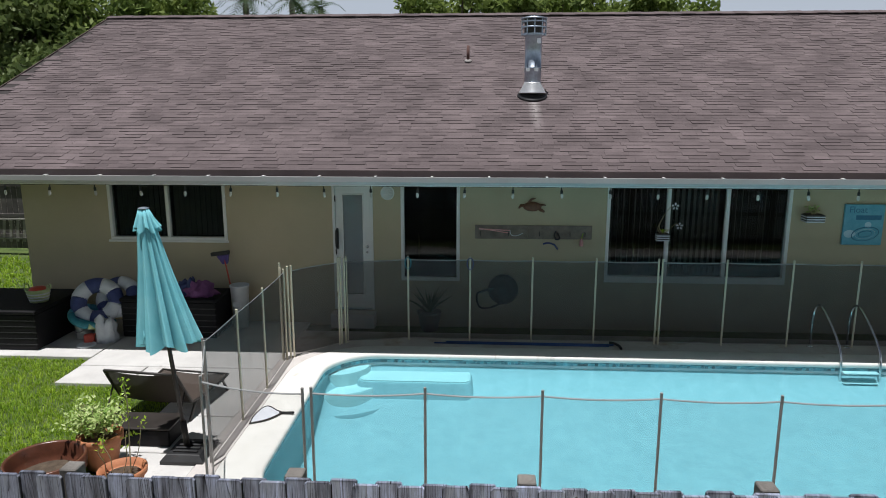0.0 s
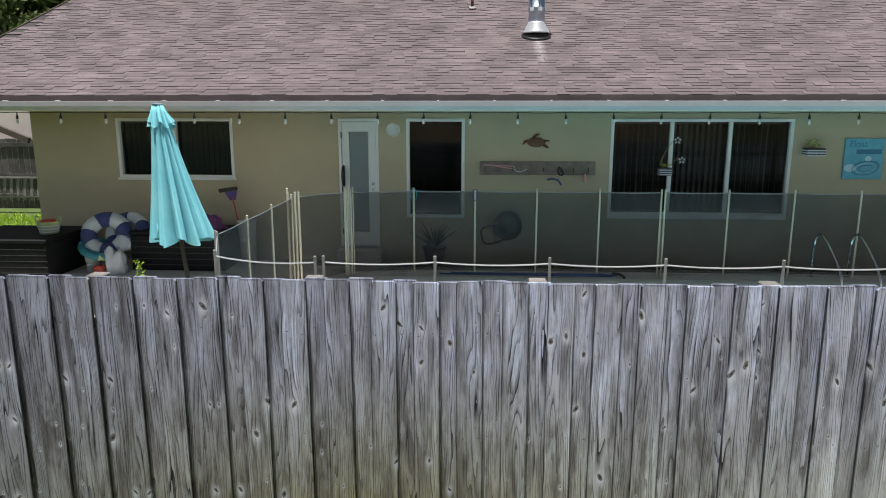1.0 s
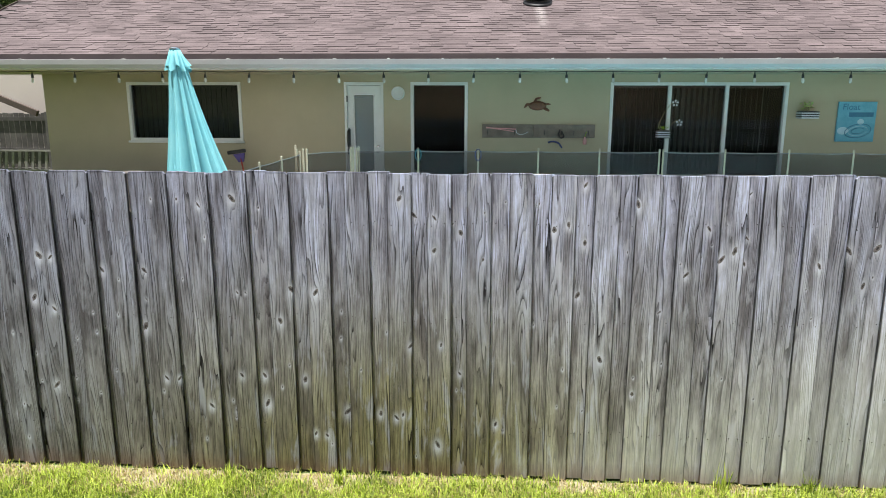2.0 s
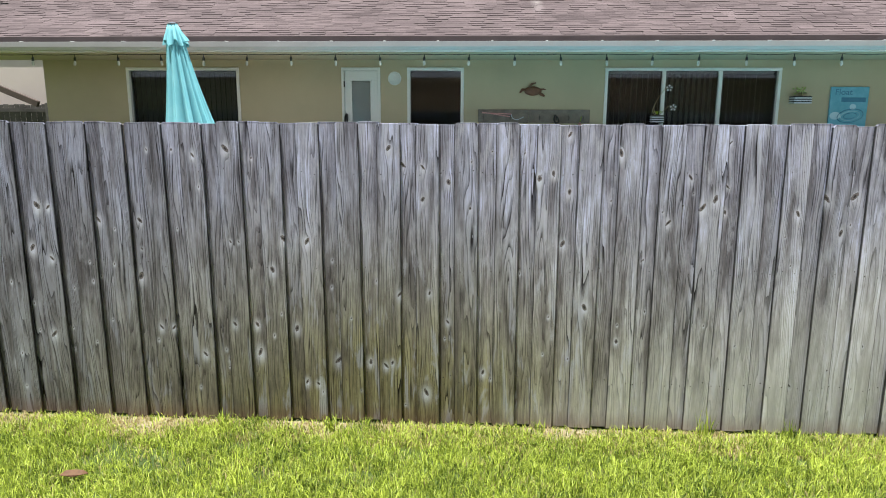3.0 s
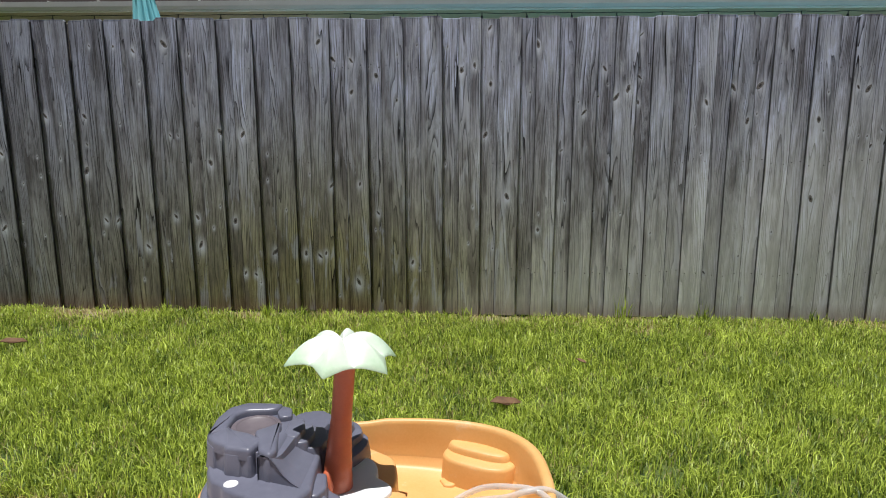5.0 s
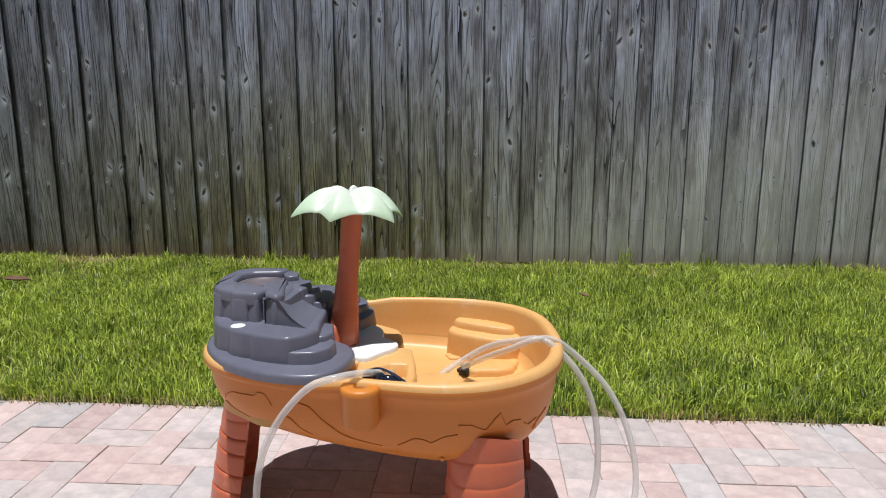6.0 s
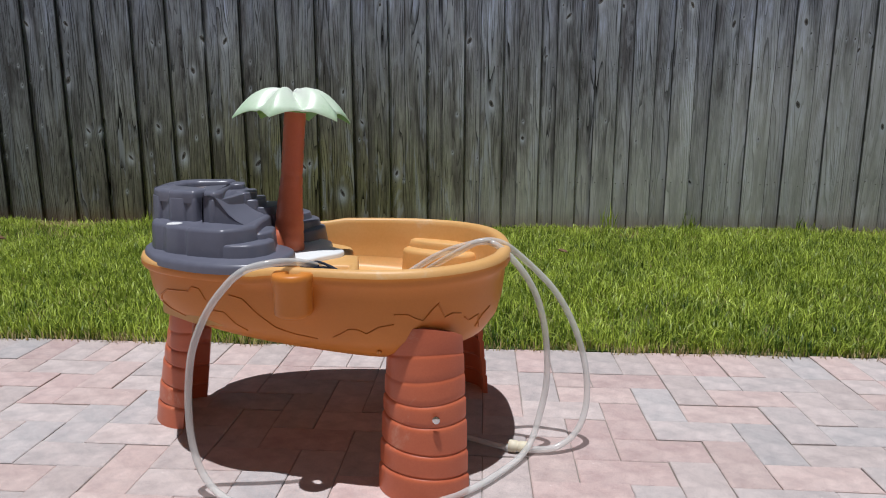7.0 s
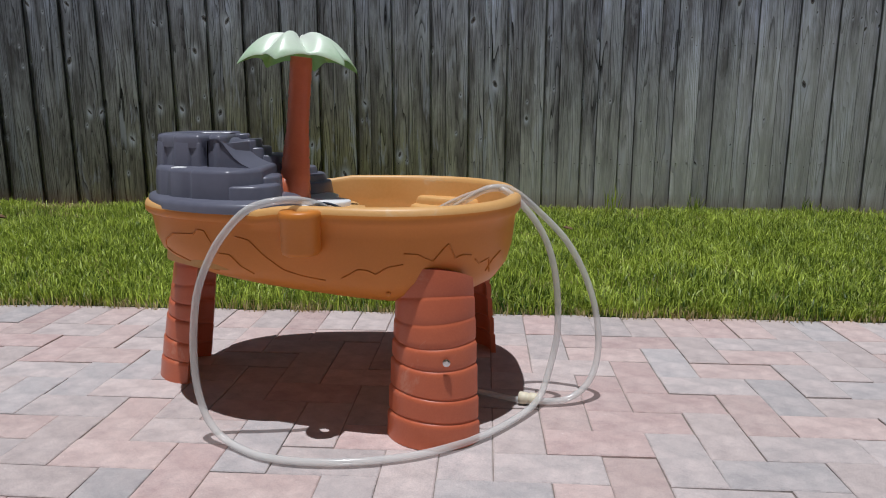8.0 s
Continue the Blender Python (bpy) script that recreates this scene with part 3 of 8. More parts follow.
CLOTH_WHITE = surface("white_vinyl", (0.55, 0.57, 0.62), (0.70, 0.72, 0.76), 0.1, 0.01, 0.5, relief=0.1)
TEAL = surface("teal_vinyl", (0.02, 0.16, 0.22), (0.05, 0.28, 0.33), 0.08, 0.01, 0.4, relief=0.1)
RED = surface("red_plastic", (0.50, 0.05, 0.03), (0.62, 0.08, 0.045), 0.1, 0.01, 0.45, relief=0.05)
LIME = surface("pale_lime_plastic", (0.42, 0.50, 0.24), (0.52, 0.60, 0.32), 0.1, 0.01, 0.5, relief=0.05)
PURPLE = surface("purple_plastic", (0.07, 0.045, 0.20), (0.11, 0.07, 0.28), 0.1, 0.01, 0.5, relief=0.05)
PLUM = surface("plum_cloth", (0.16, 0.05, 0.16), (0.26, 0.10, 0.26), 0.06, 0.01, 0.8, relief=0.3)
BUCKET = surface("white_bucket_plastic", (0.62, 0.64, 0.66), (0.72, 0.74, 0.76), 0.1, 0.01, 0.45, relief=0.05)
BLUE_POLE = surface("blue_anodised", (0.02, 0.06, 0.19), (0.05, 0.11, 0.29), 0.1, 0.01, 0.35, metal=0.4, relief=0.03)
def pitted(ma):
    """Adds the open grain of worn concrete: fine dark pits and pale grit."""
    nt = ma.node_tree
    b = nt.nodes["Principled BSDF"]
    base = b.inputs["Base Color"].links[0].from_socket
    vec = coords(nt, "Object")
    grain = ramp(nt, noise_node(nt, vec, 420.0, 3.0, 0.7), [(0.30, (0.74, 0.73, 0.73)), (0.5, (1, 1, 1)), (0.68, (1.16, 1.16, 1.16))])
    smear = ramp(nt, noise_node(nt, coords(nt, "Object", (1, 1.3, 1)), 22.0, 5.0, 0.65, 0.4), [(0.32, (0.86, 0.85, 0.86)), (0.62, (1.08, 1.07, 1.06))])
    col = blend(nt, "MULTIPLY", 1.0, blend(nt, "MULTIPLY", 1.0, base, grain), smear)
    grit = ramp(nt, noise_node(nt, vec, 130.0, 1.0, 0.5), [(0.76, (0, 0, 0)), (0.80, (1, 1, 1))])
    nt.links.new(blend(nt, "MIX", grit, col, (0.80, 0.76, 0.74)), b.inputs["Base Color"])
    return ma


PAVER_TONES = [
    pitted(surface("paver_" + tag, c, d, 0.09, 0.006, 0.9, relief=0.7, depth=0.004, spread=0.09, spec=0.3))
    for tag, c, d in (("pink", (0.50, 0.385, 0.370), (0.60, 0.492, 0.472)), ("red", (0.48, 0.352, 0.340), (0.58, 0.465, 0.45)), ("grey", (0.44, 0.405, 0.405), (0.58, 0.507, 0.50)),
                      ("blue_grey", (0.41, 0.395, 0.405), (0.54, 0.49, 0.49)), ("buff", (0.47, 0.405, 0.395), (0.59, 0.515, 0.505)))
]


# ---- ground ----
LAWN_Z, GARDEN_Z, DECK_Z = 0.0, 0.27, 0.33
FENCE_Y, WALL_Y = 3.25, 10.79


def ground():
    xs = [-400, -60, -12, -2.66, 9.4, 14, 60, 400]
    rows = [(-400, -0.075), (-40, -0.075), (0.996, -0.075), (0.998, LAWN_Z), (3.36, LAWN_Z), (3.46, GARDEN_Z), (4.7, GARDEN_Z), (10.2, GARDEN_Z), (60, GARDEN_Z), (400, GARDEN_Z)]
    s = Shape()
    n = len(xs)
    v = [(x, y, z) for y, z in rows for x in xs]
    f = []
    for j in range(len(rows) - 1):
        for i in range(n - 1):
            if xs[i] == -2.66 and rows[j][0] == 4.7:
                continue                                   # the pool and its deck
            f.append((j * n + i, j * n + i + 1, (j + 1) * n + i + 1, (j + 1) * n + i))
    s.add(v, f)
    tagged(solid("ground", s, EARTH), "green lawn ground round the house", "ground", kind="structure")


ground()


# ---- pool ----
def round_rect(x0, x1, y0, y1, r, z, n=10, side=12):
    """Points of a rectangle with round corners, counter-clockwise."""
    pts = []
    corners = ((x1 - r, y0 + r, -90), (x1 - r, y1 - r, 0), (x0 + r, y1 - r, 90), (x0 + r, y0 + r, 180))
    for i, (cx, cy, a0) in enumerate(corners):
        arc = [(cx + r * math.cos(radians(a0 + 90 * k / n)), cy + r * math.sin(radians(a0 + 90 * k / n))) for k in range(n + 1)]
        pts += arc
        nx = corners[(i + 1) % 4]
        a1 = radians(nx[2])
        end = (nx[0] + r * math.cos(a1), nx[1] + r * math.sin(a1))
        for k in range(1, side):
            t = k / side
            pts.append((arc[-1][0] + (end[0] - arc[-1][0]) * t, arc[-1][1] + (end[1] - arc[-1][1]) * t))
    return [(x, y, z) for x, y in pts]


PX0, PX1, PY0, PY1, PR = -2.03, 8.2, 5.45, 9.33, 0.75


def pool_ring(off, z):
    return round_rect(PX0 - off[0], PX1 + off[1], PY0 - off[2], PY1 + off[3], PR + off[4], z)


def pool():
    inner = (0, 0, 0, 0, 0)
    # the floor runs up to the house side in a long cove
    cove = ((0.17, 0.0, 0.0), (0.12, 0.004, 0.03), (0.04, 0.012, 0.14), (-0.11, 0.02, 0.42), (-0.26, 0.04, 0.82), (-0.36, 0.10, 1.25), (-0.42, 0.28, 1.7))
    s = Shape().loft([round_rect(PX0 + w, PX1 - w, PY0 + w, PY1 - far, PR - 0.8 * w, z) for z, w, far in cove], cap0=False, cap1=True)
    s.f = [q[::-1] for q in s.f]
    basin = smooth_by_angle(solid("pool", s, POOL), 50)
    tagged(basin, "aqua plaster swimming pool with rounded corner", "pool", kind="structure")
    # waterline tiles
    ring = [Vector(p) for p in pool_ring((-0.004, -0.004, -0.004, -0.004, -0.004), 0)]
    t = Shape()
    for i in range(len(ring)):
        a, b = ring[i], ring[(i + 1) % len(ring)]
        steps = max(1, round((b - a).length / 0.05))
        for k in range(steps):
            p, q = a.lerp(b, (k + 0.03) / steps), a.lerp(b, (k + 0.97) / steps)
            for z in (0.207, 0.246):
                t.add([(p.x, p.y, z), (q.x, q.y, z), (q.x, q.y, z + 0.037), (p.x, p.y, z + 0.037)], [(3, 2, 1, 0)])
    part("waterline_tile", t, POOL_TILE, basin, "dark teal waterline tiles")["kind"] = "stuff"
    g = Shape().loft([pool_ring(inner, 0.17), pool_ring(inner, 0.30)], False, False)
    g.f = [q[::-1] for q in g.f]
    part("tile_bed", g, POOL, basin)

    # entry steps in the round corner, and the bench along the house side
    def corner_step(rx, ry, top, foot):
        pts = [(PX0 + 0.01, PY1 - 0.01)]
        for k in range(19):
            a = radians(-90 + 90 * k / 18)
            pts.append((PX0 + 0.02 + rx * math.cos(a), PY1 - 0.02 + ry * math.sin(a)))
        keep = [(max(x, PX0 + 0.006 + 0.18 * max(0, (y - PY1 + 0.5) / 0.5) ** 2), y) for x, y in pts]
        return Shape().loft([[(PX0 + (x - PX0) * 1.02, PY1 + (y - PY1) * 1.02, foot) for x, y in keep], [(x, y, top - 0.03) for x, y in keep], [(PX0 + (x - PX0) * 0.985, PY1 + (y - PY1) * 0.985, top) for x, y in keep]])

    for rx, ry, top, foot in ((0.55, 0.47, 0.185, -0.43), (0.80, 0.75, 0.01, -0.43), (1.08, 0.93, -0.20, -0.43)):
        smooth_by_angle(part("pool_step", corner_step(rx, ry, top, foot), STEP if top > 0 else POOL, basin), 40)
    b = Shape().loft([round_rect(-1.60 - w, -0.03 + w, 8.88 - w, PY1 - 0.006, 0.12 + 0.4 * w, z, 6, 3) for w, z in ((0.16, -0.43), (0.05, -0.2), (0.0, 0.06))] + [round_rect(-1.585, -0.045, 8.895, PY1 - 0.008, 0.11, 0.085, 6, 3)])
    smooth_by_angle(part("pool_bench", b, POOL, basin), 40)
    smooth_by_angle(part("bench_top", Shape().loft([round_rect(-1.57, -0.06, 8.92, PY1 - 0.009, 0.10, z, 6, 3) for z in (0.08, 0.10)]), STEP, basin, "white plaster bench top under water"), 40)
    w = Shape().add(pool_ring((-0.007, -0.007, -0.007, -0.007, -0.007), 0.258), [tuple(range(len(ring)))])
    tagged(solid("water", w, WATER), "clear turquoise pool water with small ripples", "water", kind="structure")

    # coping: bull-nosed ring, and the deck round it
    o = (0.42, 0.42, 0.42, 0.33, 0.40)

    def mid(t, z):
        return pool_ring(tuple(-0.03 + (v + 0.03) * t for v in o), z)

    c = Shape().loft([mid(0.05, 0.262), mid(0.0, 0.28), mid(-0.01, 0.30), mid(0.005, 0.322), mid(0.04, 0.336), mid(0.97, 0.338), mid(1.0, 0.332), mid(1.0, 0.2)], False, False)
    smooth_by_angle(tagged(solid("coping", c, COPING), "white painted concrete pool coping with rust stains", "coping", kind="structure"), 60)
    d = Shape().loft([mid(1.012, 0.2), mid(1.012, DECK_Z), round_rect(-2.68, 9.5, 4.66, 10.3, 0.02, DECK_Z), round_rect(-2.68, 9.5, 4.66, 10.3, 0.02, 0.1)], False, False)
    tagged(solid("deck", d, DECK), "grey concrete pool deck with brown stains", "deck", kind="structure")


STEP = surface("pool_step_plaster", (0.54, 0.63, 0.63), (0.64, 0.71, 0.70), 0.3, 0.03, 0.7, relief=0.1)
pool()


def mosaic(x, y, r, turn):
    """A dark leaf-shaped mosaic on the pool floor."""
    s = Shape()
    pts = [(r * math.cos(a) * (1 + 0.25 * math.cos(3 * a)), r * 0.62 * math.sin(a) * (1 + 0.2 * math.sin(5 * a))) for a in [2 * math.pi * k / 22 for k in range(22)]]
    s.loft([[(px, py, -0.004) for px, py in pts], [(px, py, 0.012) for px, py in pts]])
    for a in (40, 140, 220, 320):
        c, q = math.cos(radians(a)), math.sin(radians(a))
        s.tube([(0.7 * r * c, 0.45 * r * q, 0.004), (1.25 * r * c, 0.95 * r * q, 0.004), (1.5 * r * c - 0.1 * r, 1.0 * r * q, 0.004)], [0.3 * r, 0.2 * r, 0.06 * r], 8, squash=0.06)
    ob = solid("floor_mosaic", s, TEAL_DARK)
    ob.matrix_basis = pose(x, y, -0.418, 0, 0, turn)
    return tagged(ob, "dark green mosaic on the pool floor", "mosaic", group="mosaics on the pool floor")


TEAL_DARK = surface("dark_green_mosaic", (0.03, 0.12, 0.12), (0.07, 0.20, 0.19), 0.04, 0.01, 0.5, relief=0.1)
mosaic(0.14, 8.62, 0.17, 20)
mosaic(-0.42, 8.13, 0.10, -15)
mosaic(-0.97, 8.86, 0.05, 60)


# ---- slabs beside the pool ----
def slab(x0, x1, y0, y1, z=0.315, label="pale concrete patio slab beside the lawn", material=None):
    ob = solid("patio_slab", Shape().box(x0, x1, y0, y1, 0.1, z, 0.008), material or SLAB)
    return tagged(ob, label, "slab", "slabs beside the pool", "structure")


slab(-5.36, -2.695, 8.72, 10.78)
slab(-5.34, -4.42, 8.10, 8.70)
slab(-4.40, -3.62, 8.10, 8.70)
slab(-3.60, -2.695, 7.26, 8.70)
slab(-3.60, -2.695, 6.40, 7.24)
slab(-3.55, -2.695, 5.55, 6.385, 0.312, "pale pinkish concrete slab under the umbrella")
slab(-3.50, -2.695, 4.66, 5.535, 0.312)
slab(-8.2, -5.38, 9.02, 10.78)


# ---- house ----
HX0, HX1, HY1 = -7.33, 11.0, 20.9
EAVE_Y, EAVE_Z, SLOPE, RIDGE_Y = 9.13, 2.895, 0.42, 15.9
RAKE_X0, RAKE_X1 = -8.32, 12.0


def roof_z(y):
    return EAVE_Z + SLOPE * (y - EAVE_Y)


OPENINGS = {  # x0, x1, z0, z1
    "window_1": (-5.905, -3.985, 1.655, 2.615),
    "door_1": (-2.275, -1.632, 0.545, 2.615),
    "window_2": (-1.19, -0.262, 1.04, 2.615),
    "window_3": (2.01, 4.78, 1.052, 2.615),
}


def house():
    s = Shape()
    cuts = sorted(OPENINGS.values())
    x = HX0
    for x0, x1, z0, z1 in cuts:
        s.box(x, x0, WALL_Y, WALL_Y + 0.2, 0.1, 2.76)
        s.box(x0, x1, WALL_Y, WALL_Y + 0.2, 0.1, z0)
        s.box(x0, x1, WALL_Y, WALL_Y + 0.2, z1, 2.76)
        x = x1
    s.box(x, HX1, WALL_Y, WALL_Y + 0.2, 0.1, 2.76)
    tagged(solid("wall_south", s, STUCCO), "tan stucco house wall in the shade of the eave", "wall", kind="structure")
    for name, x0, x1 in (("wall_west", HX0, HX0 + 0.2), ("wall_east", HX1 - 0.2, HX1)):
        g = Shape()
        y0, y1 = WALL_Y + 0.2, HY1
        prof = [(y0, 0.1), (y1, 0.1), (y1, 2.76), (RIDGE_Y, roof_z(RIDGE_Y) - 0.2), (y0, 2.9)]
        g.loft([[(x0, y, z) for y, z in prof], [(x1, y, z) for y, z in prof]])
        tagged(solid(name, g, STUCCO), "tan stucco gable wall", "wall", kind="structure")
    tagged(solid("wall_north", Shape().box(HX0 + 0.2, HX1 - 0.2, HY1 - 0.2, HY1, 0.1, 2.76), STUCCO), "tan stucco rear house wall", "wall", kind="structure")
    tagged(solid("soffit", Shape().box(RAKE_X0, RAKE_X1, EAVE_Y + 0.03, WALL_Y - 0.002, 2.735, 2.755), SOFFIT), "tan painted soffit under the eave", "soffit", kind="structure")
    tagged(solid("ceiling", Shape().box(HX0 + 0.21, HX1 - 0.21, WALL_Y + 0.21, HY1 - 0.21, 2.70, 2.74), ROOM), "room ceiling painted near-black for dimness", "ceiling", kind="structure")
    tagged(solid("floor", Shape().box(HX0 + 0.21, HX1 - 0.21, WALL_Y + 0.21, HY1 - 0.21, 0.40, 0.5), ROOM), "room floor painted near-black for dimness", "floor", kind="structure")
    tagged(solid("room_wall", Shape().box(HX0 + 0.21, HX1 - 0.21, WALL_Y + 1.6, WALL_Y + 1.7, 0.5, 2.70), ROOM), "room wall behind the windows painted near-black for dimness", "wall", kind="structure")


house()
# unseen wall, added to keep low sky light off windows and patio
tagged(solid("sky_block_wall", Shape().box(-16, 16, -4.4, -4.2, -0.075, 3.1), STUCCO), "unseen plain wall added to block low sky light", "wall", kind="structure")

roof = thing("roof", (0, RIDGE_Y, EAVE_Z), "brown asphalt shingle gable roof with a vent pipe stain", "roof", kind="structure")


def roof_deck():
    s = Shape()
    y0, y1, y2 = EAVE_Y, RIDGE_Y, 2 * RIDGE_Y - EAVE_Y
    zr = roof_z(RIDGE_Y)
    prof = [(y0, EAVE_Z - 0.025), (y1, zr - 0.025), (y2, EAVE_Z - 0.025), (y2, EAVE_Z - 0.13), (y1, zr - 0.13), (y0, EAVE_Z - 0.13)]
    s.loft([[(RAKE_X0, y, z) for y, z in prof], [(RAKE_X1, y, z) for y, z in prof]])
    part("roof_deck", s, SHINGLE_DARK, roof)
    f = Shape()
    for x0, x1 in ((RAKE_X0 - 0.02, RAKE_X0 - 0.002), (RAKE_X1 + 0.002, RAKE_X1 + 0.02)):
        prof = [(y0, EAVE_Z), (y1, zr), (y2, EAVE_Z), (y2, EAVE_Z - 0.17), (y1, zr - 0.17), (y0, EAVE_Z - 0.17)]
        f.loft([[(x0, y, z) for y, z in prof], [(x1, y, z) for y, z in prof]])
    part("rake_board", f, BROWN_WOOD, roof, "dark brown rake board")
    d = Shape().box(RAKE_X0, RAKE_X1, EAVE_Y - 0.045, EAVE_Y - 0.022, EAVE_Z - 0.04, EAVE_Z + 0.048)
    part("drip_edge", d, DRIP, roof, "dark brown metal drip edge")
    r = Shape()
    k = 0
    x = RAKE_X0
    while x < RAKE_X1:
        for sgn in (1, -1):
            a = Matrix.Translation((x, RIDGE_Y, zr + 0.022 + 0.006 * (k % 2))) @ Matrix.Rotation(sgn * math.atan(SLOPE), 4, "X")
            r.box(0, 0.29, -0.16 if sgn > 0 else 0, 0 if sgn > 0 else 0.16, -0.01, 0.006, 0, a)
        x += 0.28
        k += 1
    part("ridge_cap", r, SHINGLE, roof)["kind"] = "stuff"


DRIP = surface("brown_drip_metal", (0.085, 0.062, 0.062), (0.12, 0.09, 0.09), 0.5, 0.02, 0.5, relief=0.05)
# dark brown of the roof deck and of the tabs' painted shadow lines
SHINGLE_DARK = surface("dark_shingle_brown", (0.032, 0.026, 0.026), (0.05, 0.041, 0.04), 0.4, 0.01, 0.95, relief=0.3)
roof_deck()


def gutter():
    prof = [(9.125, 2.865), (9.125, 2.752), (9.045, 2.752), (9.005, 2.797), (9.005, 2.862), (9.017, 2.865), (9.019, 2.856), (9.012, 2.85), (9.012, 2.80), (9.048, 2.759), (9.118, 2.759), (9.118, 2.865)]
    # added dark sheet that stands for the dark inside of the trough
    trough_sheet = Shape().box(RAKE_X0 + 0.01, RAKE_X1 - 0.01, 9.014, 9.116, 2.79, 2.815)
    s = Shape().loft([[(x, y, z) for y, z in prof] for x in (RAKE_X0, RAKE_X1)])
    g = thing("gutter", (0, 9.07, 2.735), "white metal gutter along the eave", "gutter", kind="structure")
    part("channel", s, GUTTER, g)
    part("dark_sheet", trough_sheet, SHINGLE_DARK, g, "dark sheet added for the dark inside of the gutter")["kind"] = "stuff"
    x = RAKE_X0 + 0.35
    while x < RAKE_X1:
        part("hanger", Shape().box(x - 0.014, x + 0.014, 9.003, 9.12, 2.866, 2.874, 0.002), WHITE_PAINT, g)
        x += 0.74
    f = Shape().box(RAKE_X0, RAKE_X1, 9.128, 9.145, 2.732, 2.868)
    tagged(solid("fascia", f, WHITE_PAINT), "white painted fascia board", "fascia", kind="structure")


gutter()


# ---- windows and the door ----
def casing(ob, x0, x1, z0, z1, w, y0, y1, material=None, foot=None):
    foot = w if foot is None else foot
    for a, b, c, d in ((x0, x1, z1 - w, z1), (x0, x1, z0, z0 + foot), (x0, x0 + w, z0 + foot, z1 - w), (x1 - w, x1, z0 + foot, z1 - w)):
        part("window_frame", Shape().box(a, b, y0, y1, c, d, 0.004), material or WHITE_PAINT, ob)


def blinds(x0, x1, z0, z1, y, turned, material, group):
    rng = random.Random(int(x0 * 100))
    ob = thing("vertical_blind", ((x0 + x1) / 2, y, z0), "dark grey vertical blind behind the window glass", "blind", group)
    part("head_rail", Shape().box(x0, x1, y - 0.02, y + 0.02, z1 - 0.035, z1, 0.003), material, ob)
    x = x0 + 0.04
    while x < x1 - 0.03:
        m = pose(x, y, 0, 0, 0, turned + rng.uniform(-6, 6))
        part("slat", Shape().box(-0.042, 0.042, -0.0012, 0.0012, z0, z1 - 0.03, 0, m), material, ob)
        x += 0.088
    return ob


def window(name, panes, label, foot=0.05):
    x0, x1, z0, z1 = OPENINGS[name]
    ob = thing(name, ((x0 + x1) / 2, WALL_Y, z0), label, "window", kind="structure")
    casing(ob, x0, x1, z0, z1, 0.05, WALL_Y - 0.018, WALL_Y + 0.10, None, foot)
    w = (x1 - x0 - 0.10) / panes
    for i in range(panes):
        a, b = x0 + 0.05 + i * w, x0 + 0.05 + (i + 1) * w
        if i:
            part("mullion", Shape().box(a - 0.028, a + 0.028, WALL_Y + 0.002, WALL_Y + 0.09, z0 + foot, z1 - 0.05, 0.004), WHITE_PAINT, ob)
        p = part("pane", Shape().box(a, b, WALL_Y + 0.055, WALL_Y + 0.061, z0 + foot, z1 - 0.05), GLASS, ob, "dark reflecting window glass")
        p.visible_shadow = False
    return ob


window("window_1", 2, "white framed two-pane sliding window with dark blinds")
part("window_sill", Shape().box(-5.93, -3.96, WALL_Y - 0.05, WALL_Y - 0.02, 1.625, 1.66, 0.006), WHITE_PAINT, bpy.data.objects["window_1"])
window("window_2", 1, "white framed tall fixed window beside the door")
window("window_3", 3, "white framed three-panel window with dark vertical blinds", 0.10)
blinds(-5.84, -4.98, 1.71, 2.56, WALL_Y + 0.17, 62, BLIND, "vertical blinds in the windows")
blinds(-4.90, -4.05, 1.71, 2.56, WALL_Y + 0.17, 48, BLIND, "vertical blinds in the windows")
blinds(2.08, 2.95, 1.16, 2.56, WALL_Y + 0.17, 70, BLIND, "vertical blinds in the windows")
blinds(2.99, 3.85, 1.16, 2.56, WALL_Y + 0.17, 42, BLIND, "vertical blinds in the windows")
blinds(3.89, 4.72, 1.16, 2.56, WALL_Y + 0.17, 72, BLIND, "vertical blinds in the windows")


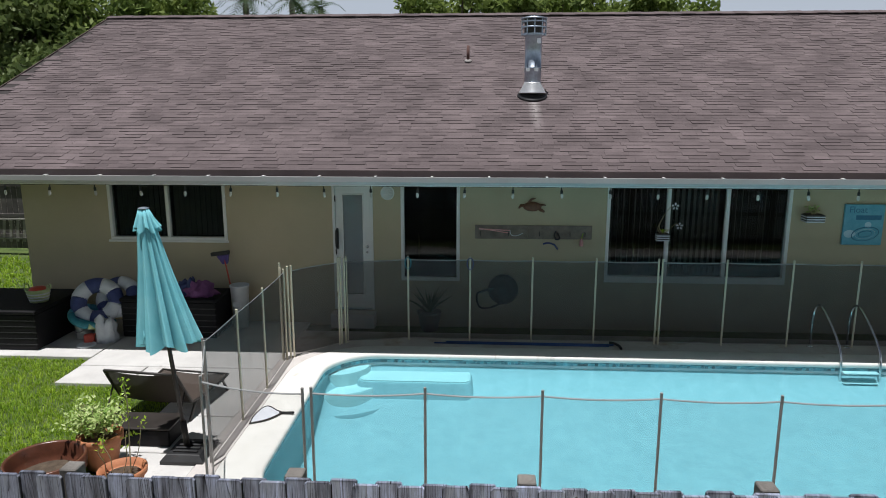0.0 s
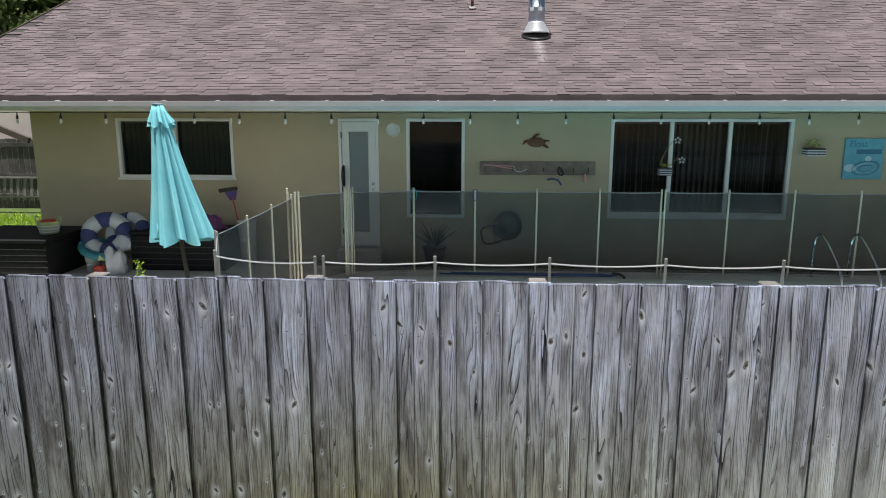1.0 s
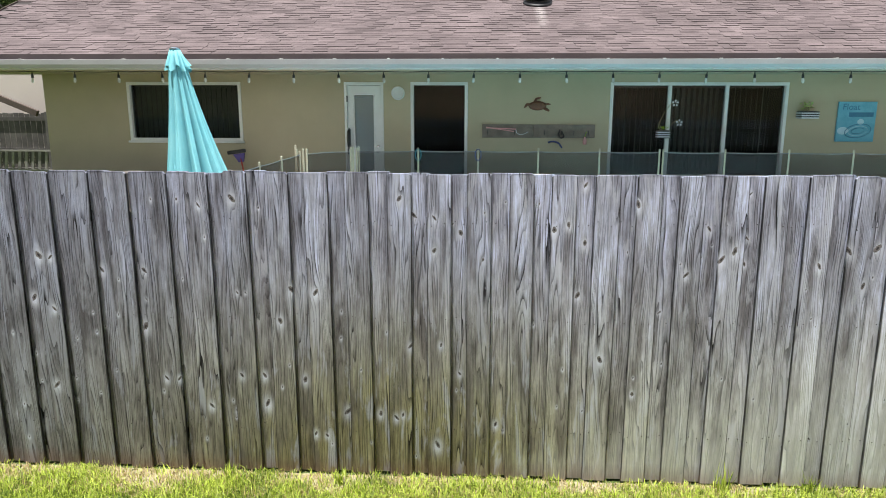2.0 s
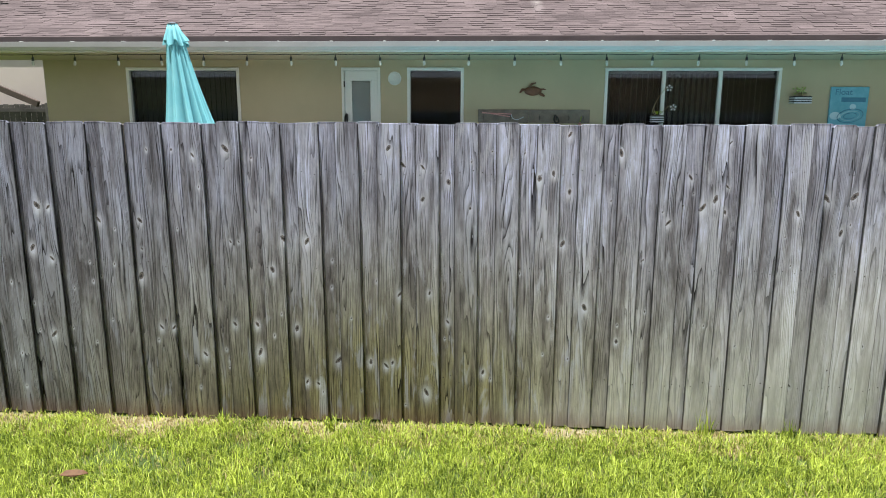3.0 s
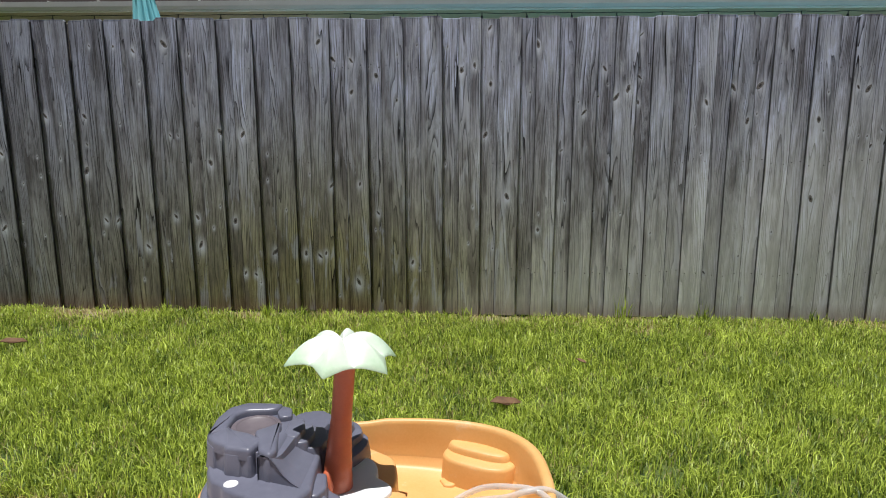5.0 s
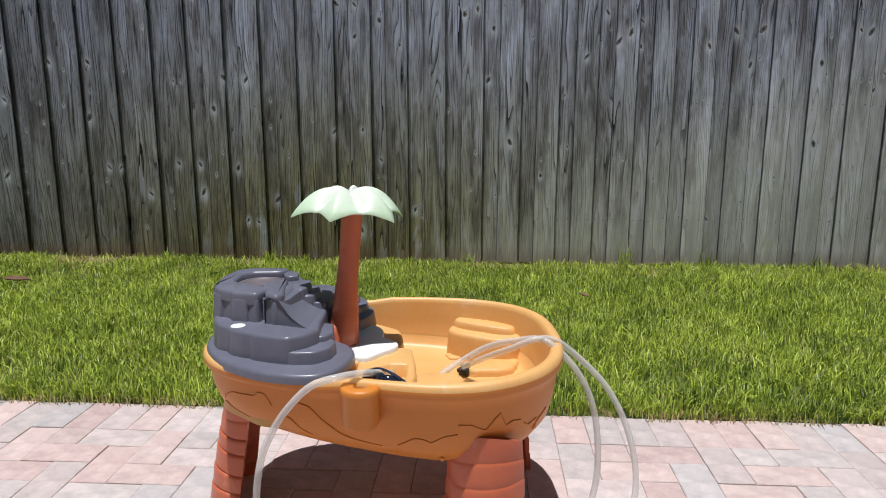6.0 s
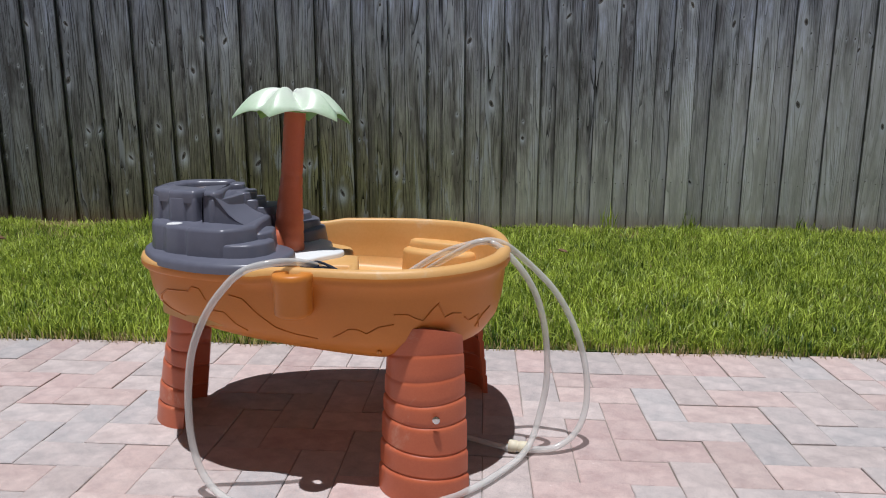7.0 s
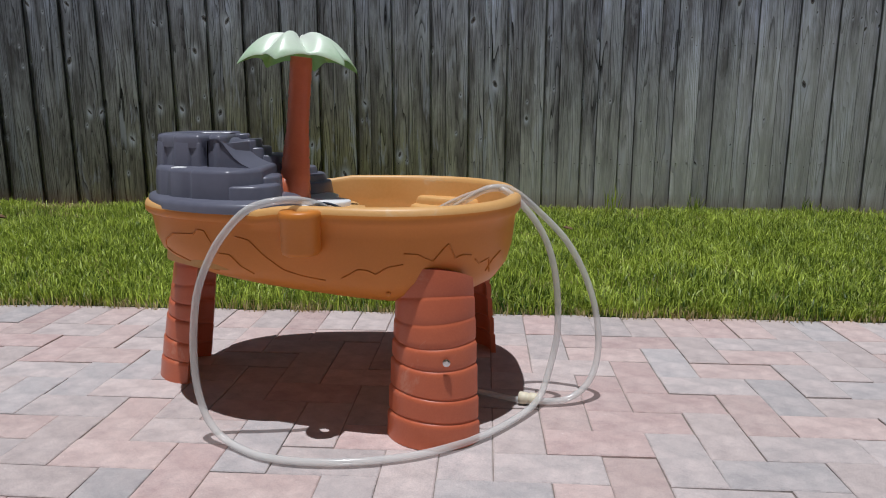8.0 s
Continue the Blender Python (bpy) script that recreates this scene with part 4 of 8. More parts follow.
def door():
    x0, x1, z0, z1 = OPENINGS["door_1"]
    ob = thing("door_1", ((x0 + x1) / 2, WALL_Y, z0), "closed white door with a tall glass panel and blinds in it", "door", kind="structure")
    for a, b, c, d in ((x0, x1, z1 - 0.05, z1), (x0, x0 + 0.045, z0, z1 - 0.05), (x1 - 0.045, x1, z0, z1 - 0.05)):
        part("door_frame", Shape().box(a, b, WALL_Y - 0.02, WALL_Y + 0.1, c, d, 0.004), WHITE_PAINT, ob)
    part("threshold", Shape().box(x0 + 0.045, x1 - 0.045, WALL_Y - 0.03, WALL_Y + 0.1, z0, z0 + 0.02, 0.004), GALV, ob)
    a, b, c, d = x0 + 0.05, x1 - 0.05, z0 + 0.025, z1 - 0.055
    ga, gb, gc, gd = a + 0.115, b - 0.115, c + 0.22, d - 0.15
    y0, y1 = WALL_Y + 0.01, WALL_Y + 0.05
    s = Shape()
    for q in ((a, b, gd, d), (a, b, c, gc), (a, ga, gc, gd), (gb, b, gc, gd)):
        s.box(q[0], q[1], y0, y1, q[2], q[3], 0.002)
    leaf = part("door_leaf", s, WHITE_PAINT, ob)
    m = Shape()
    for q in ((ga - 0.02, gb + 0.02, gd - 0.005, gd + 0.02), (ga - 0.02, gb + 0.02, gc - 0.02, gc + 0.005), (ga - 0.02, ga + 0.005, gc + 0.005, gd - 0.005), (gb - 0.005, gb + 0.02, gc + 0.005, gd - 0.005)):
        m.box(q[0], q[1], y0 - 0.012, y0 + 0.004, q[2], q[3], 0.004)
    part("glazing_bead", m, WHITE_PAINT, leaf)
    p = part("pane", Shape().box(ga + 0.004, gb - 0.004, y0 + 0.006, y0 + 0.010, gc + 0.004, gd - 0.004), CLEAR, leaf, "clear glass")
    p.visible_shadow = False
    z = gc + 0.02
    sl = Shape()
    while z < gd - 0.01:
        sl.box(-0.5 * (gb - ga) + 0.006, 0.5 * (gb - ga) - 0.006, -0.008, 0.008, -0.0006, 0.0006, 0, pose((ga + gb) / 2, y0 + 0.024, z, 55))
        z += 0.0135
    part("blind_slats", sl, DOOR_BLIND, leaf, "closed white slats")["kind"] = "stuff"
    for zz, r in ((1.58, 0.027), (1.49, 0.02)):
        part("lock", Shape().lathe([(r, 0), (r, 0.012), (r * 0.8, 0.02), (r * 0.5, 0.05 if r < 0.025 else 0.024)], 14, pose(b - 0.05, y0, zz, 90)), STEEL, leaf, smooth=True)
    part("pull_handle", Shape().tube([(a + 0.02, y0, 1.86), (a + 0.02, y0 - 0.05, 1.83), (a + 0.02, y0 - 0.06, 1.70), (a + 0.02, y0 - 0.05, 1.58), (a + 0.02, y0, 1.55)], [0.02, 0.028, 0.03, 0.028, 0.02], 8), BLACK, leaf, "black pull handle", True)
    for zz in (2.35, 1.5, 0.8):
        part("hinge", Shape().box(x0 + 0.038, x0 + 0.058, WALL_Y - 0.026, WALL_Y - 0.018, zz - 0.05, zz + 0.05, 0.003), BLACK, ob)


CLEAR = see_through("clear_glass", (0.9, 0.92, 0.92), 0.01, 1.5)
DOOR_BLIND = surface("pale_blind_slat", (0.78, 0.82, 0.82), (0.84, 0.87, 0.86), 0.2, 0.01, 0.5, relief=0.05)
door()
step = tagged(solid("door_step", Shape().box(-2.3, -1.6, 10.52, WALL_Y - 0.03, 0.30, 0.535, 0.01), DECK), "plain concrete step at the house door", "step", kind="structure")


# ---- wooden fence (its pickets stand at the end of the file) ----
fence = thing("fence", (0, FENCE_Y, 0), "weathered grey wooden board-on-board privacy fence with dog-eared pickets", "fence", kind="structure")
for z in (0.32, 1.02, 1.60):
    part("rail", Shape().box(-12, 12, FENCE_Y + 0.0495, FENCE_Y + 0.087, z - 0.045, z + 0.045, 0.003), OLD_WOOD, fence)
for i in range(-9, 10):
    x = 0.325 + 1.213 * i
    cap = Shape().box(x - 0.047, x + 0.047, FENCE_Y + 0.0895, FENCE_Y + 0.184, -0.02, 1.868, 0.006)
    part("post", cap, OLD_WOOD, fence)


# ---- mesh fence round the pool ----
pool_fence = thing("pool_fence", (-0.5, 7.5, DECK_Z), "removable mesh pool fence with tan posts", "pool fence", kind="structure")
TOP = 1.565


def fence_post(x, y, top=1.605, r=0.014):
    r = r if y > 6.3 else 0.0115
    s = Shape().tube([(x, y, DECK_Z - 0.01), (x, y, top)], r, 10)
    p = part("post", s, POST_TAN if y > 6.3 else POST_BROWN, pool_fence)
    part("post_cap", Shape().lathe([(r * 1.08, 0), (r * 1.08, 0.008), (r * 0.8, 0.012)], 10, pose(x, y, top)), POST_TAN if y > 6.3 else POST_BROWN, p)
    return p


def fence_panel(a, b, sag=0.0):
    a, b = Vector((*a, 0)), Vector((*b, 0))
    way = (b - a).normalized()
    side = Vector((-way.y, way.x, 0)) * 0.0012
    near_side = max(a.y, b.y) < 6.2
    n = 10
    rings, top, low = [], [], []
    for k in range(n + 1):
        t = k / n
        p = a.lerp(b, t)
        z = TOP - sag * 4 * t * (1 - t)
        rings.append([tuple(p + side + Vector((0, 0, DECK_Z + 0.03))), tuple(p + side + Vector((0, 0, z))), tuple(p - side + Vector((0, 0, z))), tuple(p - side + Vector((0, 0, DECK_Z + 0.03)))])
        top.append((p.x, p.y, z))
        low.append((p.x, p.y, DECK_Z + 0.035))
    # a single sheet of mesh
    sheet = Shape().loft([[r[0], r[1]] for r in rings], False, False, loop=False)
    panel = part("mesh_panel", sheet, FINE_MESH if near_side else MESH, pool_fence, "dark see-through mesh")
    part("top_band", Shape().tube(top, 0.0075 if near_side else 0.010, 6, squash=0.45), BAND, panel)
    part("bottom_band", Shape().tube(low, 0.009, 6, squash=0.45), POST_BROWN, panel)
    return panel


FAR = [(-1.905, 9.75), (-0.994, 9.957), (-0.082, 9.957), (0.830, 9.957), (1.746, 9.957), (2.635, 9.957)]
FAR2 = [(2.69, 9.957), (3.60, 9.957), (4.53, 9.957), (5.46, 9.957), (6.37, 9.957), (7.28, 9.957), (8.2, 9.957)]
SIDE = [(-2.585, 9.03), (-2.56, 8.04), (-2.555, 7.14), (-2.545, 6.19)]
NEAR = [(-2.50, 6.12), (-2.19, 5.27), (-1.30, 5.075)]
NEAR2 = [(-1.235, 5.09), (-0.347, 5.132), (0.562, 5.133), (1.463, 5.133), (2.362, 5.133), (3.27, 5.133), (4.18, 5.133), (5.09, 5.133), (6.0, 5.133)]
for run, sags in ((FAR, 0.008), (FAR2, 0.008), (SIDE, 0.006), (NEAR, 0.03), (NEAR2, 0.02)):
    for p in run:
        fence_post(*p)
    for p, q in zip(run, run[1:]):
        fence_panel(p, q, sags)
# the gate, between two sets of doubled posts
for x, y in ((-1.955, 9.72), (-1.98, 9.68), (-1.875, 9.77), (-2.55, 9.09), (-2.62, 9.0), (-2.51, 9.13)):
    fence_post(x, y, 1.63)
fence_post(-2.64, 9.03, 1.69)
fence_panel((-2.50, 9.15), (-1.99, 9.66), -0.01)


# ---- water play table ----
RIM_Z, TUB_C = 0.456, Vector((0.292, 0.437))


def tub_edge(a, s=1.0):
    """A point of the tub's outline, a super-ellipse turned a little, scaled by s."""
    c, q = math.cos(a), math.sin(a)
    e = 2 / 2.75
    x = 0.410 * abs(c) ** e * (1 if c >= 0 else -1) * s
    y = 0.355 * abs(q) ** e * (1 if q >= 0 else -1) * s
    t = radians(5)
    x, y = x * math.cos(t) - y * math.sin(t), x * math.sin(t) + y * math.cos(t)
    if y > 0:
        y *= 0.83                                          # the back is flatter
    if y < 0:                                              # the front is egg-shaped, fuller to the east
        u = min(1, max(0, (TUB_C.x + x - 0.05) / 0.5))
        y *= 0.84 + 0.24 * u * u * (3 - 2 * u)
        if x < 0:
            x *= 1 + 0.045 * min(1, -y / 0.12)
    return TUB_C.x + x, TUB_C.y + y


def tub_floor(x):
    return 0.314 - 0.046 * min(1, max(0, (x + 0.05) / 0.5))


def tub_ring(s, k, lift=0.0, n=96):
    ring = []
    for i in range(n):
        x, y = tub_edge(2 * math.pi * i / n, s)
        u = min(1, max(0, (x - 0.20) / 0.05))
        step = 0.009 * (u * u * (3 - 2 * u) - 0.4) if k < 0.14 else 0.0   # the rim is lower where the rock sits in it
        ring.append((x, y, RIM_Z + lift + step - k * (RIM_Z - tub_floor(x))))
    return ring


def rounded(rx, ry, e, n, waves=()):
    """A closed outline: super-ellipse with blocky waves."""
    out = []
    for i in range(n):
        a = 2 * math.pi * i / n
        c, q = math.cos(a), math.sin(a)
        r = 1.0
        for amp, count, ph in waves:
            r += amp * math.tanh(2.6 * math.sin(count * a + ph))
        out.append((r * rx * abs(c) ** (2 / e) * (1 if c >= 0 else -1), r * ry * abs(q) ** (2 / e) * (1 if q >= 0 else -1)))
    return out


def block(cx, cy, rx, ry, z0, z1, e=2.6, waves=(), soft=0.012, dish=None, turn=0, n=64, draft=0.05):
    """A moulded plastic block with soft edges; dish = (scale, depth) sinks its top."""
    o = rounded(rx, ry, e, n, waves)
    t = radians(turn)

    def ring(s, z):
        return [(cx + (x * math.cos(t) - y * math.sin(t)) * s, cy + (x * math.sin(t) + y * math.cos(t)) * s, z) for x, y in o]

    k = soft / max(rx, ry)
    rings = [ring(1 + draft, z0), ring(1 + draft * 0.2, z0 + (z1 - z0) * 0.6), ring(1, z1 - soft), ring(1 - k * 0.3, z1 - soft * 0.3), ring(1 - k, z1)]
    if dish:
        rings += [ring(dish[0] + k * 0.5, z1), ring(dish[0], z1 - soft * 0.5), ring(dish[0] - k * 0.5, z1 - dish[1])]
    return Shape().loft(rings, cap0=False)


def stone(pts, z0, z1, soft=0.005, flare=0.006, rounds=0, cut=0.005):
    """A moulded block on a many-cornered outline: flared foot, soft top edge, corners cut or rounded."""
    pts = [Vector(q) for q in pts]
    for _ in range(rounds):
        pts = [q for a, b in zip(pts, pts[1:] + pts[:1]) for q in (a.lerp(b, 0.25), a.lerp(b, 0.75))]
    if not rounds:
        out = []
        for i, q in enumerate(pts):
            a, b = pts[i - 1] - q, pts[(i + 1) % len(pts)] - q
            r = min(cut, a.length * 0.4, b.length * 0.4)
            e0, e1 = q + a.normalized() * r, q + b.normalized() * r
            out += [e0, e0.lerp(e1, 0.5).lerp(q, 0.45), e1]
        pts = out
    n = len(pts)
    area = sum(pts[i - 1].x * pts[i].y - pts[i].x * pts[i - 1].y for i in range(n))
    if area < 0:
        pts = pts[::-1]
    nor = []
    for i in range(n):
        d = (pts[(i + 1) % n] - pts[i]).normalized() + (pts[i] - pts[i - 1]).normalized()
        nor.append(Vector((d.y, -d.x)).normalized())

    def ring(off, z):
        return [(q.x + m.x * off, q.y + m.y * off, z) for q, m in zip(pts, nor)]

    return Shape().loft([ring(flare, z0), ring(flare * 0.4, z0 + (z1 - z0) * 0.3), ring(0, z1 - soft), ring(-soft * 0.3, z1 - soft * 0.3), ring(-soft, z1)], cap0=False)


def dished(outer, inner, z0, z1, deep, n=60):
    """A block with a sunk basin in its top."""
    c = sum((Vector(q) for q in inner), Vector((0, 0))) / len(inner)

    def reach(poly, a):
        d, best = Vector((math.cos(a), math.sin(a))), 0
        for p0, p1 in zip(poly, poly[1:] + poly[:1]):
            p0, e = Vector(p0) - c, Vector(p1) - Vector(p0)
            den = d.x * e.y - d.y * e.x
            if abs(den) > 1e-9:
                t, u = (p0.x * e.y - p0.y * e.x) / den, (p0.x * d.y - p0.y * d.x) / den
                if t > 0 and 0 <= u <= 1:
                    best = max(best, t)
        return best

    ang = [2 * math.pi * k / n for k in range(n)]

    def ring(poly, off, z):
        return [(c.x + (reach(poly, a) + off) * math.cos(a), c.y + (reach(poly, a) + off) * math.sin(a), z) for a in ang]

    return Shape().loft([ring(outer, 0.006, z0), ring(outer, 0, z1 - 0.008), ring(outer, -0.003, z1 - 0.002), ring(outer, -0.008, z1), ring(inner, 0.005, z1), ring(inner, 0, z1 - 0.004), ring(inner, -0.006, z1 - deep)], cap0=False)


def water_table():
    t = thing("water_table", (0.30, 0.437, 0), "orange plastic water play table with rock tower and toy palm", "water table")
    prof = [(0.0, 1.0), (0.45, 1.0), (0.68, 1.0), (0.80, 0.965), (0.88, 0.86), (0.93, 0.70), (0.955, 0.50), (0.968, 0.25), (0.972, 0.16), (0.992, 0.135), (1.0, 0.10), (1.0, 0.03)]
    lip = [(0.994, -0.02), (0.980, -0.042), (0.962, -0.05), (0.945, -0.042), (0.932, -0.02), (0.926, 0.03), (0.915, 0.25), (0.900, 0.50), (0.875, 0.64), (0.84, 0.70), (0.5, 0.71), (0.0, 0.71)]
    rings = [tub_ring(max(s, 0.002), k) for s, k in prof + lip]
    tub = part("tub", Shape().loft(rings), ORANGE, t, "orange moulded plastic tub, painted paler inside as sunlit")
    # rim and inside take the orange that has sunlight painted in
    tub.data.materials.append(LIT_ORANGE)
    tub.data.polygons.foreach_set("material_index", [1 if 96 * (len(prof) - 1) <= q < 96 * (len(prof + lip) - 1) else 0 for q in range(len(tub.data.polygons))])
    smooth_by_angle(tub, 60)

    # moulded picture lines on the outside: hills, a long tail, spiky leaves
    def on_side(a, k):
        s = [p for p in prof[3:]]
        for (s0, k0), (s1, k1) in zip(s, s[1:]):
            if k1 <= k <= k0:
                u = (k - k0) / (k1 - k0 + 1e-9)
                sc = s0 + (s1 - s0) * u
                break
        else:
            sc = 0.97
        x, y = tub_edge(a, sc + 0.0003)
        return x, y, RIM_Z - k * (RIM_Z - tub_floor(x))

    for line in ([(213, 0.62), (216, 0.52), (223, 0.40), (235, 0.36), (237, 0.29), (240, 0.30), (241, 0.38), (242, 0.45)],
                 [(213, 0.66), (219, 0.72), (229, 0.80), (240, 0.84)],
                 [(251, 0.33), (255, 0.36), (259, 0.54), (263, 0.68), (267, 0.73), (270, 0.75)],
                 [(244, 0.58), (248, 0.58), (251, 0.72), (254, 0.80)],
                 [(272, 0.70), (275, 0.58), (277, 0.58), (279, 0.62), (282, 0.53), (286, 0.50)],
                 [(286, 0.39), (290, 0.40), (292, 0.44), (295, 0.48), (298, 0.37), (300, 0.31), (302, 0.41), (303, 0.47), (306, 0.44), (310, 0.46)],
                 [(312, 0.51), (315, 0.57), (320, 0.53), (323, 0.70)],
                 [(320, 0.68), (323, 0.56), (328, 0.49)]):
        pts = []
        for (a0, k0), (a1, k1) in zip(line, line[1:]):
            for u in range(5):
                pts.append(on_side(radians(a0 + (a1 - a0) * u / 5), k0 + (k1 - k0) * u / 5))
        pts.append(on_side(radians(line[-1][0]), line[-1][1]))
        part("moulded_line", Shape().tube(pts, 0.0019, 6), GROOVE, tub, smooth=True)
    # the floor has the painted sunlit orange and a dried water film up to the former waterline
    film_rings = [tub_ring(max(s, 0.002), k - 0.012) for s, k in ((0.892, 0.52), (0.868, 0.635), (0.834, 0.69), (0.5, 0.70), (0.0, 0.70))]
    smooth_by_angle(part("basin_floor", Shape().loft(film_rings, False, True), LIT_ORANGE, tub, "tub floor in painted sunlit orange with dried water film"), 60)
    # cup holder on the front edge
    cup = Shape().lathe([(0.0115, -0.076), (0.030, -0.076), (0.035, -0.073), (0.0365, -0.066), (0.0375, -0.012), (0.0395, -0.009), (0.0395, 0.004), (0.036, 0.008), (0.016, 0.008), (0.013, 0.005), (0.0115, -0.02), (0.0115, -0.076)], 32, Matrix.Translation((0.283, 0.093, RIM_Z)), False, False)
    cup.box(-0.022, 0.022, 0.016, 0.05, -0.06, 0.004, 0.004, Matrix.Translation((0.283, 0.093, RIM_Z)))
    smooth_by_angle(part("cup_holder", cup, ORANGE, tub), 50)
    part("drain_screw", Shape().lathe([(0.005, 0), (0.005, 0.004), (0.003, 0.005)], 12, Matrix.Translation(on_side(radians(283), 0.84)) @ pose(0, 0, 0, 100)), ORANGE, tub)
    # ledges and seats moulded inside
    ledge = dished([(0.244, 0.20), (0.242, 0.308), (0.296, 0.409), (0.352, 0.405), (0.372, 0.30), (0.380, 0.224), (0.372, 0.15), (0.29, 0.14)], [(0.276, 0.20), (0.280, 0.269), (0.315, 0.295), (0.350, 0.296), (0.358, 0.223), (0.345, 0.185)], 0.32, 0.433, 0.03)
    smooth_by_angle(part("ledge", ledge, LIT_ORANGE, tub, "orange ledge painted paler as sunlit"), 50)
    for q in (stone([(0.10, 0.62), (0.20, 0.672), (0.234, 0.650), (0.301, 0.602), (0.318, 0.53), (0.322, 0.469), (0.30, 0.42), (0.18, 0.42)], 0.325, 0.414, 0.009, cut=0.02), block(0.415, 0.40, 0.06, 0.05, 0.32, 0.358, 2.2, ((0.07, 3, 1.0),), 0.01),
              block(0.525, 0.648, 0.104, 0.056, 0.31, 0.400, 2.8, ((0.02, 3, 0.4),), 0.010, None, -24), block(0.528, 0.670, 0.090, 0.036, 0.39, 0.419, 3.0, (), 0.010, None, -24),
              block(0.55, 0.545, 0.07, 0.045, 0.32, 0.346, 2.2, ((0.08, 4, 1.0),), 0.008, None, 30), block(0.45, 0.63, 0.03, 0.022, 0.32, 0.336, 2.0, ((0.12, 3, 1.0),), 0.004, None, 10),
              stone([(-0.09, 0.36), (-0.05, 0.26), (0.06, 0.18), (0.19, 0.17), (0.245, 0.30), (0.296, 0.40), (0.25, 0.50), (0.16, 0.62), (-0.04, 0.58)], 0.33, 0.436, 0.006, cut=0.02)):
        smooth_by_angle(part("ledge", q, LIT_ORANGE, tub, "orange ledge painted paler as sunlit"), 50)
    part("plug", Shape().lathe([(0.014, 0), (0.014, 0.012), (0.009, 0.016), (0.009, 0.024)], 12, Matrix.Translation((0.474, 0.50, 0.333))).box(-0.024, 0.024, -0.007, 0.007, 0, 0.01, 0.002, pose(0.474, 0.50, 0.343, 0, 0, 60)), BLACK, tub, "black rubber plug")

    # legs: curved shells facing outwards, ribbed like palm bark
    def leg(cx, cy, face, top_in, r0, r1, ztop, half=66):
        n, rings_out = 18, []
        f = radians(face)
        ix, iy = -math.cos(f) * top_in, -math.sin(f) * top_in
        zs = [(0.0, -0.02), (0.015, 0.0)]
        for g in (0.14, 0.285, 0.455, 0.575, 0.70, 0.84):      # each band swells to a rounded shoulder under its groove
            deep = 1.0 if g < 0.6 else 0.5
            zs += [(g - 0.085, 0.002 * deep), (g - 0.035, 0.012 * deep), (g - 0.016, 0.013 * deep), (g - 0.006, -0.004 * deep), (g, -0.030 * deep), (g + 0.007, -0.026 * deep), (g + 0.014, -0.006 * deep)]
        zs.append((1.0, 0))
        for u, bulge in zs:
            z = ztop * u
            dome = 0.024 * max(0.0, (u - 0.75) / 0.25)
            rad = (r0 + (r1 - r0) * u) * (1 + (bulge if 0.05 < u else 0))
            ring_o, ring_i = [], []
            for k in range(n + 1):
                a = f + radians(-half + 2 * half * k / n)
                tilt = 0.006 * math.sin(a * 1.5 + 1 + u * 6) * (1 if 0.05 < u < 0.97 else 0) - dome * (2 * k / n - 1) ** 2
                ring_o.append((cx + ix * u + rad * math.cos(a), cy + iy * u + rad * math.sin(a), z + tilt))
                ri = rad - 0.012
                ring_i.append((cx + ix * u + ri * math.cos(a), cy + iy * u + ri * math.sin(a), z + tilt))
            rings_out.append(ring_o + ring_i[::-1])
        ob = part("leg", Shape().loft(rings_out), RUST, t, "ribbed rust-red plastic leg")
        return smooth_by_angle(ob, 35)

    leg(0.531, 0.178, 264, 0.014, 0.104, 0.082, 0.352)
    leg(-0.080, 0.468, 186, 0.045, 0.104, 0.085, 0.345, 84)
    leg(0.555, 0.630, 68, 0.045, 0.106, 0.090, 0.36)
    part("leg_screw", Shape().lathe([(0.0075, 0), (0.0075, 0.004), (0.004, 0.005)], 12, pose(0.556, 0.088, 0.176, 84)), STEEL, t)

    # rock tower
    rim_line = [(-0.117, 0.37), (-0.108, 0.295), (-0.044, 0.202), (0.052, 0.140), (0.13, 0.119), (0.185, 0.122), (0.216, 0.144), (0.232, 0.185), (0.243, 0.235), (0.240, 0.28), (0.215, 0.32), (0.178, 0.345), (0.165, 0.42), (0.12, 0.56), (0.0, 0.63), (-0.095, 0.565), (-0.119, 0.45)]
    rock = smooth_by_angle(part("rock", stone(rim_line, 0.450, 0.4695, 0.008, 0.0015, 3), SLATE, t, "slate-blue plastic rock tower"), 50)
    body = [(-0.102, 0.38), (-0.090, 0.312), (-0.078, 0.288), (-0.060, 0.262), (-0.036, 0.252), (-0.022, 0.232), (0.012, 0.214), (0.030, 0.211), (0.036, 0.202), (0.075, 0.190), (0.116, 0.180), (0.150, 0.208), (0.168, 0.243), (0.160, 0.30), (0.150, 0.42), (0.10, 0.55), (-0.05, 0.575), (-0.104, 0.50)]
    tower = [(-0.100, 0.345), (-0.074, 0.318), (-0.068, 0.322), (-0.043, 0.306), (-0.038, 0.292), (-0.004, 0.286), (0.000, 0.290), (0.024, 0.280), (0.026, 0.304), (0.040, 0.302), (0.042, 0.284), (0.070, 0.264), (0.090, 0.30), (0.097, 0.38), (0.085, 0.45), (0.067, 0.50), (0.042, 0.526), (0.005, 0.534), (-0.065, 0.532), (-0.101, 0.50), (-0.110, 0.44), (-0.107, 0.37)]
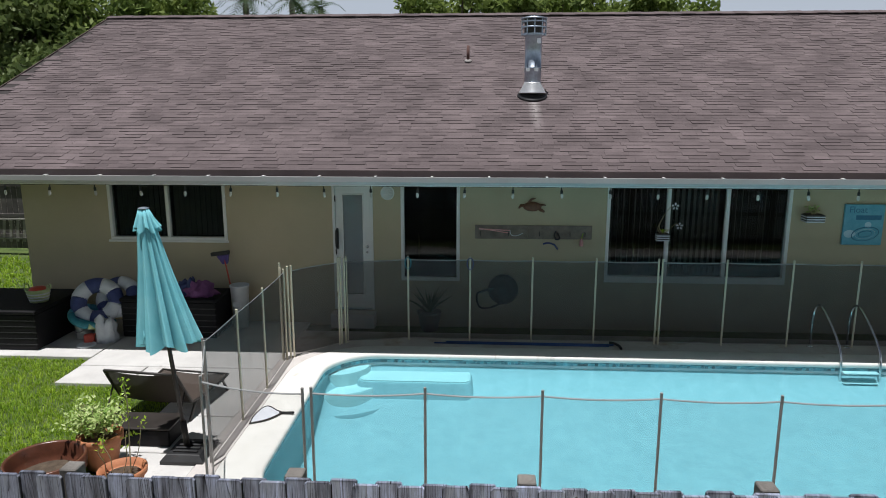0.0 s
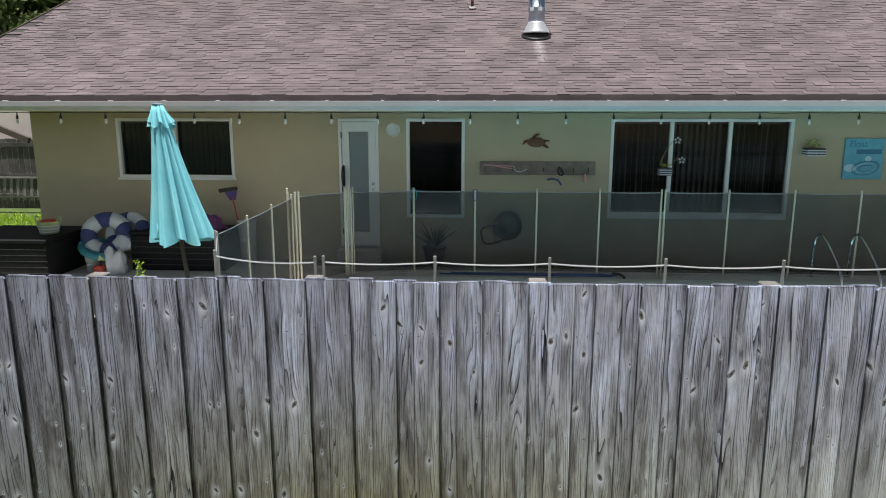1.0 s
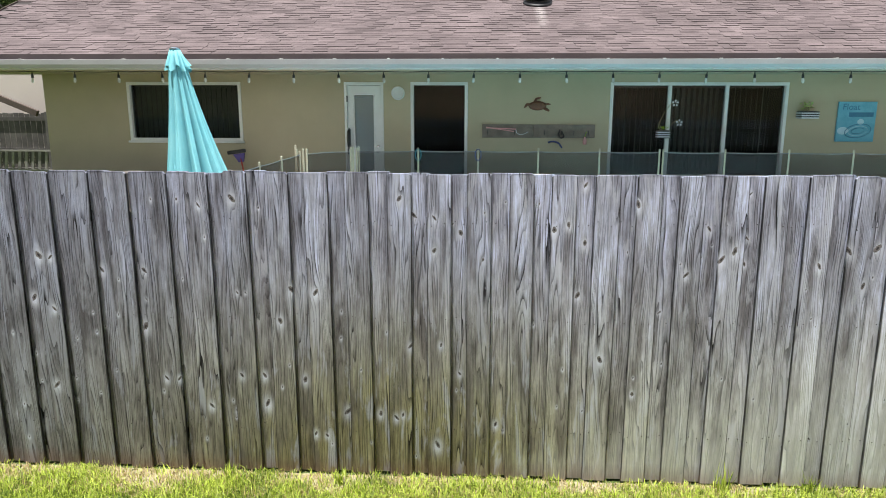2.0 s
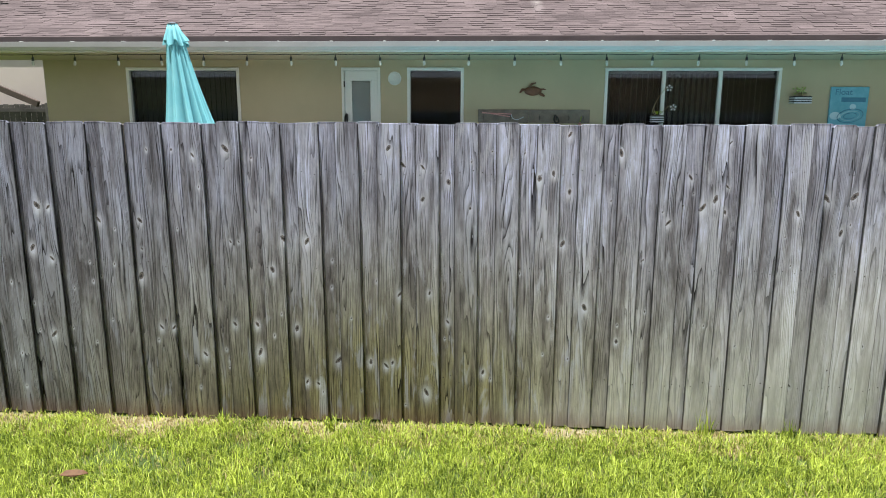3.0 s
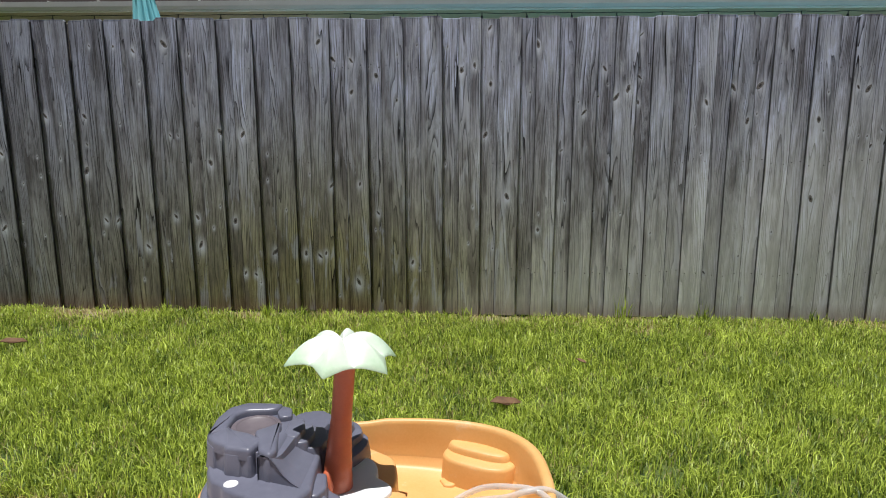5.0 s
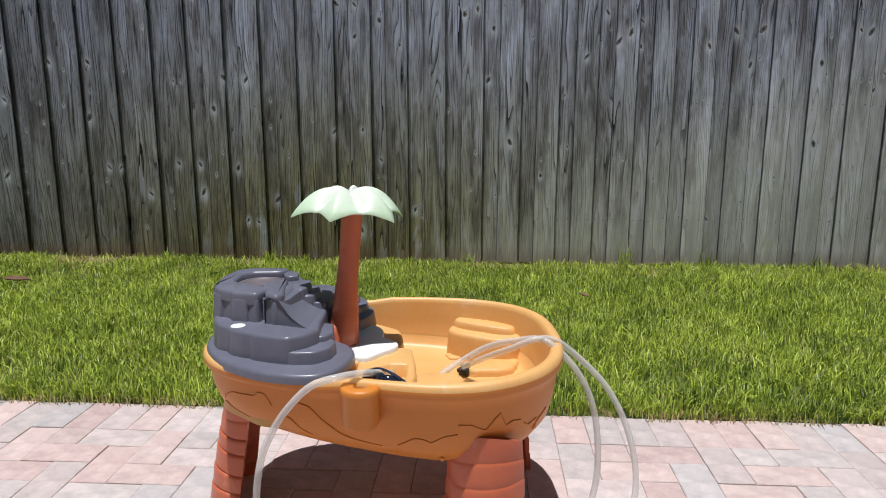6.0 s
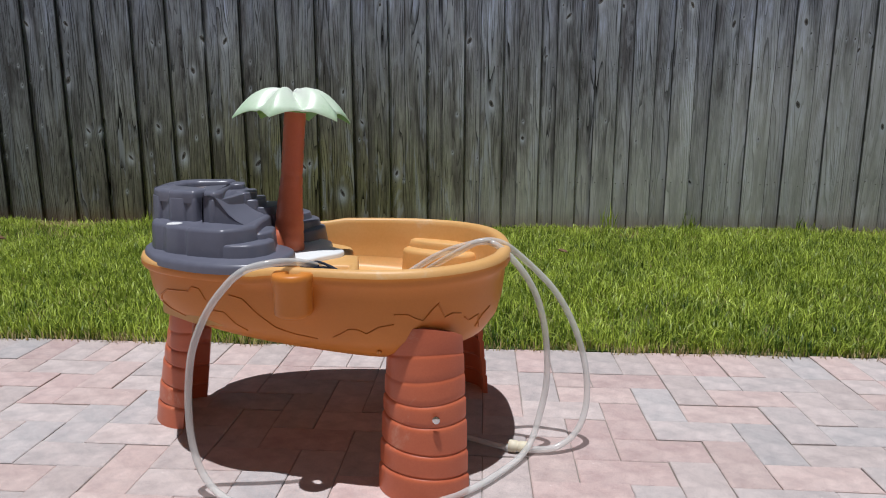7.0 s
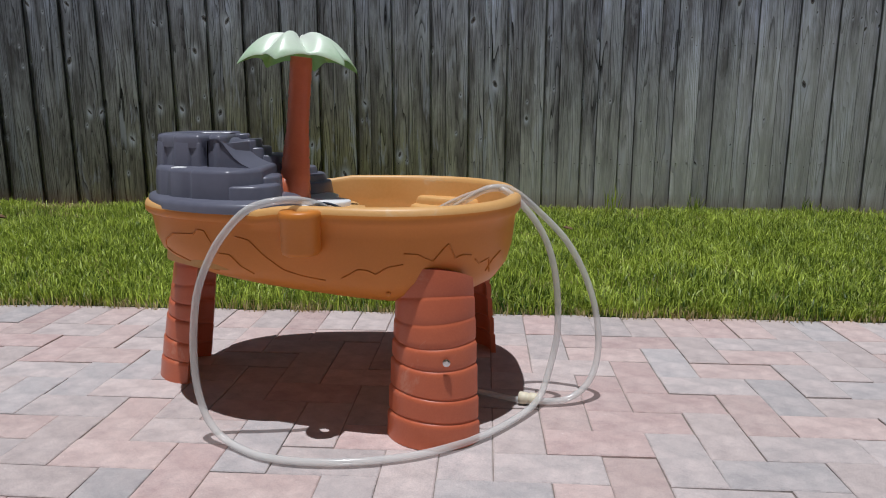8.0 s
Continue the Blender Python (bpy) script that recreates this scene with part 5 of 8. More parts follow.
    back_rim = [(-0.100, 0.346), (-0.110, 0.44), (-0.101, 0.50), (-0.065, 0.532), (0.005, 0.533), (0.030, 0.528), (0.022, 0.498), (-0.002, 0.490), (-0.052, 0.484), (-0.070, 0.462), (-0.068, 0.40), (-0.060, 0.385)]
    front_rim = [(-0.099, 0.346), (-0.073, 0.319), (-0.043, 0.306), (-0.038, 0.293), (0.023, 0.282), (0.038, 0.335), (-0.005, 0.368), (-0.045, 0.380), (-0.068, 0.40)]
    mid_block = [(0.042, 0.285), (0.071, 0.265), (0.082, 0.287), (0.060, 0.38), (0.052, 0.43), (0.002, 0.380), (0.028, 0.322)]
    for pts, z0, z1, soft in ((body, 0.458, 0.527, 0.008), (tower, 0.518, 0.576, 0.001), (back_rim, 0.566, 0.594, 0.008), (front_rim, 0.566, 0.593, 0.008), (mid_block, 0.566, 0.5925, 0.007),
                              ([(0.028, 0.527), (0.055, 0.514), (0.066, 0.468), (0.040, 0.458), (0.022, 0.492)], 0.57, 0.589, 0.004),
                              ([(0.110, 0.186), (0.127, 0.177), (0.172, 0.184), (0.197, 0.215), (0.203, 0.256), (0.17, 0.30), (0.11, 0.29)], 0.458, 0.496, 0.005),
                              ([(0.140, 0.245), (0.178, 0.248), (0.192, 0.282), (0.178, 0.345), (0.14, 0.345)], 0.458, 0.509, 0.005),
                              ([(0.067, 0.385), (0.100, 0.378), (0.109, 0.43), (0.094, 0.478), (0.062, 0.47)], 0.51, 0.578, 0.004),
                              ([(0.092, 0.382), (0.122, 0.39), (0.129, 0.44), (0.112, 0.49), (0.075, 0.48)], 0.51, 0.561, 0.004),
                              ([(0.120, 0.39), (0.152, 0.398), (0.160, 0.45), (0.14, 0.505), (0.10, 0.51)], 0.50, 0.544, 0.004),
                              ([(0.130, 0.39), (0.170, 0.41), (0.178, 0.46), (0.15, 0.525), (0.10, 0.53)], 0.458, 0.527, 0.004)):
        smooth_by_angle(part("rock_block", stone(pts, z0, z1, soft, 0.0005 if z0 > 0.56 else 0.005, cut=0.008), SLATE, rock), 66)
    side = [(0.042, 0.512), (0.042, 0.580), (0.048, 0.584), (0.068, 0.584), (0.076, 0.579), (0.084, 0.570), (0.094, 0.558), (0.106, 0.546), (0.122, 0.535), (0.142, 0.527), (0.150, 0.521), (0.150, 0.512)]
    ramp_shape = Shape().loft([[(x, y + 0.10 * (0.593 - z) * f + 0.30 * (x - 0.086) * f, z) for x, z in side] for y, f in ((0.268, -1.0), (0.264, -0.8), (0.30, -0.5), (0.39, 0))])
    smooth_by_angle(part("slide", ramp_shape, SLATE, rock), 55)
    smooth_by_angle(part("crater_floor", Shape().lathe([(0.060, -0.004), (0.058, 0.003), (0.048, 0.004), (0.045, 0.0008), (0.0005, 0.0008)], 32, Matrix.Translation((-0.010, 0.428, 0.5775))), SLATE_WARM, rock, "worn purplish crater floor"), 50)
    smooth_by_angle(part("stone_dimple", Shape().lathe([(0.017, -0.003), (0.0155, 0.002), (0.010, 0.003), (0.0005, 0.003)], 24, Matrix.Translation((-0.012, 0.254, 0.5255))), POND, rock, "pale worn dimple"), 50)
    w1, w2 = ((0.035, 5, 0.5), (0.022, 9, 1.3)), ((0.045, 6, 0.2), (0.025, 11, 0.8))
    back = part("back_rock", block(0.135, 0.565, 0.098, 0.094, 0.43, 0.470, 2.5, ((0.02, 5, 0.3),), 0.006), SLATE, t, "slate-blue plastic rock steps")
    for q in (block(0.128, 0.59, 0.082, 0.088, 0.465, 0.486, 2.7, w1, 0.005), block(0.118, 0.595, 0.068, 0.078, 0.48, 0.503, 2.8, w2, 0.005), block(0.085, 0.585, 0.05, 0.062, 0.50, 0.522, 2.8, w1, 0.005)):
        smooth_by_angle(part("rock_block", q, SLATE, back), 42)
    smooth_by_angle(back, 42)
    pond_line = [(0.162, 0.391), (0.20, 0.33), (0.232, 0.300), (0.262, 0.296), (0.285, 0.335), (0.318, 0.372), (0.322, 0.405), (0.296, 0.432), (0.276, 0.447), (0.276, 0.475), (0.268, 0.51), (0.245, 0.54), (0.22, 0.546), (0.19, 0.53), (0.165, 0.47)]
    smooth_by_angle(part("pond", stone(pond_line, 0.428, 0.4445, 0.004, 0.001, 2), POND, t, "pale grey plastic pond plate"), 50)

    # palm
    pts, rs = [], []
    line = [(0.0, 0.190, 0.398, 0.036), (0.10, 0.191, 0.399, 0.0345), (0.35, 0.197, 0.400, 0.0290), (0.55, 0.203, 0.400, 0.0242), (1.0, 0.216, 0.402, 0.0240)]
    for k in range(61):
        u = k / 60
        for a, b in zip(line, line[1:]):
            if a[0] <= u <= b[0]:
                f = (u - a[0]) / (b[0] - a[0])
                x, y, r = (a[i] + (b[i] - a[i]) * f for i in (1, 2, 3))
                break
        pts.append((x, y, 0.440 + 0.318 * u))
        rs.append(r * (1.012 if k % 5 < 4 else 0.972))
    trunk = smooth_by_angle(part("palm_trunk", Shape().tube(pts, rs, 24), RUST, t, "rust-red ringed plastic palm trunk"), 30)
    smooth_by_angle(part("trunk_foot", Shape().tube([(0.172, 0.378, 0.442), (0.174, 0.379, 0.470), (0.178, 0.383, 0.488), (0.186, 0.388, 0.497)], [0.021, 0.020, 0.015, 0.004], 16), RUST, trunk), 50)
    # crown: six drooping leaves moulded as one sheet, with ridges and pointed tips
    tips = [(37, 0.143, 0.722), (90, 0.135, 0.73), (141, 0.135, 0.735), (194, 0.138, 0.737), (259, 0.118, 0.742), (335, 0.122, 0.732)]
    n, m = 144, 12
    outer, inner = [], []
    for j in range(m + 1):
        q = max(j / m, 0.01)
        ro, ri = [], []
        for i in range(n):
            d = 360 * i / n
            for k in range(6):
                a0, a1 = tips[k][0], tips[(k + 1) % 6][0] + (360 if k == 5 else 0)
                dd = d + 360 if d < 37 else d
                if a0 <= dd <= a1:
                    f = (dd - a0) / (a1 - a0)
                    g = f * f * (3 - 2 * f)
                    reach = tips[k][1] + (tips[(k + 1) % 6][1] - tips[k][1]) * g
                    low = tips[k][2] + (tips[(k + 1) % 6][2] - tips[k][2]) * g
                    c = abs(math.cos(math.pi * f))
                    break
            point = 1 - (1 - 2 * min(f, 1 - f)) ** 1.5
            valley = 1 - c ** 0.8
            edge_r = reach * (1 - 0.27 * point)
            r = edge_r * q
            drop = (0.800 - low) * (1 - 0.50 * point)
            z = 0.800 - drop * q ** 2.3 + (0.020 * c - 0.015 * valley) * math.sin(math.pi * min(1, q * 0.9)) ** 0.8 + 0.004 * c ** 16 * q * (1.4 - q)
            x, y = 0.206 + r * math.cos(radians(d)), 0.428 + r * math.sin(radians(d))
            ro.append((x, y, z))
            ri.append((x, y, z - 0.004))
        outer.append(ro)
        inner.append(ri)
    crown = Shape().loft(outer + inner[::-1], True, False)
    leaves = part("palm_crown", crown, PALE_GREEN, t, "green moulded plastic palm leaves with sunlit white painted on top")
    # the underside gets a darker green, its shade put into the colour
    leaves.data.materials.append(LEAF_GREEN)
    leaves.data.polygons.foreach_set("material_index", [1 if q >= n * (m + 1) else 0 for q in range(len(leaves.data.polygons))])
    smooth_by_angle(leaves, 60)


water_table()


def sweep(points, steps=8):
    """A smooth line through points (Catmull-Rom)."""
    p = [Vector(q) for q in points]
    p = [2 * p[0] - p[1]] + p + [2 * p[-1] - p[-2]]
    out = []
    for i in range(1, len(p) - 2):
        for k in range(steps):
            t = k / steps
            out.append(0.5 * (2 * p[i] + (p[i + 1] - p[i - 1]) * t + (2 * p[i - 1] - 5 * p[i] + 4 * p[i + 1] - p[i + 2]) * t * t + (3 * p[i] - p[i - 1] - 3 * p[i + 1] + p[i + 2]) * t ** 3))
    out.append(p[-2])
    return out


VINYL = mesh_cloth("milky_vinyl_tube", (0.76, 0.76, 0.75), 0.52)
VINYL.node_tree.nodes["Principled BSDF"].inputs["Roughness"].default_value = 0.15
hose = thing("clear_hose", (0.4, 0.1, 0), "clear vinyl water hose looped over the play table", "hose")
loop_a = [(0.33, 0.22, 0.440), (0.29, 0.13, 0.475), (0.245, 0.088, 0.482), (0.19, 0.076, 0.466), (0.142, 0.074, 0.418), (0.108, 0.078, 0.365), (0.083, 0.082, 0.305), (0.070, 0.085, 0.235), (0.066, 0.085, 0.165), (0.072, 0.083, 0.10), (0.094, 0.075, 0.045),
          (0.14, 0.055, 0.014), (0.23, 0.010, 0.010), (0.36, 0.002, 0.010), (0.50, 0.038, 0.010), (0.615, 0.115, 0.010), (0.70, 0.215, 0.010), (0.75, 0.29, 0.022), (0.776, 0.322, 0.085), (0.790, 0.33, 0.17), (0.783, 0.33, 0.28), (0.76, 0.33, 0.365), (0.718, 0.332, 0.432), (0.66, 0.345, 0.478), (0.60, 0.39, 0.462), (0.535, 0.44, 0.428), (0.475, 0.455, 0.388), (0.415, 0.44, 0.350)]
loop_b = [(0.472, 0.485, 0.357), (0.53, 0.42, 0.408), (0.59, 0.355, 0.456), (0.635, 0.34, 0.481), (0.685, 0.36, 0.474), (0.745, 0.38, 0.425), (0.808, 0.378, 0.360), (0.853, 0.372, 0.28), (0.880, 0.362, 0.19), (0.884, 0.348, 0.105), (0.862, 0.328, 0.045), (0.815, 0.308, 0.014), (0.755, 0.298, 0.011), (0.70, 0.305, 0.011), (0.62, 0.345, 0.011), (0.53, 0.40, 0.011), (0.46, 0.40, 0.011)]
for pts in (loop_a, loop_b):
    part("tube", Shape().tube(sweep(pts), 0.0074, 12), VINYL, hose, "milky clear vinyl tube", True)
part("joint", Shape().lathe([(0.011, -0.022), (0.014, -0.02), (0.014, -0.004), (0.012, -0.002), (0.012, 0.002), (0.014, 0.004), (0.014, 0.02), (0.011, 0.022)], 14, pose(0.728, 0.302, 0.015, 90, 0, 78)), BRASS, hose, "cream plastic hose joint", True)

goggles = thing("swim_goggles", (0.315, 0.155, 0.433), "dark navy swim goggles lying inside the rim of the play table", "goggles")
for dx, dy, turn in ((-0.014, 0.012, -34), (0.024, -0.012, -22)):
    part("lens", block(0.314 + dx, 0.150 + dy, 0.024, 0.014, 0.444, 0.463, 2.4, (), 0.005, (0.75, 0.004), turn), LENS, goggles, "dark glossy lens")
part("strap", Shape().tube(sweep([(0.278, 0.160, 0.452), (0.284, 0.182, 0.459), (0.310, 0.178, 0.466), (0.345, 0.152, 0.462), (0.372, 0.122, 0.455), (0.364, 0.112, 0.45)]), 0.005, 8, squash=0.5), NAVY_DARK, goggles)


# ---- by the pool ----
def umbrella():
    u = thing("patio_umbrella", (-2.96, 6.38, DECK_Z), "closed turquoise patio umbrella leaning in a dark base", "umbrella")
    foot, top = Vector((-2.852, 6.37, 0.36)), Vector((-3.137, 6.451, 2.80))
    part("pole", Shape().tube([foot, foot.lerp(top, 0.5), top], 0.021, 12), DARK_METAL, u, smooth=True)
    base = part("base", Shape().loft([[(-2.83 + sx * w, 6.365 + sy * w, z) for sx, sy in ((-1, -1), (1, -1), (1, 1), (-1, 1))] for w, z in ((0.215, 0.316), (0.215, 0.35), (0.17, 0.40), (0.16, 0.405))]), BLACK, u, "black weighted umbrella base")
    for k in range(4):
        part("rib", Shape().box(-2.95, -2.70, 6.24 + 0.065 * k, 6.27 + 0.065 * k, 0.405, 0.425, 0.005), BLACK, base)
    part("socket", Shape().tube([(-2.852, 6.369, 0.38), Vector((-2.852, 6.369, 0.38)).lerp(top, 0.12)], 0.032, 12), DARK_METAL, u, smooth=True)
    n = 208
    pole = top - foot

    def fold_ring(z, r, deep, ph, skew, wave=0.0, ribs=13):
        c = foot + pole * ((z - foot.z) / pole.z)
        ring = []
        for i in range(n):
            a = 2 * math.pi * i / n
            f = 1.03 - deep * 2.0 * (1 - abs(math.sin(ribs * a / 2 + ph + 0.9 * math.sin(2 * a)))) ** 2.2 - 0.16 * deep * math.sin(23 * a + 2.0)
            rr = r * f
            ring.append((c.x + rr * math.cos(a) + skew, c.y + rr * math.sin(a) * 0.85, z + wave * math.sin(ribs * a * 0.5 + ph) + 0.5 * wave * math.cos(5 * a)))
        return ring

    rings = []
    for k in range(15):
        t = k / 14
        z = 2.66 - 1.17 * t
        rings.append(fold_ring(z, 0.088 + 0.205 * t ** 1.25, 0.26 + 0.26 * t, 0.4 + 0.35 * t, 0.02 * t ** 1.6, 0.030 * t ** 3))
    c = Shape().loft(rings, False, False)
    canopy = smooth_by_angle(part("canopy", c, TURQ, u, "folded turquoise canvas"), 70)
    cap_rings = [fold_ring(2.805, 0.03, 0.02, 0, 0), fold_ring(2.80, 0.050, 0.04, 0, 0), fold_ring(2.73, 0.078, 0.14, 0.3, 0), fold_ring(2.66, 0.108, 0.26, 0.5, 0.0, 0.014), fold_ring(2.61, 0.128, 0.34, 0.6, 0.004, 0.022)]
    smooth_by_angle(part("vent_flap", Shape().loft(cap_rings, True, False), TURQ, canopy), 70)
    part("finial", Shape().lathe([(0.05, 0), (0.052, 0.008), (0.03, 0.016), (0.012, 0.02)], 16, Matrix.Translation(top + Vector((0, 0, 0.002)))), GALV, u, "grey metal finial")
    part("strap", Shape().tube(sweep([(-3.13, 6.24, 1.66), (-3.12, 6.215, 1.60), (-3.135, 6.22, 1.53)]), 0.006, 6), TURQ, canopy)


umbrella()


def lounger():
    b = thing("sun_lounger", (-3.62, 7.5, DECK_Z), "dark brown sling sun lounger with a raised back", "lounger")
    ax, ac = Vector((0.12, 0.993, 0)), Vector((0.993, -0.12, 0))
    hinge = Vector((-3.59, 7.26, 0.50))

    def at(u, v, z):
        return hinge + ax * u + ac * v + Vector((0, 0, z))

    W = 0.44
    for s in (-1, 1):
        part("side_rail", Shape().tube(sweep([at(0.0, s * W, 0), at(0.3, s * W, -0.02), at(0.65, s * W, -0.02), at(0.85, s * W, 0.0)]), 0.016, 8), DARK_METAL, b, smooth=True)
        part("back_rail", Shape().tube(sweep([at(0.0, s * W, 0), at(-0.14, s * W * 0.99, 0.22), at(-0.26, s * W * 0.97, 0.42)]), 0.016, 8), DARK_METAL, b, smooth=True)
        for u0, u1 in ((0.08, -0.12), (0.7, 0.78)):
            part("leg", Shape().tube([at(u0, s * W, -0.01), at(u1, s * (W + 0.02), -0.20)], 0.016, 8), DARK_METAL, b, smooth=True)
        part("prop", Shape().tube([at(-0.12, s * W, 0.19), at(-0.34, s * W, -0.19)], 0.009, 8), DARK_METAL, b, smooth=True)
    for u, z in ((0.0, 0.0), (0.85, 0.0)):
        part("cross_bar", Shape().tube([at(u, -W, z), at(u, W, z)], 0.014, 8), DARK_METAL, b, smooth=True)
    part("cross_bar", Shape().tube([at(-0.26, -W * 0.97, 0.42), at(-0.26, W * 0.97, 0.42)], 0.016, 8), DARK_METAL, b, smooth=True)

    def sling(path):
        rings = []
        for u, z, k in path:
            rings.append([tuple(at(u, -W * k + 2 * W * k * i / 8, z - 0.03 * math.sin(math.pi * i / 8))) for i in range(9)])
        s = Shape().loft(rings, False, False, loop=False)
        low = Shape().loft([[(x, y, z - 0.004) for x, y, z in r] for r in rings], False, False, loop=False)
        s.add(low.v, [q[::-1] for q in low.f])
        return s

    part("back_sling", sling([(0.0, 0.0, 0.98), (-0.07, 0.11, 0.98), (-0.14, 0.22, 0.97), (-0.20, 0.32, 0.96), (-0.26, 0.42, 0.95)]), SLING, b, "brown woven sling", True)
    part("seat_sling", sling([(0.0, 0.0, 0.97), (0.3, -0.03, 0.97), (0.6, -0.03, 0.97), (0.85, 0.0, 0.97)]), SLING, b, "brown woven sling", True)


lounger()
side_box = thing("wicker_footstool", (-3.42, 6.66, 0.315), "low dark wicker footstool beside the lounger", "footstool")
part("body", Shape().box(-3.75, -3.10, 6.50, 6.86, 0.318, 0.50, 0.012), WICKER, side_box)
part("top", Shape().box(-3.76, -3.09, 6.49, 6.87, 0.502, 0.525, 0.006), DARK_METAL, side_box)


def pot(name, x, y, z, prof, material, label, fill):
    p = thing(name, (x, y, z), label, "plant pot", "pots by the fence")
    part("body", Shape().lathe(prof, 32, Matrix.Translation((x, y, z))), material, p, smooth=True)
    r, h = fill
    part("soil", Shape().lathe([(r, h - 0.02), (r * 0.9, h), (0.001, h + 0.01)], 24, Matrix.Translation((x, y, z))), SOIL, p)
    return p


def flower_pot(r, h, t=0.02):
    return [(r * 0.68, 0), (r * 0.94, h * 0.78), (r * 0.96, h * 0.78), (r * 1.04, h * 0.80), (r * 1.06, h), (r * 1.06 - t, h + 0.004), (r * 0.98 - t, h * 0.8), (r * 0.9 - t, h * 0.75)]


pot("terracotta_pot", -3.60, 6.12, 0.315, flower_pot(0.20, 0.33), TERRA, "terracotta pot holding a variegated shrub", (0.17, 0.28))
big = pot("glazed_bowl", -3.86, 5.66, GARDEN_Z, [(0.18, 0), (0.28, 0.10), (0.34, 0.24), (0.345, 0.36), (0.33, 0.37), (0.315, 0.35), (0.31, 0.25), (0.26, 0.12)], GLAZED, "large brown glazed bowl on the lawn", (0.29, 0.20))
pot("terracotta_pot", -3.12, 5.62, 0.312, flower_pot(0.20, 0.26), TERRA, "terracotta pot with thin dry stems", (0.17, 0.20))


def leafy(name, x, y, z, r, h, count, size, material, seed, label, stems=7):
    rr = random.Random(seed)
    ob = thing(name, (x, y, z), label, "plant")
    st = Shape()
    tips = []
    for k in range(stems):
        a, d = rr.uniform(0, 6.28), rr.uniform(0.25, 0.9) * r
        tip = Vector((x + d * math.cos(a), y + d * math.sin(a), z + h * rr.uniform(0.55, 1.0)))
        tips.append(tip)
        st.tube([(x + 0.02 * math.cos(a), y + 0.02 * math.sin(a), z), (x + 0.4 * d * math.cos(a), y + 0.4 * d * math.sin(a), z + 0.45 * h), tip], [0.008, 0.006, 0.003], 5)
    part("stems", st, STEM, ob)["kind"] = "stuff"
    s = Shape()
    for _ in range(count):
        t = rr.choice(tips)
        u = rr.uniform(0.35, 1.08)
        c = Vector((x, y, z + 0.05)).lerp(t, u) + Vector((rr.gauss(0, 0.05), rr.gauss(0, 0.05), rr.gauss(0, 0.04))) * (r / 0.25)
        m = Matrix.Translation(c) @ Euler((rr.uniform(-0.9, 0.9), rr.uniform(-0.9, 0.9), rr.uniform(0, 6.28))).to_matrix().to_4x4()
        w = size * rr.uniform(0.6, 1.2)
        s.add([(0, 0, 0), (w * 0.45, w * 0.28, 0.06 * w), (w, 0, -0.12 * w), (w * 0.45, -w * 0.28, 0.06 * w)], [(0, 1, 2, 3)], m)
    part("leaves", s, material, ob)["kind"] = "stuff"
    return ob


leafy("variegated_shrub", -3.66, 6.12, 0.60, 0.30, 0.36, 1000, 0.055, LEAF_POT, 2, "leafy shrub with cream and green leaves", 14)


def thin_stems():
    ob = thing("spindly_plant", (-3.12, 5.62, 0.52), "spindly plant with long bare stems and few leaves", "plant")
    rr = random.Random(4)
    for dx, h, lean in ((0.09, 0.92, -0.02), (0.0, 0.42, 0.05), (-0.08, 0.40, -0.06), (-0.13, 0.30, -0.05), (0.05, 0.5, 0.12)):
        x, y = -3.12 + dx, 5.62 + rr.uniform(-0.05, 0.05)
        pts = sweep([(x, y, 0.51), (x + lean * 0.5 + 0.02, y + 0.01, 0.51 + h * 0.4), (x + lean + 0.05 * (h > 0.8), y, 0.51 + h * 0.75), (x + lean + 0.02, y, 0.51 + h)], 4)
        stem = part("stem", Shape().tube(pts, 0.006 if h > 0.8 else 0.004, 6), STEM, ob)
        s = Shape()
        for _ in range(46 if h > 0.8 else 10):
            c = Vector(pts[-1]).lerp(Vector(pts[len(pts) // 2]), rr.random() ** 1.6) + Vector((rr.gauss(0, 0.03), rr.gauss(0, 0.03), rr.gauss(0, 0.02)))
            m = Matrix.Translation(c) @ Euler((rr.uniform(-1, 1), rr.uniform(-1, 1), rr.uniform(0, 6.28))).to_matrix().to_4x4()
            s.add([(0, 0, 0), (0.02, 0.011, 0.002), (0.045, 0, -0.006), (0.02, -0.011, 0.002)], [(0, 1, 2, 3)], m)
        part("leaves", s, GRASS_IN, stem)["kind"] = "stuff"


thin_stems()


def ladder():
    for x in (4.90, 5.42):
        r = thing("pool_ladder_rail", (x, 9.6, DECK_Z), "curved stainless steel pool ladder rail on the coping", "ladder rail", "pool ladder rails")
        line = sweep([(x - 0.02, 9.98, 0.31), (x - 0.02, 9.98, 0.74), (x - 0.01, 9.95, 0.92), (x, 9.86, 0.99), (x + 0.02, 9.74, 0.93), (x + 0.06, 9.50, 0.70), (x + 0.08, 9.36, 0.52), (x + 0.08, 9.29, 0.38), (x + 0.08, 9.27, 0.2), (x + 0.08, 9.27, -0.10)], 6)
        part("rail", Shape().tube(line, 0.017, 14), STEEL, r, smooth=True)
        part("collar", Shape().lathe([(0.05, 0), (0.048, 0.012), (0.024, 0.03)], 18, Matrix.Translation((x - 0.02, 9.98, 0.33))), STEEL, r, smooth=True)
    for k, z in enumerate((0.21, 0.07, -0.08)):
        s = thing("ladder_tread", (5.13, 9.25, z), "white plastic pool ladder tread under water", "ladder tread", "pool ladder treads")
        part("tread", Shape().box(5.0, 5.46, 9.20, 9.29, z, z + 0.022, 0.008), STEP, s)


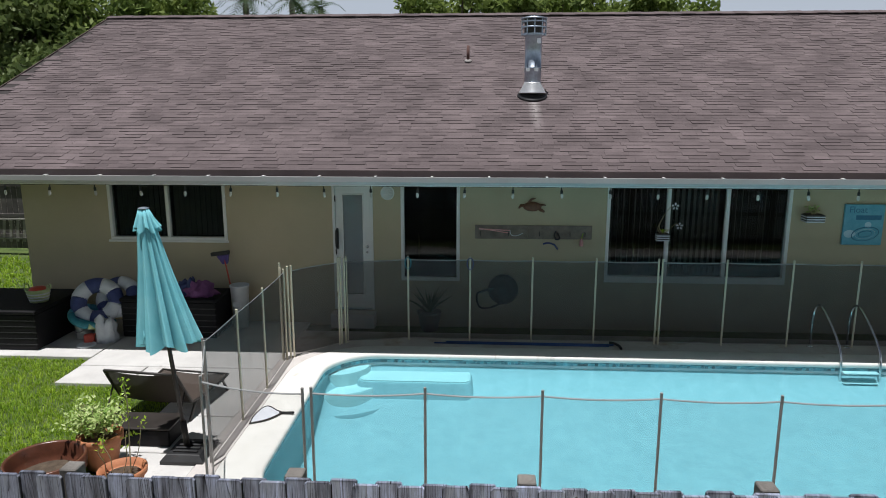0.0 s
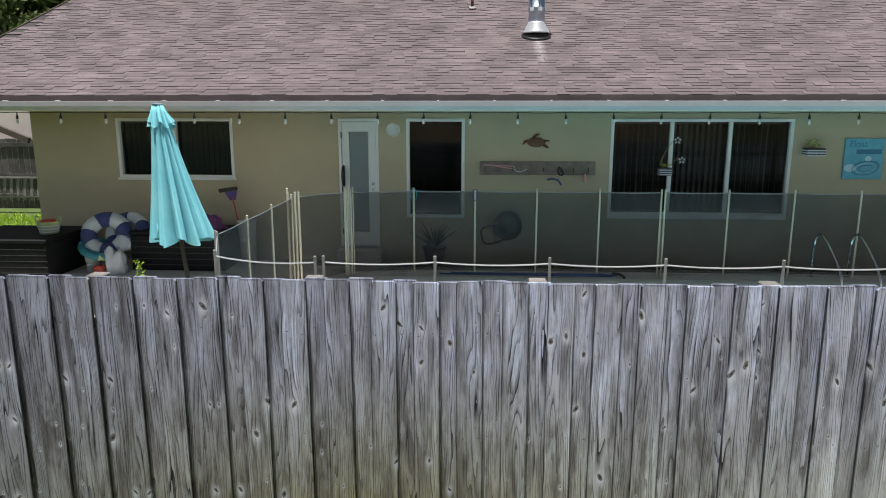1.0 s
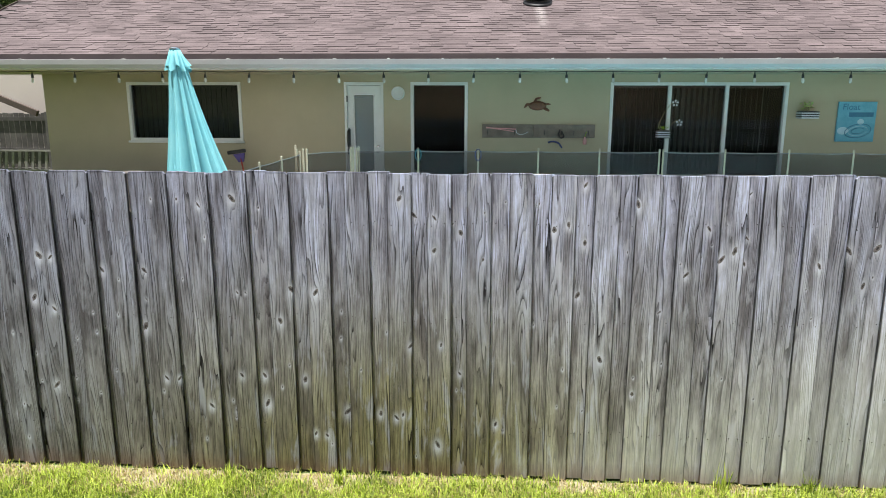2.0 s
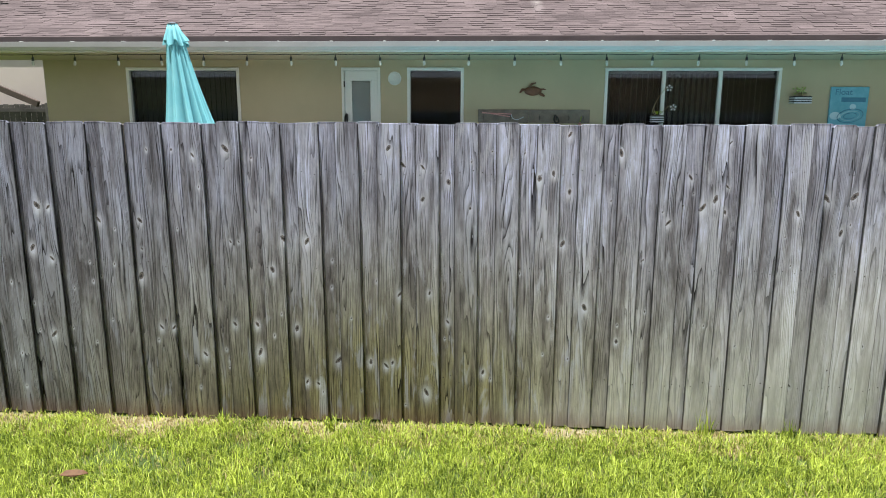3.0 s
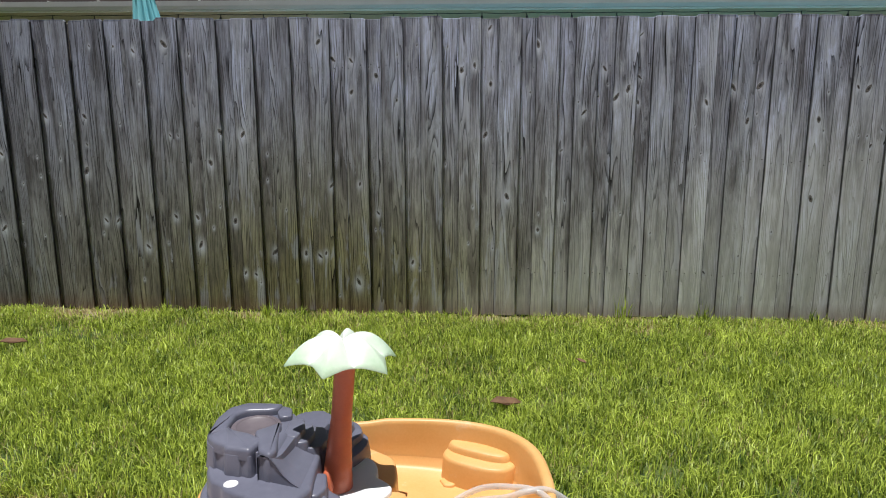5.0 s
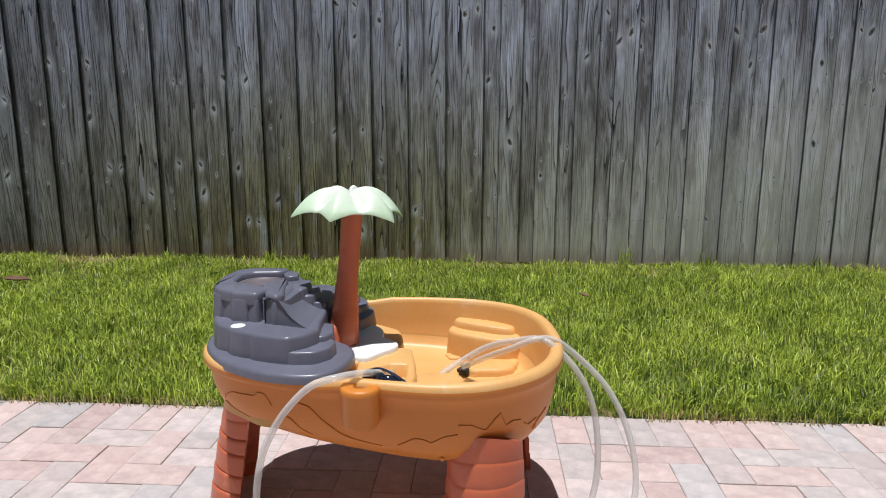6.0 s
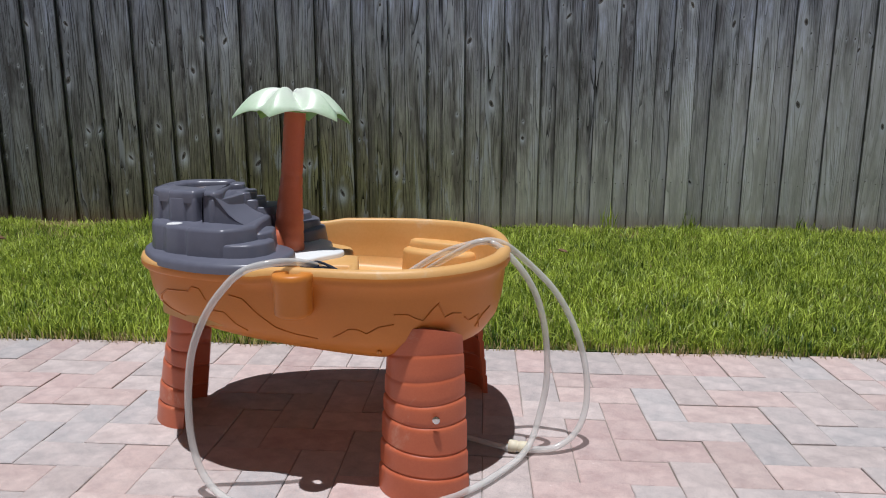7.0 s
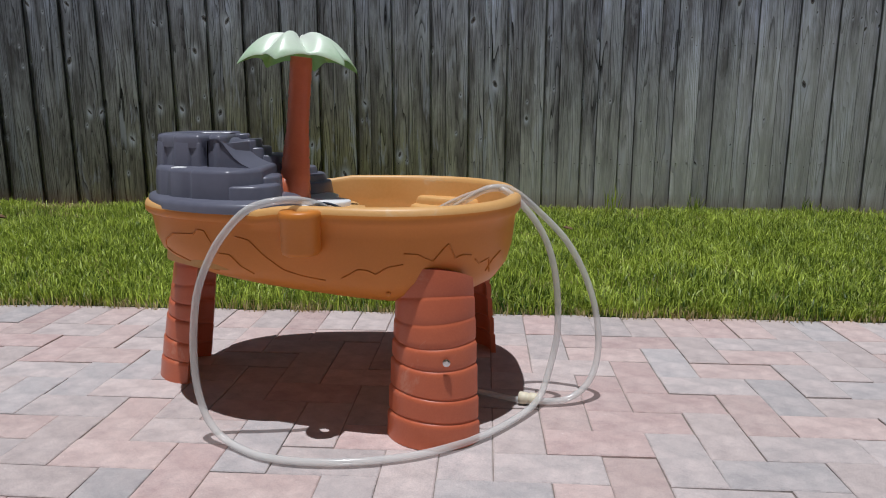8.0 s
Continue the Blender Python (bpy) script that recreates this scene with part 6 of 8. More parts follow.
ladder()
pole = thing("pool_pole", (0.8, 9.80, DECK_Z), "long blue pool brush pole lying on the deck", "pool pole")
part("tube", Shape().tube([(-0.43, 9.83, 0.352), (2.02, 9.82, 0.352)], 0.016, 10), BLUE_POLE, pole, smooth=True)
part("inner_tube", Shape().tube([(-0.6, 9.79, 0.349), (1.95, 9.775, 0.349)], 0.012, 10), BLUE_POLE, pole, smooth=True)
part("brush_head", Shape().tube(sweep([(1.98, 9.92, 0.355), (2.05, 9.85, 0.36), (2.09, 9.76, 0.36), (2.10, 9.66, 0.355)]), 0.02, 8), BLACK, pole, "black brush head", True)


def net():
    ob = thing("skimmer_net", (-2.33, 7.3, DECK_Z), "white leaf skimmer net with a dark handle on the coping", "skimmer net")
    loop = [(-2.44, 7.02, 0.352), (-2.45, 7.20, 0.354), (-2.42, 7.40, 0.354), (-2.36, 7.46, 0.354), (-2.24, 7.36, 0.354), (-2.17, 7.29, 0.354), (-2.28, 7.12, 0.352), (-2.44, 7.02, 0.352)]
    part("rim", Shape().tube(sweep(loop, 6), 0.009, 8), DARK_METAL, ob, smooth=True)
    s = Shape()
    c = Vector((-2.34, 7.24, 0.345))
    line = sweep(loop, 6)[:-1]
    s.loft([[tuple(p) for p in line], [tuple(Vector(p).lerp(c, 0.5) + Vector((0, 0, 0.03))) for p in line], [tuple(Vector(p).lerp(c, 0.95) + Vector((0, 0, 0.012))) for p in line]], False, True)
    part("netting", s, CLOTH_WHITE, ob, "white netting", True)
    part("handle", Shape().tube([(-2.19, 7.30, 0.354), (-2.02, 7.30, 0.36)], 0.014, 8), BLACK, ob, smooth=True)


net()


# ---- under the eave ----
def chest(x0, x1, y0, y1, z0, z1, label):
    c = thing("storage_box", ((x0 + x1) / 2, (y0 + y1) / 2, z0), label, "storage box", "wicker storage boxes")
    part("body", Shape().box(x0, x1, y0, y1, z0, z1 - 0.06, 0.015), WICKER, c)
    part("lid", Shape().box(x0 - 0.015, x1 + 0.015, y0 - 0.015, y1 + 0.01, z1 - 0.058, z1, 0.015), WICKER, c)
    for k in range(1, 6):
        z = z0 + (z1 - z0 - 0.06) * k / 6
        part("band", Shape().box(x0 - 0.004, x1 + 0.004, y0 - 0.004, y0 + 0.01, z - 0.006, z + 0.006, 0.002), BLACK, c)
    return c


chest(-7.75, -6.28, 9.22, 10.45, 0.318, 0.905, "large black wicker storage box against the house wall")
chest(-5.36, -3.90, 9.88, 10.55, 0.318, 0.93, "black wicker storage box beside a pile of pool floats")


def ring_float(name, c, R, r, turn, mats, label):
    ob = thing(name, c, label, "pool float")
    m = Matrix.Translation(c) @ Euler([radians(a) for a in turn]).to_matrix().to_4x4()
    n = 48
    pieces = len(mats)
    for k in range(pieces):
        pts, a0, a1 = [], 2 * math.pi * k / pieces, 2 * math.pi * (k + 1) / pieces
        for i in range(n // pieces + 1):
            a = a0 + (a1 - a0) * i / (n // pieces)
            pts.append((R * math.cos(a), R * math.sin(a), 0))
        part("stripe", Shape().tube(pts, r, 14, m), mats[k], ob, smooth=True)
    return ob


ring_float("swim_ring", (-5.74, 9.92, 0.86), 0.26, 0.115, (58, 12, 10), [NAVY, CLOTH_WHITE] * 4, "navy and white striped inflatable ring")
ring_float("swim_ring", (-5.52, 10.12, 0.88), 0.24, 0.10, (50, 20, -20), [NAVY, CLOTH_WHITE] * 3, "navy and white inflatable ring leaning on the wall")
ring_float("swim_ring", (-5.82, 9.80, 0.66), 0.24, 0.055, (20, 14, 30), [TEAL, BLUE_SIGN, TEAL, LIME], "flat teal and green inflatable ring")
ring_float("swim_ring", (-5.78, 9.86, 0.59), 0.26, 0.05, (12, 10, 70), [NAVY, TEAL], "dark blue and teal inflatable ring")
bucket = thing("bucket", (-5.93, 9.82, 0.318), "white plastic bucket under the pool floats", "bucket")
part("body", Shape().lathe([(0.105, 0), (0.125, 0.26), (0.132, 0.265), (0.132, 0.30), (0.122, 0.30), (0.102, 0.02)], 28, Matrix.Translation((-5.93, 9.82, 0.318))), BUCKET, bucket, smooth=True)
part("bail", Shape().tube(sweep([(-6.05, 9.79, 0.56), (-6.0, 9.68, 0.47), (-5.9, 9.67, 0.45), (-5.81, 9.79, 0.56)]), 0.004, 6), STEEL, bucket)
toy = thing("red_scoop", (-5.72, 9.58, 0.318), "orange-red plastic scoop on the slab", "toy scoop")
part("scoop", block(-5.72, 9.58, 0.075, 0.055, 0.318, 0.45, 2.4, (), 0.02, (0.75, 0.06), 30), RED, toy, smooth=True)
part("handle", Shape().tube([(-5.68, 9.62, 0.42), (-5.58, 9.72, 0.50)], 0.015, 8), RED, toy, smooth=True)
lid = thing("flying_disc", (-5.70, 9.44, 0.318), "white round plastic disc on the slab", "disc")
part("disc", Shape().lathe([(0.13, 0), (0.135, 0.015), (0.12, 0.03), (0.10, 0.024), (0.001, 0.026)], 28, Matrix.Translation((-5.70, 9.46, 0.318))), BUCKET, lid, smooth=True)


def heap(name, c, r, h, material, seed, label, category, sharp=0.25):
    """A crumpled soft thing."""
    rr = Vector((seed * 3.1, seed * 1.7, 0))
    rings = []
    for j in range(9):
        ph = math.pi / 2 * j / 8
        ring = []
        for i in range(36):
            a = 2 * math.pi * i / 36
            d = Vector((math.cos(a) * math.cos(ph), math.sin(a) * math.cos(ph), math.sin(ph)))
            k = 1 + sharp * noise.noise(d * 2.2 + rr) + 0.5 * sharp * noise.noise(d * 5 + rr)
            ring.append((c[0] + d.x * r[0] * k, c[1] + d.y * r[1] * k, c[2] + d.z * h * k))
        rings.append(ring)
    ob = solid(name, Shape().loft(rings), material, True)
    return tagged(ob, label, category)


heap("beach_bag", (-5.50, 9.68, 0.318), (0.16, 0.13), 0.36, CLOTH_WHITE, 3, "crumpled white vinyl bag in front of the box", "bag", 0.45)
heap("towel_pile", (-4.22, 10.12, 0.931), (0.24, 0.16), 0.20, PLUM, 5, "crumpled plum and blue pool toys on the box", "pool toys", 0.5)
heap("towel", (-4.42, 10.2, 0.931), (0.18, 0.12), 0.22, NAVY, 9, "crumpled navy towel on the storage box", "towel", 0.5)


def basket():
    b = thing("basket", (-6.53, 9.74, 0.905), "pale lime plastic basket with a red lining", "basket")
    m = Matrix.Translation((-6.53, 9.74, 0.905))
    part("bowl", Shape().lathe([(0.125, 0), (0.165, 0.17), (0.172, 0.175), (0.172, 0.195), (0.158, 0.195), (0.12, 0.012)], 28, m), LIME, b, smooth=True)
    for k in range(3):
        part("band", Shape().lathe([(0.1335 + 0.0115 * k, 0.03 + 0.045 * k), (0.1385 + 0.0115 * k, 0.04 + 0.045 * k), (0.1375 + 0.0115 * k, 0.05 + 0.045 * k)], 28, m, False, False), BUCKET, b)
    part("lining", Shape().lathe([(0.14, 0.16), (0.10, 0.215), (0.03, 0.225), (0.001, 0.22)], 20, m), RED, b, smooth=True)
    for s in (-1, 1):
        part("handle", Shape().tube(sweep([(-6.53 + s * 0.165, 9.68, 1.09), (-6.53 + s * 0.18, 9.71, 1.16), (-6.53 + s * 0.18, 9.77, 1.16), (-6.53 + s * 0.165, 9.80, 1.09)]), 0.008, 6), LIME, b)


basket()
bin_ = thing("tall_bin", (-3.72, 10.45, 0.318), "tall pale plastic bin holding a broom", "bin")
part("body", Shape().lathe([(0.115, 0), (0.145, 0.66), (0.152, 0.665), (0.152, 0.69), (0.14, 0.69), (0.11, 0.02)], 28, Matrix.Translation((-3.73, 10.48, 0.318))), BUCKET, bin_, smooth=True)
part("label", Shape().box(-3.80, -3.68, 10.335, 10.342, 0.68, 0.76, 0.002), CLOTH_WHITE, bin_)
broom = thing("broom", (-3.80, 10.45, 0.34), "broom with red stick and black head standing upside down", "broom")
part("stick", Shape().tube([(-3.76, 10.46, 0.36), (-3.96, 10.52, 1.42)], 0.012, 8), RED, broom, smooth=True)
part("head", Shape().box(-0.15, 0.15, -0.03, 0.03, 0, 0.06, 0.01, pose(-4.02, 10.53, 1.47, 0, -8, 0)), BLACK, broom)
part("bristles", Shape().loft([[(-0.10, -0.025, 0), (0.09, -0.025, 0), (0.09, 0.025, 0), (-0.10, 0.025, 0)], [(-0.03, -0.02, -0.14), (0.05, -0.02, -0.14), (0.05, 0.02, -0.14), (-0.03, 0.02, -0.14)]], m=pose(-3.98, 10.53, 1.47, 0, -8, 0)), PURPLE, broom, "purple dustpan and bristles")


def string_lights():
    w = thing("string_lights", (0, 9.31, 2.70), "string of clear bulbs on a black wire under the eave", "string lights")
    xs = [-7.164 + 0.638 * k for k in range(25)]
    pts = []
    for a, b in zip(xs, xs[1:]):
        for k in range(4):
            t = k / 4
            pts.append((a + (b - a) * t, 9.31, 2.715 - 0.009 * 4 * t * (1 - t) * (0.4 + 0.6 * abs(math.sin(a * 3)))))
    part("wire", Shape().tube(pts, 0.0055, 6), BLACK, w)
    for i, x in enumerate(xs):
        s = part("socket", Shape().lathe([(0.006, 0), (0.008, -0.035), (0.017, -0.05), (0.019, -0.088), (0.014, -0.09)], 12, pose(x, 9.31, 2.715, 4 * math.sin(i * 2.1), 5 * math.sin(i * 1.3), 0)), BLACK, w, smooth=True)
        part("bulb", Shape().lathe([(0.011, -0.088), (0.017, -0.105), (0.020, -0.125), (0.017, -0.146), (0.008, -0.158), (0.001, -0.16)], 14, pose(x, 9.31, 2.715, 4 * math.sin(i * 2.1), 5 * math.sin(i * 1.3), 0)), BULB_W, s, "clear glass bulb", True)


BULB_W = mesh_cloth("frosted_bulb", (0.78, 0.78, 0.75), 0.35)
string_lights()


def wall_turtle():
    s = Shape()
    y = WALL_Y - 0.02
    cx, cz = 0.86, 2.245
    out = []
    for k in range(24):
        a = 2 * math.pi * k / 24
        out.append((0.135 * math.cos(a) * (1 + 0.06 * math.cos(2 * a)), 0.075 * math.sin(a)))
    s.loft([[(cx + q * x, yy, cz + q * z) for x, z in out] for q, yy in ((1.0, WALL_Y - 0.001), (1.0, y), (0.8, y - 0.02), (0.4, y - 0.03))])
    for pts, r in (([(-0.11, 0.01), (-0.17, 0.02), (-0.21, -0.03)], (0.035, 0.032, 0.016)), ([(-0.05, 0.06), (-0.02, 0.11), (0.05, 0.13)], (0.03, 0.026, 0.01)),
                   ([(0.10, -0.03), (0.15, -0.06), (0.19, -0.08)], (0.03, 0.03, 0.02)), ([(0.11, 0.02), (0.17, 0.03), (0.21, 0.02)], (0.025, 0.018, 0.01))):
        s.tube([(cx + x, y, cz + z) for x, z in pts], list(r), 8, squash=0.5)
    ob = solid("wall_turtle", s, TURTLE, True)
    tagged(ob, "brown carved turtle ornament hung on the wall", "wall ornament")


TURTLE = surface("carved_brown_wood", (0.10, 0.04, 0.025), (0.22, 0.10, 0.055), 0.06, 0.01, 0.6, relief=0.5)
wall_turtle()


def hook_board():
    b = thing("hook_board", (0.88, WALL_Y, 1.73), "weathered wooden hook board on the wall", "hook board")
    part("board", Shape().box(-0.022, 0.80, WALL_Y - 0.03, WALL_Y - 0.002, 1.735, 1.95, 0.004), OLD_BOARD, b)
    part("board", Shape().box(0.803, 1.79, WALL_Y - 0.028, WALL_Y - 0.002, 1.737, 1.95, 0.004), OLD_BOARD, b)
    for x in (0.06, 0.50, 0.98, 1.25, 1.45, 1.68):
        part("hook", Shape().tube(sweep([(x, WALL_Y - 0.028, 1.85), (x, WALL_Y - 0.06, 1.84), (x, WALL_Y - 0.07, 1.80), (x, WALL_Y - 0.05, 1.785)]), 0.006, 6), BLACK, b)
    g = thing("hand_net", (0.3, WALL_Y - 0.06, 1.85), "pink and white handled pool toy on the hook board", "pool toy")
    part("stick", Shape().tube([(0.04, WALL_Y - 0.06, 1.895), (0.52, WALL_Y - 0.06, 1.875)], 0.009, 8), PINK, g)
    part("stick", Shape().tube([(0.04, WALL_Y - 0.06, 1.905), (0.50, WALL_Y - 0.06, 1.835)], 0.008, 8), PINK, g)
    part("cord", Shape().tube(sweep([(0.52, WALL_Y - 0.06, 1.88), (0.54, WALL_Y - 0.06, 1.81), (0.62, WALL_Y - 0.055, 1.79), (0.72, WALL_Y - 0.055, 1.83)]), 0.006, 6), CLOTH_WHITE, g)
    m = thing("snorkel_mask", (1.25, WALL_Y - 0.06, 1.75), "dark blue snorkel and strap hung on the board", "snorkel")
    part("strap", Shape().tube(sweep([(1.23, WALL_Y - 0.06, 1.87), (1.21, WALL_Y - 0.06, 1.80), (1.24, WALL_Y - 0.06, 1.74), (1.29, WALL_Y - 0.06, 1.76), (1.26, WALL_Y - 0.06, 1.84)]), 0.016, 8, squash=0.6), BLACK, m)
    part("tube", Shape().tube(sweep([(1.04, WALL_Y - 0.05, 1.665), (1.12, WALL_Y - 0.05, 1.68), (1.21, WALL_Y - 0.05, 1.655), (1.27, WALL_Y - 0.05, 1.58)]), 0.014, 8), NAVY, m)
    k = thing("key_float", (1.64, WALL_Y - 0.06, 1.66), "small pink bottle hung on the hook board", "bottle")
    part("body", Shape().lathe([(0.026, 0), (0.03, 0.02), (0.03, 0.07), (0.014, 0.10), (0.012, 0.12)], 14, Matrix.Translation((1.63, WALL_Y - 0.05, 1.635))), PINK, k, smooth=True)
    part("cord", Shape().tube([(1.63, WALL_Y - 0.05, 1.755), (1.655, WALL_Y - 0.05, 1.84)], 0.006, 6), GRASS_IN, k)


OLD_BOARD = surface("driftwood", (0.15, 0.125, 0.105), (0.27, 0.235, 0.20), 0.12, 0.012, 0.85, relief=0.5)
PINK = surface("pink_plastic", (0.62, 0.26, 0.27), (0.74, 0.42, 0.42), 0.05, 0.01, 0.5, relief=0.05)
hook_board()
vent = thing("round_wall_light", (-1.395, WALL_Y, 2.44), "round white wall vent with a grille", "wall vent")
part("rim", Shape().lathe([(0.105, 0), (0.11, 0.012), (0.10, 0.026), (0.088, 0.022), (0.085, 0.008), (0.001, 0.008)], 32, pose(-1.395, WALL_Y - 0.001, 2.44, 90)), WHITE_PAINT, vent, smooth=True)
for k in range(5):
    z = 2.38 + 0.03 * k
    w = math.sqrt(max(0.0, 0.086 ** 2 - (z - 2.44) ** 2))
    part("louvre", Shape().box(-1.395 - w, -1.395 + w, WALL_Y - 0.022, WALL_Y - 0.010, z - 0.006, z + 0.004, 0.002), WHITE_PAINT, vent)


def sign():
    s = thing("wall_sign", (5.83, WALL_Y, 1.70), "blue painted wooden sign with a pool ring drawn on it", "sign")
    x0, x1, z0, z1, y = 5.555, 6.14, 1.70, 2.32, WALL_Y - 0.035
    part("board", Shape().box(x0, x1, y, WALL_Y - 0.002, z0, z1, 0.004), BLUE_SIGN, s)
    cu = bpy.data.curves.new("word", "FONT")
    cu.body, cu.size, cu.extrude, cu.align_x = "Float", 0.135, 0.001, "LEFT"
    tmp = bpy.data.objects.new("word", cu)
    scene.collection.objects.link(tmp)
    me = bpy.data.meshes.new_from_object(tmp.evaluated_get(bpy.context.evaluated_depsgraph_get()))
    bpy.data.objects.remove(tmp)
    me.materials.append(WORD)
    w = new("lettering", me)
    w.parent = s
    w.matrix_parent_inverse = origin_of(s).inverted()
    w.matrix_basis = pose(x0 + 0.06, y - 0.003, z1 - 0.125, 90, 0, 0)
    part("lettering", Shape().box(x0 + 0.17, x1 - 0.04, y - 0.004, y - 0.001, z1 - 0.235, z1 - 0.165, 0.001), WORD, s)
    for rx, rz, r in ((0.20, 0.105, 0.010), (0.145, 0.072, 0.006), (0.10, 0.045, 0.008)):
        part("ring_drawing", Shape().tube([(x0 + 0.33 + rx * math.cos(a), y - 0.001, z0 + 0.17 + rz * math.sin(a) + 0.12 * rx * math.cos(a)) for a in [2 * math.pi * k / 32 for k in range(33)]], r, 6, squash=0.3), WORD if r > 0.007 else PALE_BLUE, s)
    part("splash", Shape().loft([[(x0 + 0.10 + q * 0.085 * math.cos(a), yy, z0 + 0.17 + q * 0.06 * math.sin(a)) for a in [2 * math.pi * k / 18 for k in range(18)]] for q, yy in ((1, y - 0.0005), (1, y - 0.002))]), PALE_BLUE, s)
    part("knob_drawing", Shape().loft([[(x0 + 0.36 + q * 0.05 * math.cos(a), yy, z0 + 0.31 + q * 0.045 * math.sin(a)) for a in [2 * math.pi * k / 18 for k in range(18)]] for q, yy in ((1, y - 0.0005), (1, y - 0.002))]), PALE_BLUE, s)


WORD = surface("dark_blue_lettering", (0.02, 0.15, 0.26), (0.04, 0.20, 0.33), 0.05, 0.01, 0.5, relief=0.02)
sign()


def striped_box(x0, x1, y0, y1, z0, z1, label):
    b = thing("hanging_planter", ((x0 + x1) / 2, y1, z0), label, "planter", "striped hanging planters")
    n = 6
    for k in range(n):
        a, c = z0 + (z1 - z0) * k / n, z0 + (z1 - z0) * (k + 1) / n
        part("stripe", Shape().box(x0 + 0.002 * (k % 2), x1 - 0.002 * (k % 2), y0 + 0.002 * (k % 2), y1, a, c, 0.001), BLACK if k % 2 else CLOTH_WHITE, b)
    part("soil", Shape().box(x0 + 0.015, x1 - 0.015, y0 + 0.015, y1 - 0.01, z1 + 0.001, z1 + 0.006), SOIL, b)
    return b


striped_box(4.93, 5.20, WALL_Y - 0.20, WALL_Y - 0.003, 2.06, 2.17, "black and white striped planter on the wall")
leafy("trailing_succulent", 5.06, WALL_Y - 0.1, 2.175, 0.12, 0.10, 60, 0.05, LEAF_POT, 12, "small green succulents in a striped planter", 6)
box2 = striped_box(2.74, 2.93, WALL_Y - 0.22, WALL_Y - 0.085, 1.76, 1.865, "black and white striped planter holding an orchid")
part("bracket", Shape().box(2.86, 2.945, WALL_Y - 0.12, WALL_Y + 0.004, 1.742, 1.759, 0.003), BLACK, box2)


def orchid():
    o = thing("orchid", (2.84, WALL_Y - 0.15, 1.87), "white orchid with long bare stems in a striped planter", "orchid")
    y = WALL_Y - 0.15
    for pts in ([(2.82, y, 1.87), (2.78, y, 1.98), (2.84, y, 2.14), (2.93, y, 2.27), (2.98, y, 2.29)], [(2.86, y, 1.87), (2.94, y - 0.02, 1.95), (3.02, y - 0.03, 2.02), (3.07, y - 0.03, 1.99)], [(2.80, y, 1.87), (2.76, y, 1.95), (2.82, y, 2.10)]):
        part("stem", Shape().tube(sweep(pts), 0.005, 6), STEM, o)
    for cx, cz in ((3.07, 1.99), (2.99, 2.29)):
        s = Shape()
        for k in range(5):
            a = 2 * math.pi * k / 5 + 0.3
            s.loft([[(cx + 0.012 * math.cos(a), y - 0.04, cz + 0.012 * math.sin(a)), (cx + 0.045 * math.cos(a - 0.4), y - 0.05, cz + 0.045 * math.sin(a - 0.4)), (cx + 0.058 * math.cos(a), y - 0.045, cz + 0.058 * math.sin(a)), (cx + 0.045 * math.cos(a + 0.4), y - 0.05, cz + 0.045 * math.sin(a + 0.4))], [(cx + 0.012 * math.cos(a), y - 0.037, cz + 0.012 * math.sin(a)), (cx + 0.045 * math.cos(a - 0.4), y - 0.047, cz + 0.045 * math.sin(a - 0.4)), (cx + 0.058 * math.cos(a), y - 0.042, cz + 0.058 * math.sin(a)), (cx + 0.045 * math.cos(a + 0.4), y - 0.047, cz + 0.045 * math.sin(a + 0.4))]])
        part("flower", s, CLOTH_WHITE, o, "white petals")
    s = Shape()
    for a in (20, 80, 140, 250, 320):
        c, q = math.cos(radians(a)), math.sin(radians(a))
        s.add([(2.84, y, 1.872), (2.84 + 0.05 * c - 0.015 * q, y + 0.03 * q, 1.93), (2.84 + 0.10 * c, y + 0.05 * q, 1.90), (2.84 + 0.05 * c + 0.015 * q, y + 0.03 * q - 0.015, 1.93)], [(0, 1, 2, 3)])
    part("leaves", s, GRASS_IN, o)


orchid()
reel = thing("hose_reel", (0.43, 10.62, 0.7), "black wall-mounted garden hose reel with a loop of hose", "hose reel")
part("drum", Shape().lathe([(0.20, -0.09), (0.235, -0.08), (0.235, 0.02), (0.20, 0.03), (0.10, 0.035), (0.10, 0.06), (0.001, 0.06)], 32, pose(0.43, WALL_Y - 0.1, 0.93, 90)), BLACK, reel, smooth=True)
part("hose_loop", Shape().tube(sweep([(0.28, 10.60, 0.98), (0.10, 10.58, 0.93), (0.02, 10.58, 0.88), (0.03, 10.58, 0.74), (0.10, 10.58, 0.66), (0.26, 10.58, 0.68), (0.40, 10.60, 0.74)]), 0.016, 10), BLACK, reel, smooth=True)


def agave():
    a = thing("spiky_plant", (-0.72, 10.45, DECK_Z), "dark spiky potted plant against the house wall", "plant")
    part("pot", Shape().lathe([(0.13, 0), (0.18, 0.26), (0.19, 0.27), (0.19, 0.30), (0.17, 0.30)], 24, Matrix.Translation((-0.72, 10.45, DECK_Z))), BLACK, a, smooth=True)
    rr = random.Random(8)
    for k in range(26):
        an, el, ln = rr.uniform(0, 6.28), rr.uniform(0.5, 1.45), rr.uniform(0.3, 0.52)
        c, q = math.cos(an), math.sin(an)
        tip = Vector((c * math.cos(el), q * math.cos(el), math.sin(el))) * ln
        p0 = Vector((-0.72, 10.45, 0.60))
        part("leaf", Shape().tube([p0, p0 + tip * 0.5 + Vector((0, 0, 0.03)), p0 + tip], [0.018, 0.015, 0.002], 5, squash=0.3), FROND, a)


